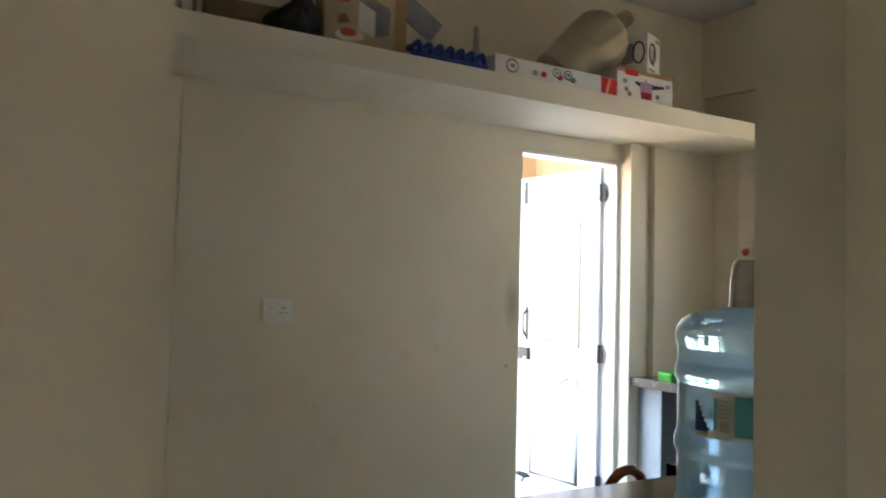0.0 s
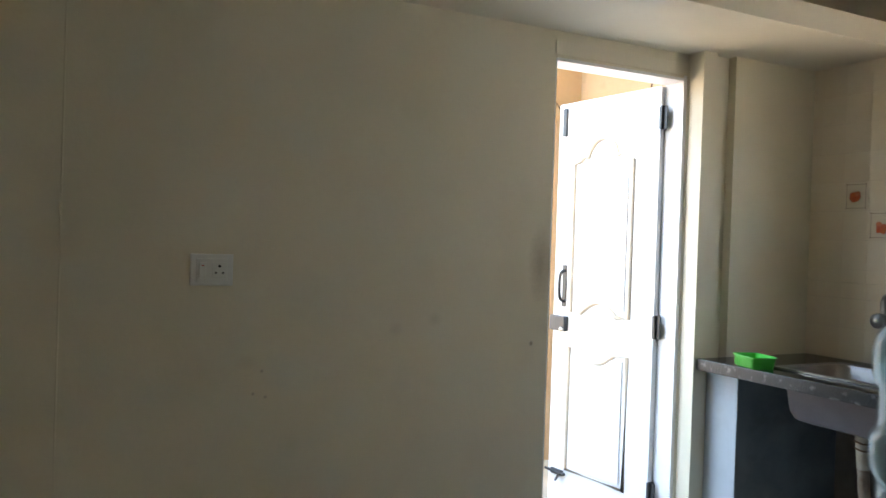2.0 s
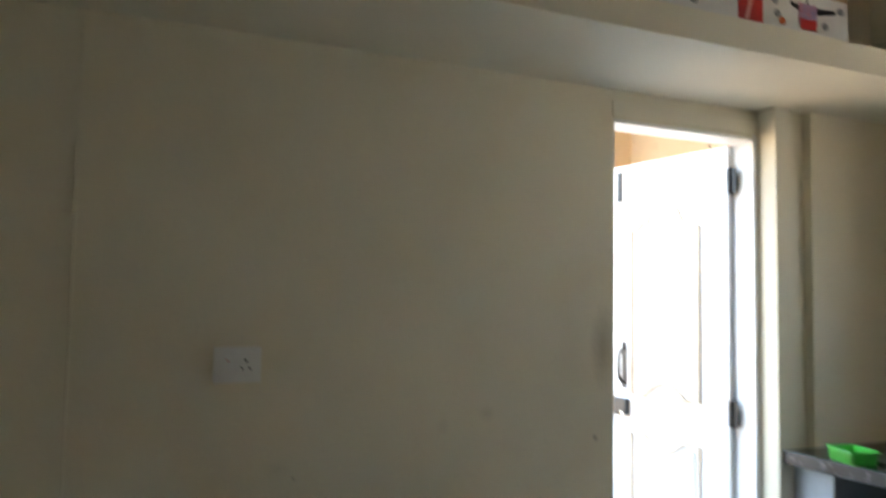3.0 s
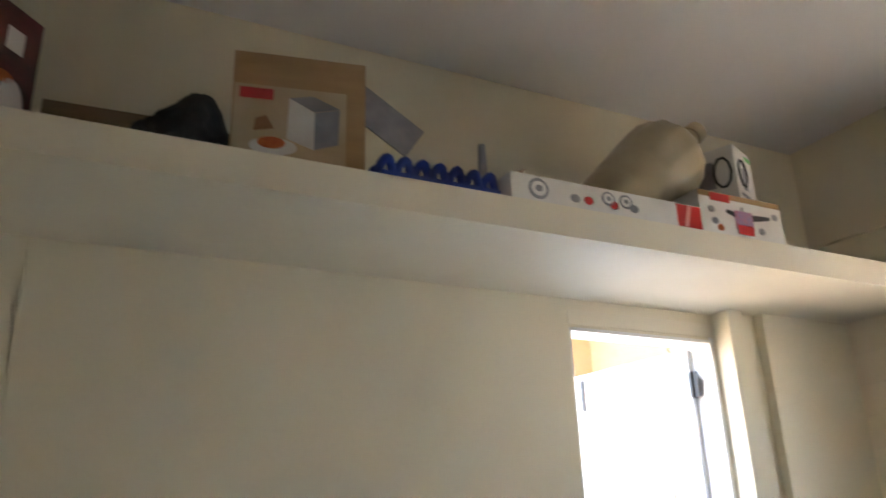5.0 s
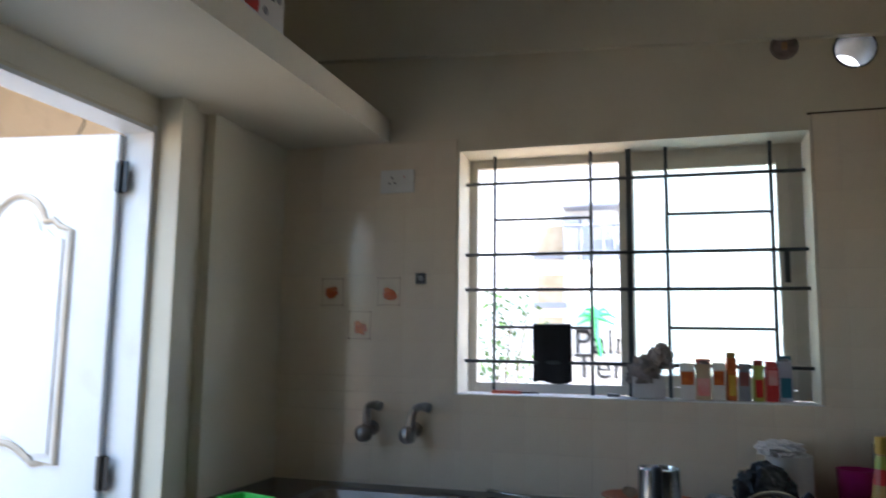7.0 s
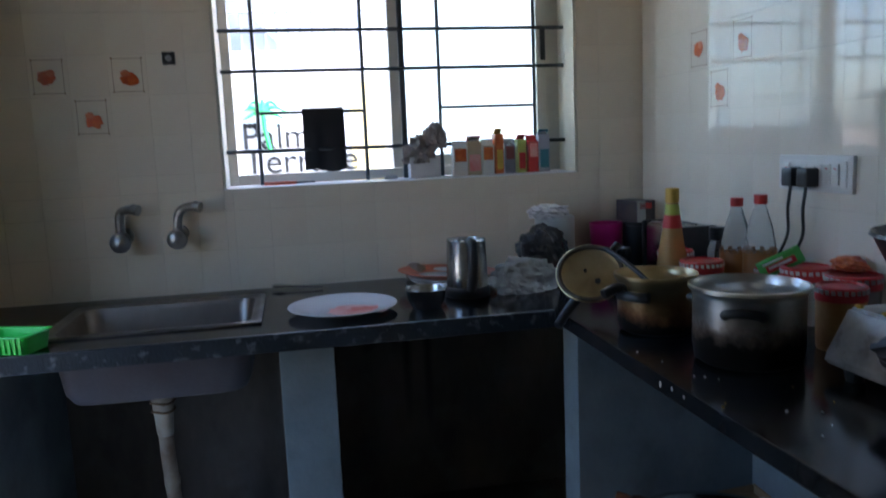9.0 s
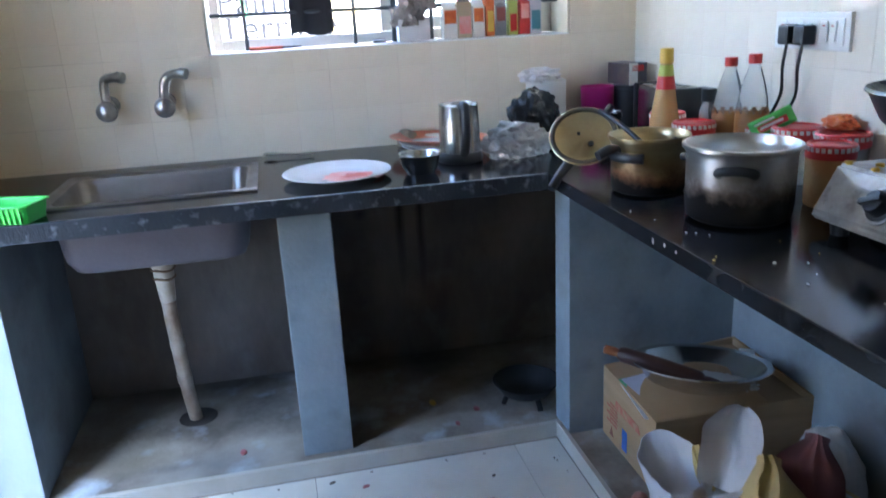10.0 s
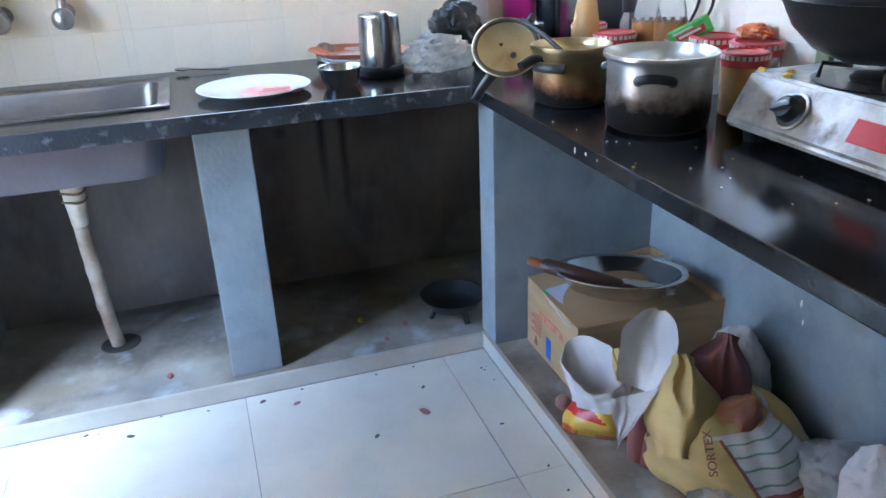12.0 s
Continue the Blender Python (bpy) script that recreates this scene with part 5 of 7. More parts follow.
if bm.faces[:][0].normal.z < 0:
    bmesh.ops.reverse_faces(bm, faces=bm.faces[:])
part("food_smear", bm, surface("red_food_smear", (0.62, 0.08, 0.06), (0.66, 0.2, 0.16), rough=0.4, big=30), pl)
bw = thing("steel_bowl", "small plain steel bowl on the worktop", "bowl", pose(3.672, 2.063, CT + 0.001))
part("shell", lathe([(0, 0), (0.04, 0), (0.052, 0.02), (0.058, 0.052), (0.0615, 0.055), (0.0605, 0.057), (0.0565, 0.054), (0.05, 0.021), (0.038, 0.003), (0, 0.003)], 40), STEEL, bw, smooth=True)
kt = thing("electric_kettle", "brushed steel electric kettle with black base and handle", "kettle", pose(3.795, 1.915, CT + 0.001, 0, 0, -34))
part("base", lathe([(0, 0), (0.066, 0), (0.069, 0.006), (0.067, 0.026), (0.063, 0.03), (0, 0.03)], 40), BLACK, kt, "black plastic base", smooth=True)
part("jug", lathe([(0.0, 0.031), (0.0625, 0.031), (0.061, 0.10), (0.0585, 0.166), (0.060, 0.170), (0.0575, 0.171), (0.056, 0.165), (0.058, 0.06), (0.0, 0.055)], 48), STEEL, kt, smooth=True)
part("handle", tube(curve_pts([(-0.052, -0.03, 0.168), (-0.074, -0.046, 0.174), (-0.083, -0.052, 0.15), (-0.080, -0.050, 0.08), (-0.060, -0.036, 0.03)], 6), 0.014, 12), BLACK, kt, "black bow handle", smooth=True)
part("lid", lathe([(0, 0.150), (0.055, 0.150), (0.056, 0.156), (0.05, 0.158), (0, 0.158)], 36), BLACK, kt, "black sunken lid", smooth=True)
# stack of plates
for k, (dz, r, mt, lb2) in enumerate(((0.0, 0.125, PLATE, "white plate at the foot of the stack"), (0.012, 0.132, PLATE, "bluish white plate in the stack"), (0.024, 0.165, ORPLATE, "orange-red rimmed plate on top of the stack"))):
    dinner_plate("plate", lb2, pose(4.0, 1.935, CT + 0.001 + dz, 3 if k == 2 else 0, 2 if k == 2 else 0, 0), r, mt, PLATE if k == 2 else None, 0.02)
solid("stone", lump(0.06, 0.035, 0.035, 0.25, 2, 8), surface("brown_stone", (0.30, 0.24, 0.18), rough=0.8), "brown grinding stone behind the plates", "stone", pose(4.13, 2.02, CT + 0.001), smooth=True)
sp = thing("spoon", "steel spoon lying near the wall tiles", "spoon", pose(4.10, 2.40, CT + 0.008, 0, 0, 75))
part("shaft", tube([(-0.06, 0, 0), (0.04, 0, 0.004), (0.07, 0, 0.006)], 0.003, 6), STEEL, sp)
part("head", lump(0.026, 0.016, 0.006, 0.02, 1, 2, flat=False, sub=2), STEEL, sp, m=pose(0.085, 0, 0.006), smooth=True)
solid("clear_bag", lump(0.075, 0.105, 0.066, 0.26, 1.8, 11, folds=0.16, wrinkle=0.055, sub=5), POLY, "crumpled clear plastic bag on the worktop", "plastic bag", pose(3.80, 1.735, CT + 0.001, 0, 0, 20), smooth=True)
solid("black_plastic_bag", lump(0.06, 0.088, 0.105, 0.16, 2.0, 21, folds=0.14, wrinkle=0.06, sub=5), BLACKBAG, "crumpled black plastic bag on the worktop", "plastic bag", pose(3.97, 1.615, CT + 0.012), smooth=True)
solid("paper_roll", lathe([(0, 0), (0.066, 0), (0.068, 0.004), (0.068, 0.19), (0.062, 0.194), (0.02, 0.194), (0.018, 0.16), (0, 0.16)], 36), CARDW, "white paper roll standing in the corner", "paper roll", pose(4.08, 1.535, CT + 0.001), smooth=True)
solid("white_bag", lump(0.07, 0.07, 0.03, 0.35, 2.8, 31, folds=0.3), SACKW, "white plastic bag on the paper roll", "plastic bag", pose(4.07, 1.56, CT + 0.19), smooth=True)
pm = thing("pink_mug", "bright pink plastic mug in the corner", "mug", pose(4.085, 1.345, CT + 0.001))
part("cup", lathe([(0, 0), (0.045, 0), (0.05, 0.01), (0.058, 0.155), (0.06, 0.158), (0.056, 0.158), (0.047, 0.012), (0, 0.006)], 36), PINKPL, pm, smooth=True)
st = thing("steel_tumbler", "plain steel tumbler on the worktop", "tumbler", pose(3.915, 1.372, CT + 0.001))
part("cup", lathe([(0, 0), (0.03, 0), (0.033, 0.004), (0.0405, 0.09), (0.042, 0.092), (0.039, 0.091), (0.031, 0.005), (0, 0.004)], 36), STEEL, st, smooth=True)
bc = thing("black_canister", "black plastic canister by the tiled corner", "canister", pose(4.06, 1.235, CT + 0.001))
part("body", lathe([(0, 0), (0.05, 0), (0.053, 0.005), (0.053, 0.145), (0.056, 0.147), (0.056, 0.16), (0, 0.162)], 32), BLACK, bc, smooth=True)
sb = carton("small_box", "small dark printed carton on the canister", 0.12, 0.075, 0.072, pose(4.00, 1.20, CT + 0.1635, 0, 0, 12), surface("dark_print", (0.06, 0.05, 0.07), (0.12, 0.09, 0.08), rough=0.4, big=20))
patch(sb, rect(0.01, 0.06, 0.045, 0.065), REDP, pose(0, 0.075, 0, 0, 0, -90))
patch(sb, rect(0.0, 0.035, 0.0, 0.072), CARDW, pose(0, 0.0755, 0, 0, 0, -90))
ts = thing("toaster", "silver toaster with black ends behind the bottles", "toaster", pose(3.80, 1.225, CT + 0.001))
part("body", cube(-0.11, 0.10, -0.062, 0.062, 0.01, 0.178, 0.022), STEEL, ts, smooth=True)
part("end_cap", cube(-0.135, -0.11, -0.064, 0.064, 0.0, 0.18, 0.02), BLACK, ts, smooth=True)
part("end_cap", cube(0.10, 0.122, -0.064, 0.064, 0.0, 0.18, 0.02), BLACK, ts, smooth=True)
for y in (-0.02, 0.02):
    part("slot", cube(-0.08, 0.08, y - 0.008, y + 0.008, 0.1775, 0.1795), BLACK, ts)

# ---- stove side of the worktop ----


def bottle(name, label, m, prof, material, cap_prof, cap_mat, fill=None, fill_mat=None, label_band=None, band_mat=None):
    t = thing(name, label, "bottle", m)
    part("body", lathe(prof, 36), material, t, smooth=True)
    part("cap", lathe(cap_prof, 24), cap_mat, t, smooth=True)
    if label_band:
        r, z0, z1 = label_band
        part("label", lathe([(r, z0), (r + 0.001, z0), (r + 0.001, z1), (r, z1)], 36), band_mat, t, smooth=True)
    return t


sauce = bottle("sauce_bottle", "tall sauce bottle with a yellow cap and label", pose(3.492, 1.402, CT + 0.001),
               [(0, 0), (0.038, 0), (0.042, 0.006), (0.042, 0.09), (0.039, 0.12), (0.028, 0.19), (0.019, 0.245), (0.0155, 0.27), (0.0155, 0.285), (0, 0.285)], SAUCE,
               [(0.0175, 0.274), (0.019, 0.275), (0.018, 0.313), (0, 0.315)], YELLOWP, label_band=(0.0425, 0.012, 0.075), band_mat=YELLOWP)
part("neck_label", lathe([(0.0265, 0.205), (0.027, 0.205), (0.0215, 0.24), (0.021, 0.24)], 30), REDP, sauce, smooth=True)
part("neck_foil", lathe([(0.0215, 0.241), (0.022, 0.241), (0.0175, 0.27), (0.017, 0.27)], 30), surface("lime_foil", (0.42, 0.48, 0.08), rough=0.35), sauce, smooth=True)
wrap(sauce, "barcode", 150, 175, 0.03, 0.062, 0.0445, GREYPR, 4)
BROWNB = surface("brown_bottle_band", (0.38, 0.17, 0.05), (0.30, 0.12, 0.035), rough=0.4, big=20, fine=60)
for k, (x, y, h) in enumerate(((3.395, 1.268, 0.29), (3.335, 1.238, 0.30))):
    s = h / 0.30
    b = bottle("oil_bottle", "clear plastic bottle with a red cap and brown band", pose(x, y, CT + 0.001),
               [(0, 0), (0.036, 0), (0.041, 0.008), (0.041, 0.145 * s), (0.038, 0.175 * s), (0.030, 0.215 * s), (0.018, 0.255 * s), (0.013, 0.27 * s), (0.013, 0.28 * s), (0, 0.28 * s)], PETC,
               [(0.0145, 0.272 * s), (0.0165, 0.273 * s), (0.0165, 0.296 * s), (0, 0.297 * s)], REDP, label_band=(0.0415, 0.09, 0.148 * s), band_mat=BROWNB)
    for i in range(16):
        a = 360 / 16 * i
        wrap(b, "band_tooth", a, a + 11, 0.148 * s, 0.156 * s, 0.0415, BROWNB, 2)
bottle("small_bottle", "small clear bottle with a black cap", pose(3.565, 1.225, CT + 0.001),
       [(0, 0), (0.024, 0), (0.026, 0.004), (0.026, 0.12), (0.018, 0.145), (0.015, 0.15), (0, 0.15)], PETC, [(0.018, 0.15), (0.021, 0.151), (0.021, 0.188), (0, 0.19)], BLACK)


def lid_jar(x, y, h, r, content, label):
    t = thing("storage_jar", label, "jar", pose(x, y, CT + 0.001), "red-lidded storage jars")
    part("body", lathe([(0, 0), (r * 0.9, 0), (r * 0.94, 0.006), (r * 0.98, h - 0.03), (r * 0.95, h - 0.022), (r * 0.95, h - 0.01), (0, h - 0.01)], 36), content, t, smooth=True)
    part("lid", lathe([(r * 0.97, h - 0.03), (r * 1.02, h - 0.03), (r * 1.02, h - 0.004), (r * 0.98, h), (r * 0.85, h + 0.001), (r * 0.8, h - 0.003), (0, h - 0.003)], 40), REDP, t, "red screw lid", smooth=True)
    bm = bmesh.new()
    for i in range(26):
        a = i / 26 * 2 * math.pi
        box(bm, -0.0012, 0.0012, -r * 0.075, r * 0.075, -0.0045, 0.0045, 0, pose(r * 1.022 * math.cos(a), r * 1.022 * math.sin(a), h - 0.0095, 0, 0, math.degrees(a)))
    part("lid_band", bm, CARDW, t, "white printed dots round the lid")
    return t


lid_jar(3.405, 1.362, 0.125, 0.055, JARCL, "clear storage jar with a red and white lid")
lid_jar(3.60, 1.335, 0.125, 0.05, FLOURW, "storage jar of flour with a red lid")
lid_jar(3.30, 1.18 + 0.04, 0.115, 0.05, JARCL, "clear storage jar with a red lid near the wall")
lid_jar(3.165, 1.225, 0.135, 0.058, JARCL, "clear storage jar with a red and white lid")
lid_jar(3.018, 1.218, 0.14, 0.058, JARCL, "clear storage jar with a red lid by the stove")
lid_jar(2.945, 1.305, 0.135, 0.05, SPICE, "storage jar of orange spice with a red lid")
gp_at = (3.205, 1.268, CT + 0.142)
gp = thing("green_packet", "green printed packet leaning on the jar lids", "packet", look(gp_at, (4.86, 0.09, 0.72)) @ pose(0, 0, 0, 0, 0, 28))
bm = bmesh.new()
bridge_rings(bm, [rrect(-0.052, 0.052, -0.021, 0.021, 0.003, -0.001), rrect(-0.053, 0.053, -0.022, 0.022, 0.003, 0.0), rrect(-0.044, 0.044, -0.016, 0.016, 0.006, 0.007)])
bm.faces.new(list(reversed(bm.verts[:28])))
part("pouch", bm, surface("green_packet_print", (0.08, 0.36, 0.06), (0.12, 0.44, 0.10), rough=0.3, big=25), gp, smooth=True)
part("print_panel", cube(-0.036, 0.036, -0.013, 0.004, 0.0065, 0.0078, 0.0004), REDP, gp)
part("print_line", cube(-0.030, 0.026, -0.006, 0.0, 0.0079, 0.0086), CARDW, gp)
part("print_line", cube(-0.040, 0.010, 0.007, 0.012, 0.0065, 0.0076), CARDW, gp)
solid("orange_packet", lump(0.045, 0.03, 0.02, 0.3, 3, 41), ORANGEP, "crumpled orange packet on the jar lids", "packet", pose(3.06, 1.195, CT + 0.142), smooth=True)
solid("steel_cup", lathe([(0, 0), (0.03, 0), (0.035, 0.02), (0.036, 0.06), (0.038, 0.062), (0.034, 0.06), (0.033, 0.02), (0, 0.004)], 32), STEEL, "small steel cup between pot and jars", "cup", pose(3.055, 1.345, CT + 0.001), smooth=True)

# pressure pan, yellowed
p1 = thing("pressure_pan", "yellow-burnt steel pressure pan with black handles", "pan", pose(3.222, 1.585, CT + 0.001))
r = 0.092
part("pan", lathe([(0, 0), (r * 0.82, 0), (r * 0.93, 0.006), (r * 0.97, 0.03), (r * 0.97, 0.118), (r * 1.02, 0.125), (r * 1.06, 0.132), (r * 1.06, 0.138), (r * 1.02, 0.138), (r * 0.97, 0.13), (r * 0.94, 0.118), (r * 0.94, 0.03), (r * 0.85, 0.006), (0, 0.005)], 56), BRASSY_B, p1, smooth=True)
hd = Vector((-0.72, 0.69, 0)).normalized()


def handle_at(parent, ang, r, z, length, w=0.013, mat=BLACK, down=0.0):
    d = Vector((math.cos(radians(ang)), math.sin(radians(ang)), 0))
    return part("handle", tube(curve_pts([d * (r - 0.002) + Vector((0, 0, z)), d * (r + length * 0.4) + Vector((0, 0, z + 0.006)), d * (r + length) + Vector((0, 0, z - down))], 6), w, 12, taper=0.85), mat, parent, "black plastic handle", smooth=True)


handle_at(p1, 100, r * 0.97, 0.105, 0.055, 0.014, down=0.006)
handle_at(p1, 285, r * 0.97, 0.105, 0.05, 0.013)
part("handle_bracket", tube(curve_pts([Vector((math.cos(radians(a)), math.sin(radians(a)), 0)) * (r + 0.008) + Vector((0, 0, 0.095)) for a in (100, 114, 130, 146)], 4), 0.0125, 10), BLACK, p1, smooth=True)
ladle = thing("ladle", "steel ladle resting in the pressure pan", "ladle", pose(0, 0, 0))
part("shaft", tube(curve_pts([(3.345, 1.66, CT + 0.185), (3.28, 1.625, CT + 0.15), (3.20, 1.58, CT + 0.09)], 5), 0.0065, 8), IRON, ladle, smooth=True)
part("scoop", lump(0.03, 0.03, 0.018, 0.02, 1, 3, flat=False, sub=2), STEEL, ladle, m=pose(3.19, 1.575, CT + 0.075), smooth=True)

# lid leaning on the pan
lidm = look((3.462, 1.652, CT + 0.098), (2.62, 2.03, CT + 0.95)) @ pose(0, 0, 0, 0, 180, 0) @ Matrix.Diagonal((0.95, 0.95, 0.95, 1))
ld = thing("pot_cover", "yellowed steel cooker lid leaning against the pan", "lid", lidm)
part("disc", lathe([(0, -0.012), (0.06, -0.010), (0.082, 0.0), (0.094, 0.004), (0.097, 0.010), (0.094, 0.012), (0.082, 0.006), (0.06, -0.002), (0, -0.004)], 48), BRASSY, ld, smooth=True)
part("gasket", tube([(0.088 * math.cos(a / 28 * 2 * math.pi), 0.088 * math.sin(a / 28 * 2 * math.pi), 0.010) for a in range(28)], 0.007, 8, closed=True), surface("dark_rubber", (0.06, 0.045, 0.03), rough=0.6), ld, "dark rubber gasket", smooth=True)
part("vent", lathe([(0, 0), (0.008, 0), (0.008, 0.008), (0, 0.009)], 14, m=pose(0.02, -0.02, -0.006)), IRON, ld)
part("vent", lathe([(0, 0), (0.005, 0), (0.005, 0.006), (0, 0.007)], 14, m=pose(-0.015, 0.015, -0.006)), IRON, ld)
part("long_handle", tube(curve_pts([(-0.035, -0.075, -0.006), (-0.06, -0.115, -0.004), (-0.085, -0.165, 0.0)], 5), 0.015, 12, taper=0.8), BLACK, ld, "black plastic handle", smooth=True)
part("lug", tube([(0.05, 0.07, -0.004), (0.075, 0.105, 0)], 0.011, 10), BLACK, ld, smooth=True)

# large cooker
p2 = thing("pressure_cooker", "large sooty aluminium pressure cooker without its lid", "cooker", pose(2.935, 1.525, CT + 0.001) @ Matrix.Diagonal((0.95, 0.95, 0.95, 1)))
r = 0.116
part("pot", lathe([(0, 0), (r * 0.86, 0), (r * 0.95, 0.008), (r * 0.985, 0.035), (r * 0.985, 0.142), (r * 1.0, 0.15), (r * 1.07, 0.158), (r * 1.07, 0.165), (r * 1.02, 0.166), (r * 0.97, 0.152), (r * 0.955, 0.142), (r * 0.955, 0.035), (r * 0.9, 0.008), (0, 0.006)], 64), ALU_B, p2, smooth=True)
a0 = 143
pts = [Vector((math.cos(radians(a)), math.sin(radians(a)), 0)) * (r + o) + Vector((0, 0, z)) for a, o, z in ((a0 - 17, 0.004, 0.118), (a0 - 14, 0.014, 0.124), (a0, 0.018, 0.129), (a0 + 14, 0.014, 0.124), (a0 + 17, 0.004, 0.118))]
part("handle", tube(curve_pts(pts, 5), 0.0105, 10), BLACK, p2, "flat black handle", smooth=True)
pts = [Vector((math.cos(radians(a)), math.sin(radians(a)), 0)) * (r + o) + Vector((0, 0, z)) for a, o, z in ((10, 0.0, 0.12), (12, 0.02, 0.12), (22, 0.022, 0.12), (32, 0.02, 0.12), (34, 0.0, 0.12))]
part("handle", tube(curve_pts(pts, 5), 0.009, 10), BLACK, p2, smooth=True)

# gas stove
sv = thing("gas_stove", "greasy steel two-burner gas stove on rubber feet", "stove", pose(2.802, 0, CT))
bm = bmesh.new()
SW = 0.70
prof2 = [(1.175, 0.025), (1.455, 0.025), (1.455, 0.04), (1.405, 0.128), (1.175, 0.128)]
a = [bm.verts.new((0, y, z)) for y, z in prof2]
b = [bm.verts.new((-SW, y, z)) for y, z in prof2]
bm.faces.new(a)
bm.faces.new(list(reversed(b)))
for i in range(5):
    j = (i + 1) % 5
    bm.faces.new((a[j], a[i], b[i], b[j]))
bmesh.ops.recalc_face_normals(bm, faces=bm.faces)
bmesh.ops.bevel(bm, geom=bm.edges[:], offset=0.006, segments=2, affect='EDGES')
STOVE = surface("greasy_steel", (0.56, 0.55, 0.52), (0.26, 0.235, 0.21), rough=0.42, metal=0.75, big=9, fine=90, bump=0.2, spots=0.8, spot_col=(0.08, 0.065, 0.05), spot_scale=24, rough_var=0.15)
part("body", bm, STOVE, sv)
for x in (-0.05, -0.62):
    for y in (1.20, 1.425):
        part("foot", lathe([(0, 0), (0.016, 0), (0.02, 0.026), (0, 0.026)], 16, m=pose(x, y, 0.0005)), BLACK, sv)
tilt = math.degrees(math.atan2(0.05, 0.088))
for x in (-0.155, -0.54):
    k = part("knob", lathe([(0, 0), (0.03, 0), (0.031, 0.004), (0.024, 0.006), (0.022, 0.022), (0.019, 0.026), (0, 0.026)], 28, m=pose(0, 0, 0)), BLACK, sv, "black plastic knob", smooth=True, m=pose(x, 1.433, 0.082, -90 + tilt, 0, 0))
    part("knob_grip", cube(-0.022, 0.022, -0.006, 0.006, 0.02, 0.036, 0.003), BLACK, k, m=pose(0, 0, 0, 0, 0, 25))
    part("knob_ring", lathe([(0.031, 0), (0.037, 0), (0.036, 0.003), (0.031, 0.003)], 28), CHROME, k, smooth=True)
part("badge", cube(-0.40, -0.315, -0.0015, 0.0015, -0.021, 0.021, 0.001), REDP, sv, "red badge", m=pose(0.02, 1.4335, 0.0815, -90 + tilt + 90, 0, 0))
for x in (-0.20, -0.52):
    part("burner", lathe([(0, 0), (0.05, 0), (0.055, 0.012), (0.045, 0.02), (0, 0.022)], 28, m=pose(x, 1.285, 0.1275)), IRON, sv, "black burner", smooth=True)
    for i in range(4):
        aa = math.pi / 4 + i * math.pi / 2
        part("pan_support", tube([(x + 0.105 * math.cos(aa), 1.285 + 0.105 * math.sin(aa), 0.128), (x + 0.10 * math.cos(aa), 1.285 + 0.10 * math.sin(aa), 0.158), (x + 0.05 * math.cos(aa), 1.285 + 0.05 * math.sin(aa), 0.156)], 0.0045, 6), IRON, sv)
part("drip_plate", lathe([(0.055, 0.0), (0.115, 0.0), (0.118, 0.004), (0.055, 0.002)], 32, m=pose(-0.20, 1.285, 0.1285)), IRON, sv)
for x, y in ((-0.02, 1.395), (-0.09, 1.398), (-0.06, 1.36)):
    part("food_spill", lump(0.009, 0.007, 0.005, 0.4, 3, x * 100, sub=2), surface("yellow_food", (0.62, 0.36, 0.03), rough=0.6), sv, m=pose(x, y, 0.1285), smooth=True)
hose = solid("gas_hose", tube(curve_pts([(2.79, 1.30, CT + 0.013), (2.72, 1.37, CT + 0.012), (2.60, 1.38, CT + 0.012), (2.45, 1.36, CT + 0.012), (2.3, 1.30, CT + 0.012)], 8), 0.010, 10), BLACK, "black rubber gas hose under the stove", "hose", smooth=True)
wk = thing("wok", "black iron wok on the gas burner", "wok", pose(2.635, 1.285, CT + 0.158))
part("bowl", lathe([(0, 0), (0.05, 0.003), (0.10, 0.025), (0.14, 0.065), (0.165, 0.115), (0.17, 0.116), (0.167, 0.122), (0.159, 0.118), (0.134, 0.068), (0.095, 0.03), (0.05, 0.009), (0, 0.006)], 56), IRON, wk, smooth=True)
hd = Vector((math.cos(radians(205)), math.sin(radians(205)), 0))
part("long_handle", tube(curve_pts([hd * 0.155 + Vector((0, 0, 0.108)), hd * 0.20 + Vector((0, 0, 0.128)), hd * 0.30 + Vector((0, 0, 0.15)), hd * 0.38 + Vector((0, 0, 0.155))], 6), 0.012, 12), BLACK, wk, "black plastic handle", smooth=True)
for da in (-7, 7):
    part("rivet", lump(0.007, 0.007, 0.004, 0.02, 1, 2, flat=False, sub=2), STEEL, wk, smooth=True, m=pose(0.146 * math.cos(radians(205 + da)), 0.146 * math.sin(radians(205 + da)), 0.098, 0, 62, 205 + da))
lt = thing("gas_lighter", "small green and grey lighter standing by the wall", "lighter", pose(2.862, 1.168, CT + 0.128 - 0.128))
part("body", cube(-0.02, 0.02, -0.010, 0.010, 0.001, 0.16, 0.006), surface("olive_plastic", (0.16, 0.20, 0.06), (0.3, 0.28, 0.2), rough=0.35, big=30), lt)
part("head", cube(-0.014, 0.014, -0.009, 0.009, 0.16, 0.185, 0.005), surface("pale_metal", (0.5, 0.5, 0.42), rough=0.3, metal=1.0), lt)

# ---- below the stove counter ----
cn = thing("cardboard_carton", "brown cardboard carton with red print under the counter", "carton", pose(3.132, 1.162, 0.051, 0, 0, 0))
W, D, H = 0.325, 0.425, 0.222
for aa in ((0, W, 0, 0.006, 0, H), (0, W, D - 0.006, D, 0, H), (0, 0.006, 0.006, D - 0.006, 0, H), (W - 0.006, W, 0.006, D - 0.006, 0, H), (0.006, W - 0.006, 0.006, D - 0.006, 0, 0.006)):
    part("panel", cube(*aa, 0.0015), CARD, cn)
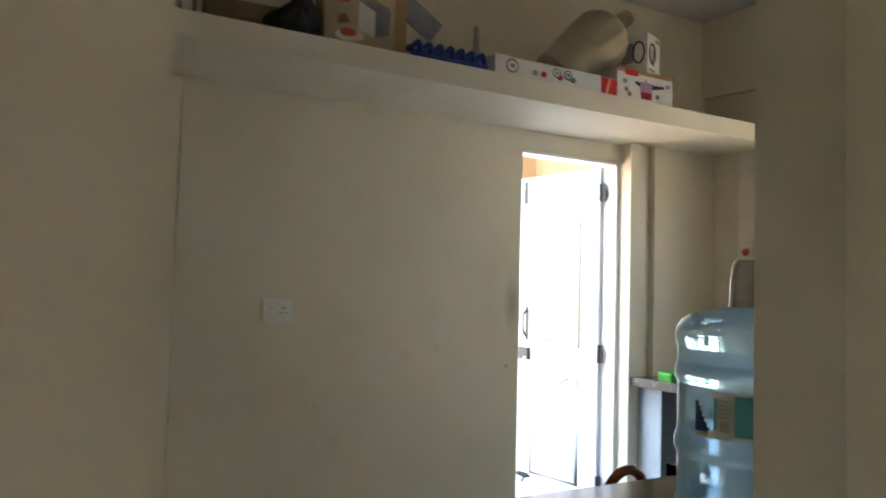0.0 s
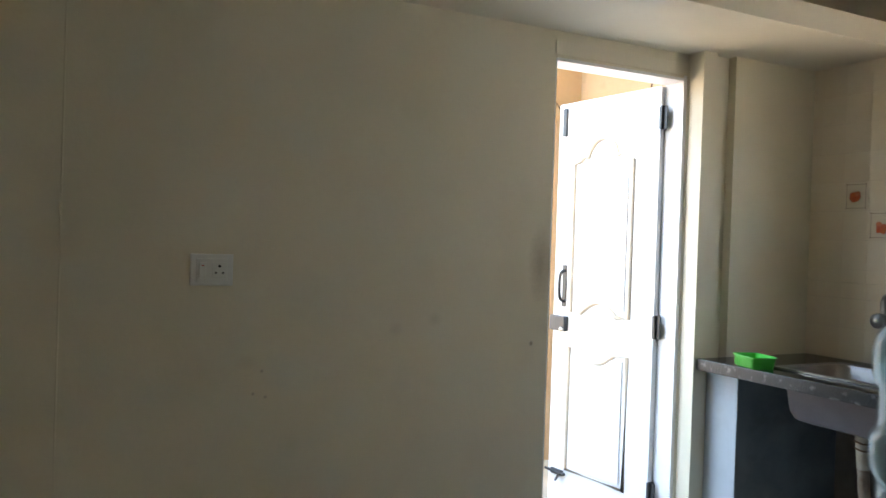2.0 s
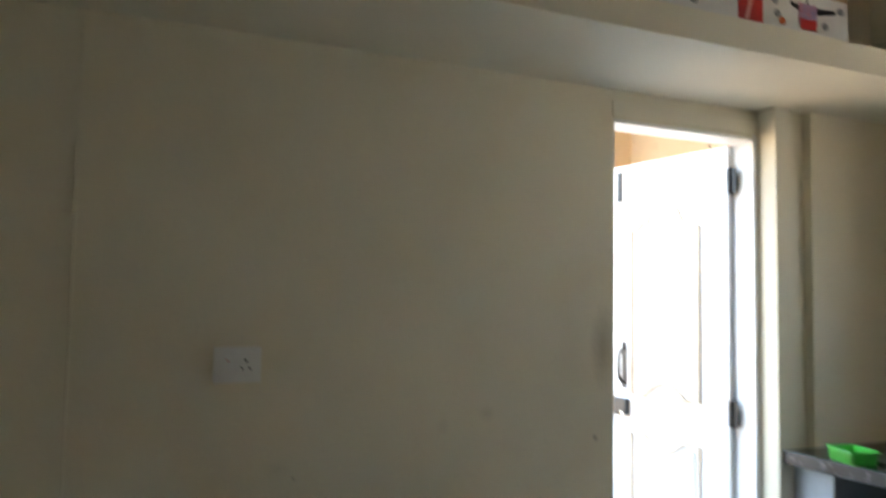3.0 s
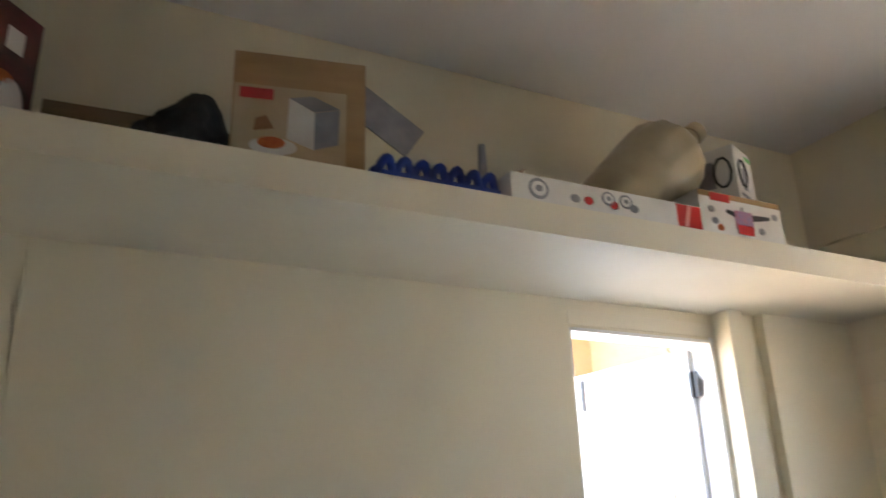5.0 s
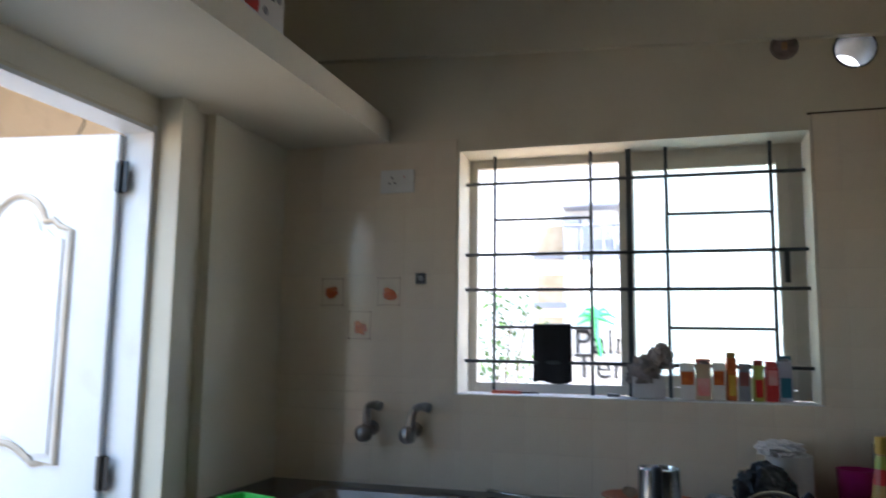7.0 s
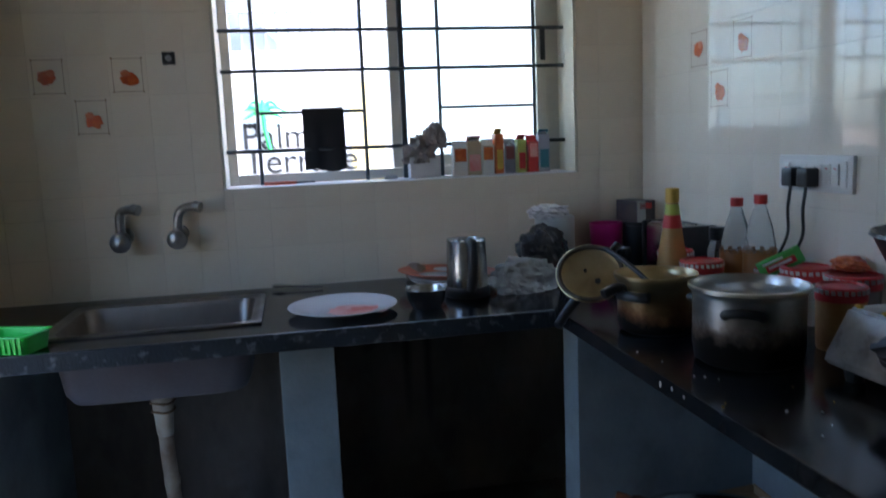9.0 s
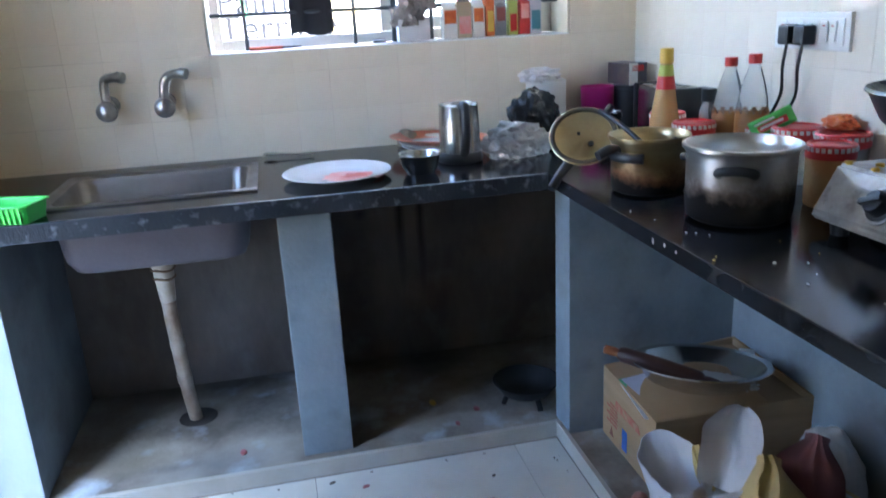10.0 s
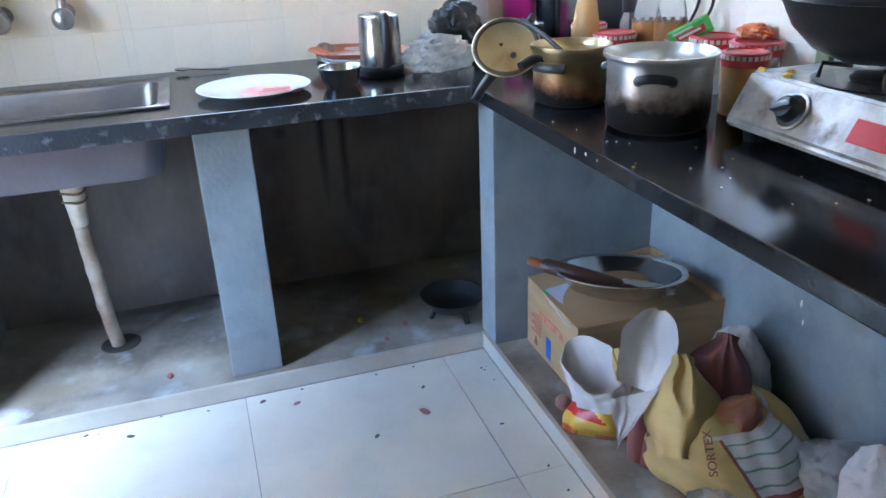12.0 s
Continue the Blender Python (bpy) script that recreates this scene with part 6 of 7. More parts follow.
part("top_flap", cube(0.007, W - 0.007, 0.12, D - 0.002, -0.004, 0.0, 0.001), CARD, cn, m=pose(0, 0, H + 0.0005, 0, 0, 0))
part("top_flap", cube(0.007, W - 0.007, 0.008, 0.118, -0.004, 0.0, 0.001), CARD, cn, m=pose(0, 0, H - 0.02, 8, 0, 0))
patch(cn, [(0.08, 0.12), (0.24, 0.125), (0.23, 0.15), (0.09, 0.15)], surface("faded_red_print", (0.45, 0.11, 0.06), (0.42, 0.25, 0.13), rough=0.7, big=60), pose(W, D, 0, 0, 0, 180))
for i in range(6):
    patch(cn, rect(0.03 + 0.02 * (i % 2), 0.10, 0.06 + i * 0.012, 0.066 + i * 0.012), surface("faded_print", (0.40, 0.12, 0.07), rough=0.7), pose(W, D, 0, 0, 0, 180))
patch(cn, rect(0.135, 0.165, 0.02, 0.085), BLUETAPE, pose(W, D + 0.0005, 0, 0, 0, 180), "blue_tape")
patch(cn, [(0.05, 0.02), (0.075, 0.02), (0.0625, 0.05)], surface("dark_mark", (0.22, 0.07, 0.04), rough=0.7), pose(W, D, 0, 0, 0, 180), "print_mark")
for pn in cn.children:
    for v in pn.data.vertices:
        w = pn.matrix_basis @ v.co
        if w.z > 0.1:
            v.co.z += (0.03 * (1 - w.y / D) - 0.012 * (1 - w.x / W)) * (w.z - 0.1) / (H - 0.1)
        if w.x < W / 2:
            v.co.x -= 0.045 * max(0.0, 1 - w.y / D)
dish = thing("steel_dish", "wide dented steel dish with dried batter on the carton", "dish", pose(3.238, 1.405, 0.296, 5, 9, 0))
part("shell", lathe([(0, 0), (0.12, 0), (0.142, 0.010), (0.17, 0.05), (0.184, 0.054), (0.185, 0.058), (0.168, 0.055), (0.137, 0.014), (0.115, 0.005), (0, 0.005)], 64), DISHM, dish, smooth=True)
part("residue", lump(0.085, 0.055, 0.009, 0.35, 4, 5, sub=4), FLOURW, dish, "dried white batter", m=pose(-0.035, -0.055, 0.005, 0, 0, 25), smooth=True)
part("residue", lump(0.02, 0.012, 0.004, 0.35, 4, 6, sub=3), FLOURW, dish, "dried white batter", m=pose(0.07, -0.02, 0.005), smooth=True)
rp = thing("rolling_pin", "dark red wooden rolling pin lying in the dish", "rolling pin", Matrix.Translation((3.255, 1.515, 0.352)) @ pose(0, 0, 0, 0, 0, 49) @ pose(0, 0, 0, 0, -9, 0))
part("roller", lathe([(0, -0.115), (0.016, -0.115), (0.021, -0.10), (0.0235, 0.0), (0.021, 0.10), (0.016, 0.115), (0, 0.115)], 24, m=pose(0, 0, 0, 0, 90)), WOOD, rp, smooth=True)
for s in (-1, 1):
    part("handle", lathe([(0, 0.11), (0.010, 0.11), (0.0135, 0.13), (0.0125, 0.155), (0, 0.16)], 16, m=pose(0, 0, 0, 0, 90 * s)), WOOD if s < 0 else CANE, rp, smooth=True)
for k, (c1, ang, dy) in enumerate(((CARDW, -4, 0.0), (surface("green_paper", (0.10, 0.36, 0.16), rough=0.6), 3, -0.012), (surface("lilac_paper", (0.55, 0.54, 0.64), rough=0.6), 8, -0.026))):
    solid("leaflet", sheet(0.20, 0.08, 10, 6, 0.0015, lambda u, v: (0, 0.008 * u * v, 0)), c1, "printed paper leaflet tucked under the steel dish", "leaflet", pose(3.265, 1.512 + dy, 0.2595 + 0.003 * k, -86, -7, ang), group="leaflets under the dish")
solid("paper_scrap", sheet(0.045, 0.05, 4, 4, 0.001, lambda u, v: (0, 0.008 * u * v, 0)), CARDW, "white scrap of paper beside the dish", "paper", pose(3.33, 1.20, 0.268, 20, 0, 60))


def cloth_tube(path, radii, up, n=56, m=28, thick=0.004, wob=0.0, seed=0, rim=0.0, skew=0.0, power=2.0):
    """An open cloth tube along path with (wide, high) half sizes; its two skins share a rim. Material 0 outside, 1 inside."""
    bm = bmesh.new()
    P = curve_pts([Vector(p) for p in path], 8)
    skins = []
    for s in (0, 1):
        g = []
        for j in range(m + 1):
            f = j / m * (len(P) - 1)
            k = min(int(f), len(P) - 2)
            c = P[k].lerp(P[k + 1], f - k)
            d = (P[min(k + 2, len(P) - 1)] - P[max(k - 1, 0)]).normalized()
            w = (Vector(up) - d * Vector(up).dot(d)).normalized()
            sd = w.cross(d)
            q = j / m * (len(radii) - 1)
            i0 = min(int(q), len(radii) - 2)
            ra = radii[i0][0] + (radii[i0 + 1][0] - radii[i0][0]) * (q - i0) - thick * s
            rb = radii[i0][1] + (radii[i0 + 1][1] - radii[i0][1]) * (q - i0) - thick * s
            row = []
            for i in range(n):
                a = 2 * math.pi * i / n
                ca, sa = math.cos(a), math.sin(a)
                ex = 2 / power
                x = math.copysign(abs(ca) ** ex, ca) * ra
                y = math.copysign(abs(sa) ** ex, sa) * rb
                nz = noise.noise(Vector((ca * 1.3 + seed, sa * 1.3, j / m * 1.6))) + 0.4 * noise.noise(Vector((ca * 3 + seed, sa * 3, j / m * 3.5)))
                k2 = 1 + wob * nz / max(ra, 0.02)
                v = j / m
                row.append(bm.verts.new(c + sd * x * k2 + w * y * k2 + d * (rim * sa + skew * ca) * v ** 3))
            g.append(row)
        skins.append(g)
    for s, g in enumerate(skins):
        for j in range(m):
            for i in range(n):
                q = (g[j][i], g[j][(i + 1) % n], g[j + 1][(i + 1) % n], g[j + 1][i])
                f = bm.faces.new(tuple(reversed(q)) if s else q)
                f.material_index = s
    for i in range(n):
        a, b = skins[0], skins[1]
        f = bm.faces.new((a[m][i], a[m][(i + 1) % n], b[m][(i + 1) % n], b[m][i]))
        f.material_index = 1
        bm.faces.new((a[0][(i + 1) % n], a[0][i], b[0][i], b[0][(i + 1) % n]))
    bm.faces.ensure_lookup_table()
    return bm


def cloth_body(rx, ry, h, lean, seed, nl=112, nm=64, wob=0.02):
    """A slumped, filled sack on a flat base; faces run row by row, so that prints keep clean borders."""
    bm = bmesh.new()
    g = []
    for j in range(nm + 1):
        la = -0.5 + (j / nm) * (math.pi / 2 + 0.5)
        row = []
        for i in range(nl):
            a = 2 * math.pi * i / nl
            c, s = math.cos(a), math.sin(a)
            k = max(0.0, math.cos(la)) ** 0.62
            z = h * (max(0.0, math.sin(la)) ** 0.8 * 0.86 + 0.14) if la > 0 else h * 0.14 * (1 + la / 0.5)
            if la < 0:
                k = 1.0 - 0.10 * (la / 0.5) ** 2
            nz = noise.noise(Vector((c * 1.5 + seed, s * 1.5, z * 6))) + 0.45 * noise.noise(Vector((c * 4 + seed, s * 4, z * 14))) + 0.25 * noise.noise(Vector((c * 3, s * 3 + seed, z * 40)))
            k *= 1 + wob * nz * 4
            row.append(bm.verts.new((c * rx * k + lean[0] * (z / h) ** 1.4, s * ry * k + lean[1] * (z / h) ** 1.4, z * (1 + wob * nz))))
        g.append(row)
    for j in range(nm):
        for i in range(nl):
            bm.faces.new((g[j][i], g[j][(i + 1) % nl], g[j + 1][(i + 1) % nl], g[j + 1][i]))
    bm.faces.new(list(reversed(g[0])))
    return bm


# rice sack: filled body and an open neck that flops over
NL, NM = 420, 224
sk = thing("rice_sack", "open yellow woven rice sack slumped under the counter", "sack", pose(2.725, 1.385, 0.0515, 0, 0, 141))
body = part("body", cloth_body(0.165, 0.195, 0.165, (-0.08, -0.05), 51, NL, NM, 0.032), SACKY, sk, "yellow, maroon and striped printed cloth", smooth=True)
for mt in (SACKR, STRIPE, SACKG, SACKW):
    body.data.materials.append(mt)
for k, f in enumerate(body.data.polygons):
    j, i = divmod(k, NL)
    lon = ((i + 0.5) / NL * 360 + 180) % 360 - 180
    if k >= NL * NM:
        continue
    j *= 64 / NM
    j, lon = j - 0.16 * (lon - 40) * (j / 64), lon + 0.9 * (j - 30)
    if 8 < lon < 82 and 17 <= j <= 44:
        if lon < 11 or j < 19:
            f.material_index = 1
        else:
            f.material_index = 3 if (j - 22) % 6 < 0.9 else 2
    elif 44 < j <= 46 and lon > 0:
        f.material_index = 4


def petal(w, h, shape, curl, lift=0.0, n=30, thick=0.004, seed=0, crease=0.006, skew=0.0):
    """A flap of cloth in x, y with its inside towards +z; shape(v) gives the half width along it, curl bends the sides inwards."""
    bm = bmesh.new()
    skins = []
    for k in (1, 0):
        g = []
        for j in range(n + 1):
            v = j / n
            row = []
            for i in range(n + 1):
                u = 2 * i / n - 1
                p = Vector((u * w * shape(v) + skew * v, h * v, curl * u * u + lift * v * v))
                p.z += crease * noise.noise(Vector((u * 1.8 + seed, v * 2.4, seed))) + crease * 1.6 * (0.3 - abs(noise.noise(Vector((u * 1.6 + v * 1.5, u - v * 0.6 + seed, seed * 3))))) - thick * (1 - k)
                p.x += crease * 0.8 * noise.noise(Vector((v * 4.0, seed, u)))
                row.append(bm.verts.new(p))
            g.append(row)
        skins.append(g)
    for k, g in enumerate(skins):
        for j in range(n):
            for i in range(n):
                q = (g[j][i], g[j][i + 1], g[j + 1][i + 1], g[j + 1][i])
                f = bm.faces.new(q if k == 0 else tuple(reversed(q)))
                f.material_index = k
    a, b = skins
    rim = [(0, i) for i in range(n)] + [(j, n) for j in range(n)] + [(n, n - i) for i in range(n)] + [(n - j, 0) for j in range(n)]
    for c, d in zip(rim, rim[1:] + rim[:1]):
        bm.faces.new((b[c[0]][c[1]], b[d[0]][d[1]], a[d[0]][d[1]], a[c[0]][c[1]]))
    return bm


def sack_flap(name, bm, inside, outside, label, m):
    ob = part(name, bm, inside, sk, label, smooth=True, m=sk.matrix_basis.inverted() @ m)
    ob.data.materials.append(outside)
    return ob


ROOM = (1.55, 2.45, 1.30)           # the open floor that the mouth faces


def facing(p, turn=0.0):
    q = Vector(p)
    return look(p, tuple(2 * q - Vector(ROOM))) @ pose(0, 0, 0, 0, 0, turn)


tongue = lambda v: (0.66 + 0.34 * math.sin(math.pi / 2 * min(v / 0.6, 1))) * math.sqrt(max(0.02, 1 - max(0.0, (v - 0.5) / 0.5) ** 2))
RUST = surface("rust_woven_sack", (0.36, 0.14, 0.06), (0.20, 0.06, 0.05), rough=0.6, big=9, fine=240, bump=0.3)
bulge = lambda v: (0.70 + 0.30 * math.sin(math.pi * min(1.0, v * 1.1))) * math.sqrt(max(0.22, 1 - max(0.0, (v - 0.45) / 0.55) ** 2))
sack_flap("mouth_flap", petal(0.066, 0.195, tongue, 0.045, 0.03, seed=2, crease=0.010), SACKW, SACKY, "white inside of the turned-up mouth", facing((2.905, 1.55, 0.212), -14))
sack_flap("folded_corner", petal(0.058, 0.112, lambda v: max(0.03, 1 - v), 0.010, 0.020, seed=5, skew=0.072), SACKW, SACKY, "white folded corner", facing((2.862, 1.575, 0.226), 200))
sack_flap("mouth_edge", petal(0.022, 0.11, lambda v: 0.6 + 0.4 * math.sin(math.pi * v), -0.012, 0.0, seed=7), SACKY, SACKW, "yellow outside of the mouth", facing((2.935, 1.548, 0.180), 18))
sack_flap("sack_fold", petal(0.085, 0.235, bulge, -0.07, 0.01, seed=11, crease=0.018), SACKY, SACKW, "yellow woven fold below the mouth", facing((2.700, 1.548, 0.148), 6))
sack_flap("sack_fold", petal(0.082, 0.21, bulge, -0.04, -0.02, seed=13, crease=0.011), SACKR, SACKW, "maroon printed back of the sack", facing((2.772, 1.44, 0.182), -8))
sack_flap("sack_fold", petal(0.066, 0.14, bulge, -0.03, -0.01, seed=17, crease=0.009), RUST, SACKW, "rust red print on the sack", facing((2.700, 1.458, 0.160), -30))
for k in range(3):
    part("pleat", lump(0.028 - 0.004 * k, 0.018, 0.085 - 0.012 * k, 0.08, 1.5, 140 + k, sub=4, folds=0.03), SACKR, sk, "gathered maroon cloth", smooth=True, m=sk.matrix_basis.inverted() @ pose(2.835 - 0.03 * k, 1.575 - 0.013 * k, 0.052, 8, 0, 40 - 18 * k))
lettering("SORTEX", 0.027, SACKR, sk, sk.matrix_basis.inverted() @ look((2.625, 1.507, 0.150), (1.53, 2.424, 0.85)) @ pose(0, 0, -0.016, 0, 180, 0) @ pose(0, 0, 0, 0, 0, 106), depth=0.003)
# snack packet and bags
sn = thing("snack_packet", "yellow and red foil snack packet with a torn white top", "packet", pose(2.972, 1.598, 0.0515, 0, 0, 60))
PN, PM, PTOP = 48, 24, 11


def packet_cloth(keep):
    """The packet's two skins, with only the rows that keep() wants."""
    bm = cloth_tube([(0, 0.012, 0.0), (0, 0.006, 0.045), (0.0, -0.004, 0.085), (0.012, -0.022, 0.125), (0.03, -0.045, 0.165)], [(0.098, 0.03), (0.094, 0.058), (0.072, 0.058), (0.070, 0.058), (0.078, 0.064), (0.070, 0.058)], (0, 1, 0.02), n=48, m=24, thick=0.003, wob=0.026, seed=9, rim=-0.075, skew=0.03)
    gone = []
    for k, f in enumerate(bm.faces):
        if k < 2 * PN * PM:
            row = (k % (PN * PM)) // PN
        else:
            row = PM if (k - 2 * PN * PM) % 2 == 0 else 0
        if not keep(row):
            gone.append(f)
    bmesh.ops.delete(bm, geom=gone, context='FACES')
    return bm


pk = part("pouch", packet_cloth(lambda row: row < PTOP), YELLOWP, sn, "yellow and red printed foil", smooth=True)
for mt in (SACKW, REDP, ORANGEP):
    pk.data.materials.append(mt)
for k, f in enumerate(pk.data.polygons):
    j, i = divmod(k, PN)
    if j < PTOP:
        f.material_index = 3 if j < 3 and i % 11 < 7 else 0 if j < 7 else (2 if 4 < (i + j) % 24 < 20 else 0)
top = part("torn_top", packet_cloth(lambda row: row >= PTOP), SACKW, sn, "torn white top", smooth=True)
top.data.materials.append(SACKW)
solid("clear_bag", lump(0.105, 0.10, 0.085, 0.20, 1.6, 81, folds=0.14, wrinkle=0.045, sub=5), POLY, "crumpled clear plastic bag beside the sack", "plastic bag", pose(2.565, 1.235, 0.051), smooth=True)
solid("clear_bag", lump(0.10, 0.06, 0.045, 0.20, 1.6, 82, folds=0.12, wrinkle=0.04, sub=5), POLY, "clear plastic bag lying before the sack", "plastic bag", pose(2.565, 1.525, 0.051), smooth=True)
solid("white_bag", lump(0.09, 0.07, 0.14, 0.14, 1.6, 83, folds=0.08, wrinkle=0.03, sub=5), SACKW, "crumpled white plastic bag beside the wall", "plastic bag", pose(2.44, 1.25, 0.051), smooth=True)
solid("grey_bag", lump(0.10, 0.075, 0.155, 0.12, 1.6, 86, folds=0.06, wrinkle=0.02, sub=5), SACKW, "plain grey-white bag between the sack and the wall", "bag", pose(2.93, 1.232, 0.051), smooth=True)
solid("tomato", lump(0.03, 0.03, 0.026, 0.05, 1.5, 84, sub=3), surface("tomato_red", (0.55, 0.05, 0.02), rough=0.25), "small red tomato by the sack", "tomato", pose(2.60, 1.43, 0.051), smooth=True)
solid("onion", lump(0.024, 0.022, 0.02, 0.08, 1.5, 85, sub=3), surface("onion_brown", (0.32, 0.10, 0.08), (0.42, 0.2, 0.12), rough=0.4, big=20), "small onion on the plinth", "onion", pose(3.10, 1.64, 0.051), smooth=True)
bp2 = thing("black_pan", "black pan with a short handle on the plinth", "pan", pose(3.695, 1.752, 0.051))
PANBLK = surface("sooty_black_pan", (0.008, 0.008, 0.008), (0.016, 0.015, 0.014), rough=0.6, big=9, fine=120, bump=0.2)
part("bowl", lathe([(0, 0.03), (0.05, 0.03), (0.08, 0.045), (0.105, 0.08), (0.108, 0.084), (0.103, 0.084), (0.076, 0.05), (0.048, 0.036), (0, 0.036)], 40), PANBLK, bp2, smooth=True)
for aa in (200, 320, 80):
    part("foot", tube([(0.06 * math.cos(radians(aa)), 0.06 * math.sin(radians(aa)), 0.036), (0.075 * math.cos(radians(aa)), 0.075 * math.sin(radians(aa)), 0.0)], 0.009, 8), PANBLK, bp2)

# ---- window sill ----
tw = thing("black_towel", "black cloth hanging over the window grill bar", "cloth", pose(GX, 2.297, 1.238))
part("front_fall", sheet(0.142, 0.207, 14, 14, 0.006, lambda u, v: (0.006 * (1 - v) * math.sin(u * 9), -0.012 + 0.006 * math.sin(u * 11 + 2) * (1 - v), 0.006 * math.sin(u * 7) * (1 - v))), CLOTH, tw, smooth=True, m=pose(0, 0, 0, 0, 0, -90))
part("back_fall", sheet(0.13, 0.16, 12, 10, 0.005, lambda u, v: (0, 0.010 + 0.004 * math.sin(u * 8), 0.01 * u)), CLOTH, tw, smooth=True, m=pose(0, 0, 0.047, 0, 0, -90))
part("fold_over", tube([(0, -0.069, 0.205), (0, 0.071, 0.205)], 0.010, 10), CLOTH, tw, smooth=True)
BX = 4.262
rnd = random.Random(9)
row = ((1.852, 0.052, 0.118, CARDW, ORANGEP), (1.800, 0.052, 0.14, BEIGEC, PINKSM), (1.745, 0.044, 0.122, CARDW, ORANGEP), (1.700, 0.032, 0.165, ORANGEP, YELLOWP), (1.662, 0.04, 0.12, GREYPR, SACKR), (1.616, 0.034, 0.138, surface("lime_print", (0.45, 0.5, 0.12), rough=0.4), REDP), (1.578, 0.04, 0.13, REDP, PINKSM), (1.535, 0.042, 0.155, surface("lilac_card", (0.46, 0.45, 0.52), rough=0.4), surface("teal_cap_print", (0.05, 0.18, 0.24), rough=0.4)))
for k, (y, w, h, c1, c2) in enumerate(row):
    t = thing("spice_box", "small printed spice carton in a row on the sill", "spice box", pose(BX - 0.01, y - w / 2, WZ0 + 0.004, 0, 0, rnd.uniform(-6, 6)), "spice boxes on the sill")
    part("body", cube(-0.022, 0.022, -w / 2 + 0.001, w / 2 - 0.001, 0, h * 0.86, 0.002), c1, t)
    part("front_print", cube(-0.0235, -0.022, -w / 2 + 0.005, w / 2 - 0.006, h * (0.1 if k % 2 else 0.42), h * (0.52 if k % 2 else 0.8)), c2, t)
    part("open_flap", cube(-0.020, 0.020, -w / 2 + 0.002, w / 2 - 0.002, 0, 0.0015), c2 if k % 2 else c1, t, m=pose(0.0, 0, h * 0.9, 0, 35 if k % 2 else -50, 0))
    if k % 3 == 1:
        part("inner_pouch", lump(0.012, w * 0.36, h * 0.08, 0.3, 3, 90 + k, sub=3), POLY, t, smooth=True, m=pose(0, 0, h * 0.84))
rg = thing("scrub_cloth", "grey mottled cloth bundle squeezed between the grill bars", "cloth", pose(GX - 0.03, 1.955, WZ0 + 0.004))
part("jar", cube(-0.035, 0.025, -0.055, 0.055, 0, 0.075, 0.008), SACKW, rg, "pale box under the cloth")
part("wad", lump(0.04, 0.06, 0.06, 0.4, 2.6, 101, sub=4, folds=0.3), GREYCL, rg, smooth=True, m=pose(-0.01, 0.012, 0.05))
part("wad", lump(0.035, 0.042, 0.055, 0.4, 2.6, 102, sub=4, folds=0.3), GREYCL, rg, smooth=True, m=pose(-0.012, -0.04, 0.10))
pe = thing("peeler", "orange plastic peeler lying on the sill", "peeler", pose(4.23, 2.46, WZ0 + 0.010, 0, 0, 94))
part("grip", tube([(-0.06, 0, 0), (0.0, 0.002, 0.001), (0.05, 0, 0)], 0.006, 8), surface("coral_plastic", (0.68, 0.13, 0.06), rough=0.4), pe, smooth=True)
part("blade", cube(-0.12, -0.055, -0.007, 0.007, -0.003, 0.003, 0.001), IRON, pe)
solid("matchbox", cube(-0.012, 0.012, -0.022, 0.022, 0, 0.012, 0.001), GREYPR, "small dark matchbox on the sill", "matchbox", pose(4.25, 2.075, WZ0 + 0.004))

# ---- litter on the floor ----
rnd = random.Random(12)
for x, y, s, mt in ((3.455, 2.317, 0.012, PETAL), (3.281, 1.98, 0.018, PETAL), (3.467, 2.774, 0.011, CRUMB), (3.221, 2.135, 0.009, CRUMB), (3.515, 2.893, 0.008, CRUMB), (3.50, 2.41, 0.01, CRUMB), (3.15, 1.80, 0.006, CRUMB), (3.05, 2.5, 0.008, CRUMB), (3.40, 1.95, 0.008, CRUMB)):
    b = lump(s, s * 0.6, s * 0.12, 0.3, 2.5, rnd.random() * 9, sub=3)
    solid("onion_skin" if mt is PETAL else "crumb", b, mt, "dry scrap of red onion skin on the floor" if mt is PETAL else "small dark crumb on the tile floor", "litter", pose(x, y, 0.0005, 0, 0, rnd.uniform(0, 180)), smooth=True, group="floor litter")
for x, y, s in ((3.70, 1.92, 0.016), (3.63, 2.0, 0.012), (3.66, 2.66, 0.016), (3.78, 2.05, 0.018)):
    solid("scrap", lump(s, s * 0.6, s * 0.3, 0.3, 2.5, s * 400, sub=3), PETAL if s < 0.017 else YELLOWP, "vegetable scrap on the cement plinth", "litter", pose(x, y, 0.0505), smooth=True, group="floor litter")
wr = thing("wrapper", "torn yellow and brown foil wrapper on the floor", "wrapper", pose(3.47, 3.26, 0.001, 0, 0, 20))
part("foil", lump(0.05, 0.02, 0.018, 0.4, 3, 111, sub=3, folds=0.3), surface("brown_foil", (0.25, 0.16, 0.08), (0.5, 0.45, 0.1), rough=0.3, big=40), wr, smooth=True)
rnd = random.Random(30)
for i in range(26):
    x, y = rnd.uniform(2.35, 3.1), rnd.uniform(1.48, 1.725)
    s = rnd.uniform(0.002, 0.004)
    if 1.40 < y < 1.65 and 2.8 < x < 3.08:
        continue
    solid("crumb", lump(s, s * 0.7, s * 0.5, 0.3, 2, i, sub=1), FLOURW if i % 3 else YELLOWP, "dried food crumb on the granite", "litter", pose(x, y, CT + 0.0012), group="worktop crumbs")

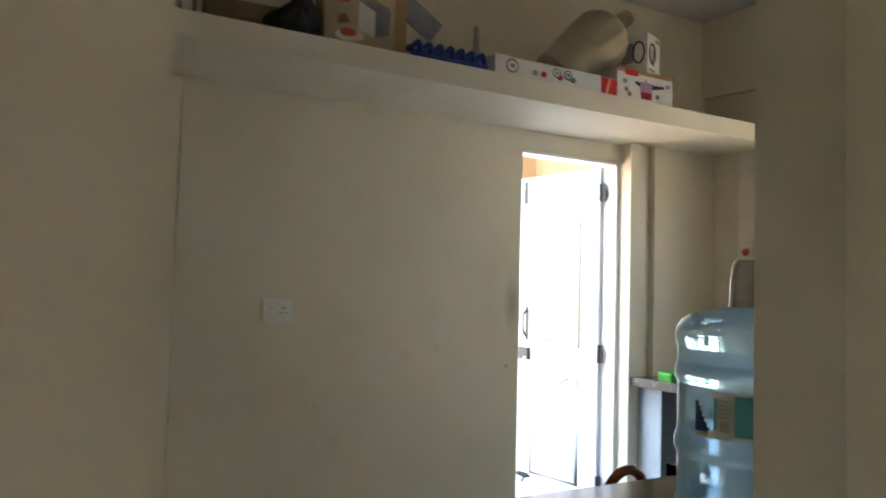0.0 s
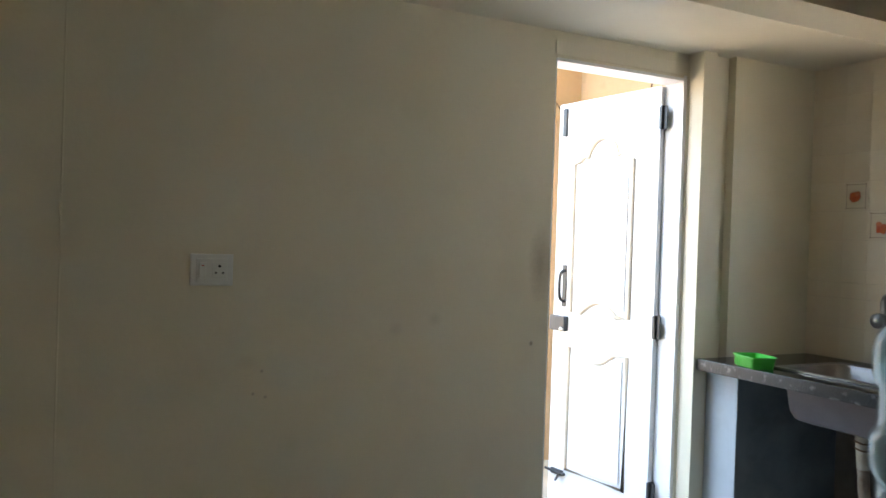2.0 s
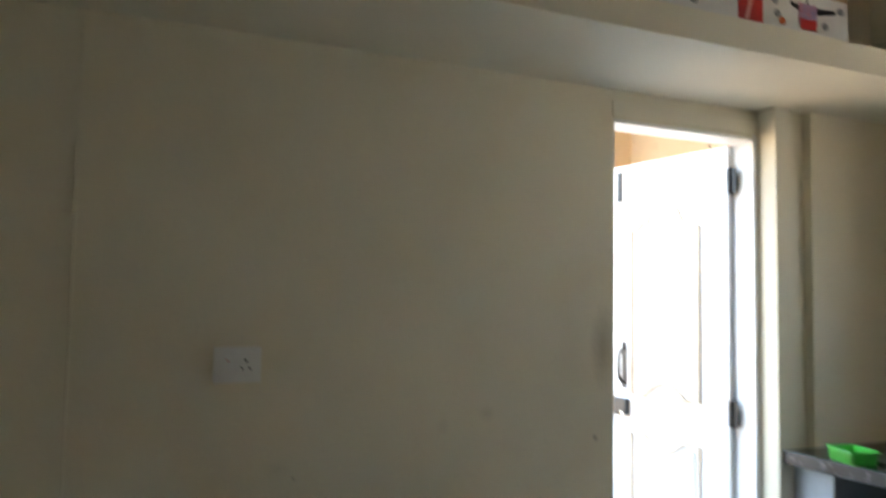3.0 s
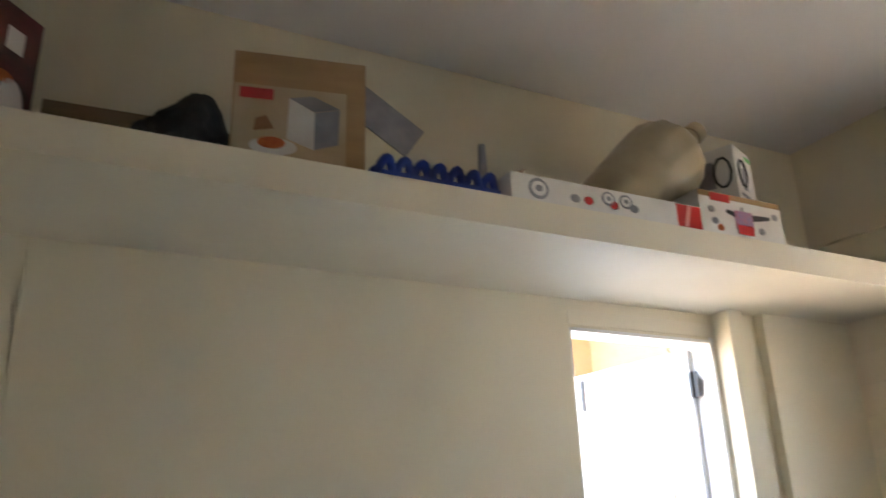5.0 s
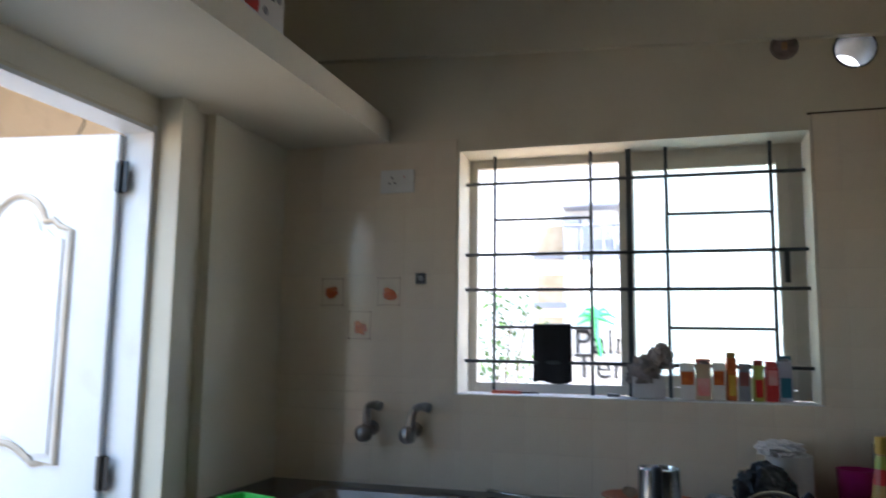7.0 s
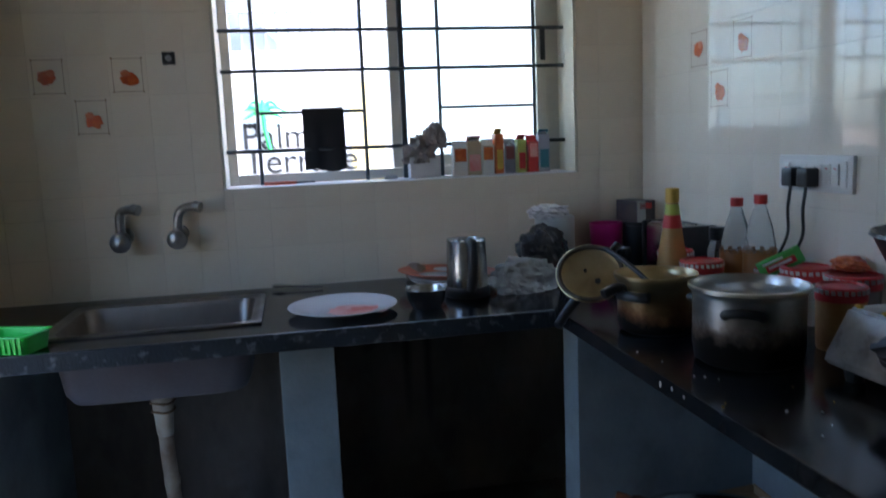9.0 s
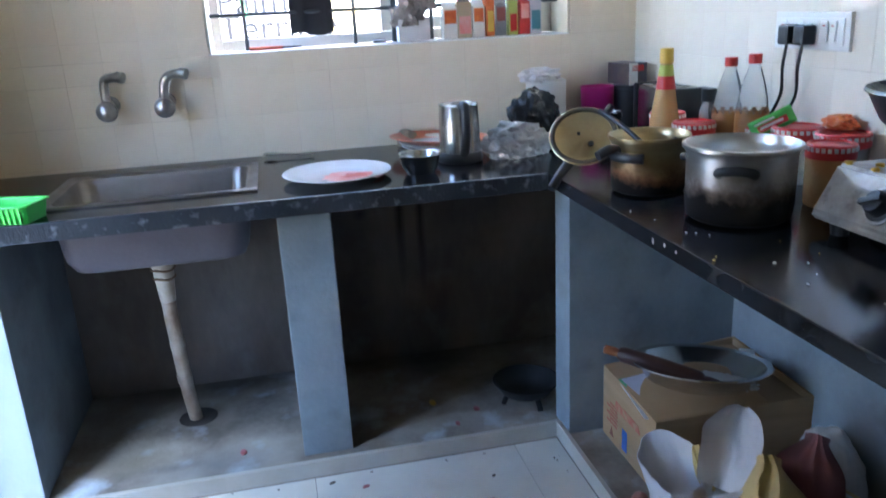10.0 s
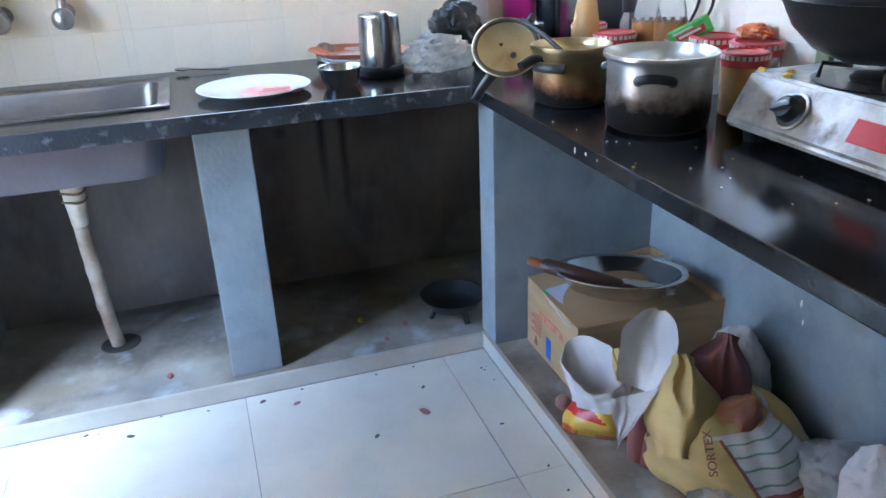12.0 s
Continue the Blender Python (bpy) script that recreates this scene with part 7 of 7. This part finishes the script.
for x, y, z, h in ((2.821, 1.1625, 0.405, 0.013), (2.807, 1.1625, 0.36, 0.010), (2.83, 1.1625, 0.455, 0.006), (2.892, 1.7395, 0.838, 0.009), (2.845, 1.7395, 0.843, 0.005), (2.80, 1.7395, 0.842, 0.004)):
    solid("food_drip", lump(0.0032, 0.0012, h * 0.75, 0.4, 3.5, x * 31, flat=False, sub=3), FLOURW, "dried white drip on the counter side", "drip", pose(x, y, z), smooth=True, group="dried drips")
rnd = random.Random(51)
for i in range(16):
    x, y = (rnd.uniform(3.505, 3.533), rnd.uniform(1.78, 3.2)) if i % 2 else (rnd.uniform(2.5, 3.45), rnd.uniform(1.715, 1.76))
    k = rnd.uniform(0.0025, 0.006)
    solid("crumb", lump(k, k * 0.6, k * 0.25, 0.3, 2, i + 0.5, sub=1), CRUMB, "small dark crumb on the tile floor", "litter", pose(x, y, 0.0005, 0, 0, rnd.uniform(0, 180)), group="floor litter")

# ---- outside the window ----
GZ = -0.62
hs = thing("opposite_building", "white painted building with a grey stair and railing", "building", pose(0, 0, 0))
bm = cube(9.6, 9.85, -7.0, 2.95, GZ, 2.15)
part("front_wall", bm, OUTW, hs)
part("upper_wall", cube(12.4, 12.7, -7.0, 5.2, GZ, 7.5), OUTW, hs)
part("yellow_wall", cube(9.57, 9.6, 1.45, 1.80, GZ, 1.95), OUTY, hs)
part("canopy", cube(12.05, 12.4, 1.2, 3.38, 3.32, 3.38, 0.02), OUTG, hs)
part("column", cube(12.1, 12.4, 3.14, 3.36, 2.55, 3.2), OUTG, hs)
part("stair_soffit", outline_slab([(0, 0), (0.55, 0.0), (0.0, 0.6)], 0.15, pose(12.2, 2.95, 2.55, 0, 0, -90)), OUTG, hs)
part("landing", cube(11.9, 12.4, 1.2, 3.3, 2.45, 2.55), OUTW, hs)
for i in range(14):
    y = 1.3 + i * 0.15
    part("railing_bar", tube([(12.0, y, 2.55), (12.0, y, 3.05)], 0.012, 6), OUTG, hs)
part("railing_top", tube([(12.0, 1.2, 3.05), (12.0, 3.3, 3.05)], 0.018, 6), OUTG, hs)
for y, z in ((3.62, 2.9), (3.62, 2.2), (3.62, 1.6)):
    w = part("window", cube(12.36, 12.4, y - 0.22, y + 0.16, z - 0.2, z + 0.2), BEIGEC, hs)
    part("sill", cube(12.3, 12.4, y - 0.26, y + 0.2, z - 0.27, z - 0.2), OUTG, w)
part("gate_post", cube(9.5, 9.6, 2.98, 3.22, GZ, 1.62), OUTG, hs)
sg = thing("palm_sign", "painted building name sign with a green palm tree", "sign", pose(9.575, 0, 0))
for text, z, y in (("Palm", 1.312, 2.90), ("Terrace", 1.062, 2.90)):
    lettering(text, 0.36, SIGNK, sg, pose(0, y, z, 90, 0, -90), depth=0.006)
for i in range(3):
    part("small_letter", cube(-0.006, 0.006, 2.74 + i * 0.05, 2.775 + i * 0.05, 1.52, 1.57), SIGNK, sg)
part("palm_trunk", tube([(0, 2.67, 1.70), (0, 2.66, 1.5), (0, 2.62, 1.28)], 0.022, 8), SIGNG, sg)
for i in range(7):
    aa = math.pi * (-0.15 + 1.3 * i / 6)
    pts = [(0, 2.67, 1.70), (0, 2.67 + 0.12 * math.cos(aa), 1.70 + 0.10 * math.sin(aa)), (0, 2.67 + 0.23 * math.cos(aa), 1.70 + 0.10 * math.sin(aa) - 0.05)]
    part("palm_frond", tube(curve_pts(pts, 4), 0.028, 6, taper=0.2), SIGNG, sg)
hedge = thing("garden_shrub", "pale leafy shrub beside the opposite wall", "shrub", pose(8.6, 3.55, GZ))
for k in range(5):
    aa = k * 1.3
    part("stem", tube(curve_pts([(0, 0, 0), (0.12 * math.cos(aa), 0.12 * math.sin(aa), 0.9), (0.35 * math.cos(aa), 0.35 * math.sin(aa), 1.9 + 0.1 * k)], 4), 0.022, 6, taper=0.4), BARK, hedge)
rnd = random.Random(77)
bm = bmesh.new()
for i in range(1400):
    c = Vector((rnd.gauss(0, 0.30), rnd.gauss(0, 0.24), rnd.uniform(0.5, 2.5)))
    d = Vector((rnd.uniform(-1, 1), rnd.uniform(-1, 1), rnd.uniform(-0.4, 0.8))).normalized()
    u = d.cross(Vector((0, 0, 1)) if abs(d.z) < 0.9 else Vector((1, 0, 0))).normalized()
    L = rnd.uniform(0.05, 0.10)
    v = [bm.verts.new(c), bm.verts.new(c + d * L * 0.5 + u * L * 0.28), bm.verts.new(c + d * L), bm.verts.new(c + d * L * 0.5 - u * L * 0.28)]
    bm.faces.new(v)
part("leaves", bm, LEAF, hedge)

# ---- tiles ----


def tile_mesh(name, w, h, t, inset, material):
    """A tile in y, z with its glazed face towards -x and eased edges."""
    me = bpy.data.meshes.new(name)
    a, b = w / 2, h / 2
    v = [(0, -a, -b), (0, a, -b), (0, a, b), (0, -a, b)]
    v += [(-t + inset * 0.6, -a, -b), (-t + inset * 0.6, a, -b), (-t + inset * 0.6, a, b), (-t + inset * 0.6, -a, b)]
    a, b = a - inset, b - inset
    v += [(-t, -a, -b), (-t, a, -b), (-t, a, b), (-t, -a, b)]
    f = [(8, 11, 10, 9)]
    for i in range(4):
        j = (i + 1) % 4
        f += [(4 + i, 8 + i, 8 + 1 + i if i < 3 else 8, 4 + j), (i, 4 + i, 4 + j, j)]
    me.from_pydata(v, [], f)
    me.materials.append(material)
    return me


TW, TH = 0.1165, 0.1275
cache = {}


def lay(wall, u0, u1, z0, z1, place, material, name="tile", gap=0.0003):
    key = (round(u1 - u0, 4), round(z1 - z0, 4), material.name)
    if key not in cache:
        cache[key] = tile_mesh(name, u1 - u0 - gap, z1 - z0 - gap, 0.008, 0.0005, material)
    ob = new(name, cache[key])
    ob.parent = wall
    ob.matrix_basis = place((u0 + u1) / 2, (z0 + z1) / 2)
    return ob


def tile_wall(wall, lo, hi, anchor, z_lo, z_hi, hole, place, material):
    cuts = sorted({lo, hi, *([hole[0], hole[1]] if hole else [])} | {anchor + TW * k for k in range(-60, 60) if lo + 0.004 < anchor + TW * k < hi - 0.004})
    zc = sorted({z_lo, z_hi, *([hole[2], hole[3]] if hole else [])} | {1.505 + TH * k for k in range(-12, 12) if z_lo + 0.004 < 1.505 + TH * k < z_hi - 0.004})
    for a, b in zip(cuts, cuts[1:]):
        for c, d in zip(zc, zc[1:]):
            if b - a < 0.004 or d - c < 0.004:
                continue
            if hole and hole[0] - 1e-6 <= a and b <= hole[1] + 1e-6 and hole[2] - 1e-6 <= c and d <= hole[3] + 1e-6:
                continue
            lay(wall, a, b, c, d, place, material)


place_b = lambda u, z: Matrix.Translation((XB - 0.0005, u, z))
place_c = lambda u, z: Matrix.Translation((u, YC + 0.0005, z)) @ pose(0, 0, 0, 0, 0, -90)
tile_wall(wall_window, YC, YA - 0.09, 3.193, CT, 2.15, (WY0 - 0.001, WY1 + 0.001, WZ0 - 0.001, 2.15), place_b, TILE)
tile_wall(wall_stove, 2.05, XB - 0.009, 3.836, CT, 2.145, None, place_c, TILE_C)
# fruit pictures on six tiles
BORDER = surface("brown_line_print", (0.36, 0.22, 0.12), rough=0.25)
FRUIT = surface("orange_fruit_print", (0.62, 0.15, 0.03), (0.48, 0.07, 0.02), rough=0.2, big=70, fine=200, bump=0.02)


def fruit(wall, place, u, z, seed, flip):
    rnd = random.Random(seed)
    base = place(u, z)
    w, h = 0.045, 0.052
    fr = part("fruit_tile_print", outline_slab(rect(-w, w, -h, -h + 0.0016), 0.0006), BORDER, wall)
    bm = bmesh.new()
    for q in (rect(-w, w, -h, -h + 0.0018), rect(-w, w, h - 0.0018, h), rect(-w, -w + 0.0018, -h + 0.0018, h - 0.0018), rect(w - 0.0018, w, -h + 0.0018, h - 0.0018)):
        a = [bm.verts.new((x, -0.0006, zz)) for x, zz in q]
        bm.faces.new(a)
    for cx, cz in ((-w, -h), (w, -h), (w, h), (-w, h)):
        bm.faces.new([bm.verts.new((cx + dx * 0.004, -0.0007, cz + dz * 0.004)) for dx, dz in ((-1, 0), (0, -1), (1, 0), (0, 1))])
    bm.to_mesh(fr.data)
    bm.free()
    fr.matrix_basis = base @ Matrix.Translation((-0.0083, 0, 0)) @ pose(0, 0, 0, 0, 0, -90)
    n = 26
    pts = []
    for i in range(n):
        a = 2 * math.pi * i / n
        k = rnd.uniform(0.85, 1.15) * (1 + 0.35 * math.cos(a * 1 - 2.2 * flip))
        pts.append((flip * 0.025 * math.cos(a) * k, -0.008 + 0.021 * math.sin(a) * k))
    part("fruit_picture", outline_slab(pts, 0.0006), FRUIT, wall, m=base @ Matrix.Translation((-0.0084, 0, 0)) @ pose(0, 0, 0, 0, 0, -90))
    part("fruit_picture", outline_slab([(x * 0.5 + flip * 0.010, z * 0.5 + 0.012) for x, z in pts], 0.0006), ORANGEP, wall, m=base @ Matrix.Translation((-0.0092, 0, 0)) @ pose(0, 0, 0, 0, 0, -90))


for k, (u, z, fl2) in enumerate(((3.135, 1.5685, 1), (3.0185, 1.441, -1), (2.902, 1.5685, -1))):
    fruit(wall_window, place_b, u, z, k, fl2)
for k, (u, z, fl2) in enumerate(((3.7775, 1.5685, 1), (3.661, 1.441, -1), (3.5445, 1.5685, -1))):
    fruit(wall_stove, place_c, u, z, k + 5, fl2)

# floor tiles, 0.61 m
me = {}
J = 0.0022
xs = [3.541 - 0.605 * k for k in range(0, 8)]
ys = [1.704 - 0.612 * 6] + [1.845 + 0.612 * k for k in range(-6, 3)] + [YA]
for x1, x0 in zip(xs, xs[1:]):
    for y0, y1 in zip(ys, ys[1:]):
        lo = y0
        key = (round(x1 - x0, 3), round(y1 - y0, 3))
        if y1 - y0 < 0.02:
            continue
        if key not in me:
            bm = cube(-(x1 - x0) / 2 + J / 2, (x1 - x0) / 2 - J / 2, -(y1 - y0) / 2 + J / 2, (y1 - y0) / 2 - J / 2, -0.006, 0.0)
            m2 = bpy.data.meshes.new("floor_tile")
            bm.to_mesh(m2)
            bm.free()
            m2.materials.append(FLOOR_T)
            me[key] = m2
        t = new("floor_tile", me[key])
        t.parent = floor
        t.matrix_basis = Matrix.Translation(((x0 + x1) / 2, (y0 + y1) / 2, 0))
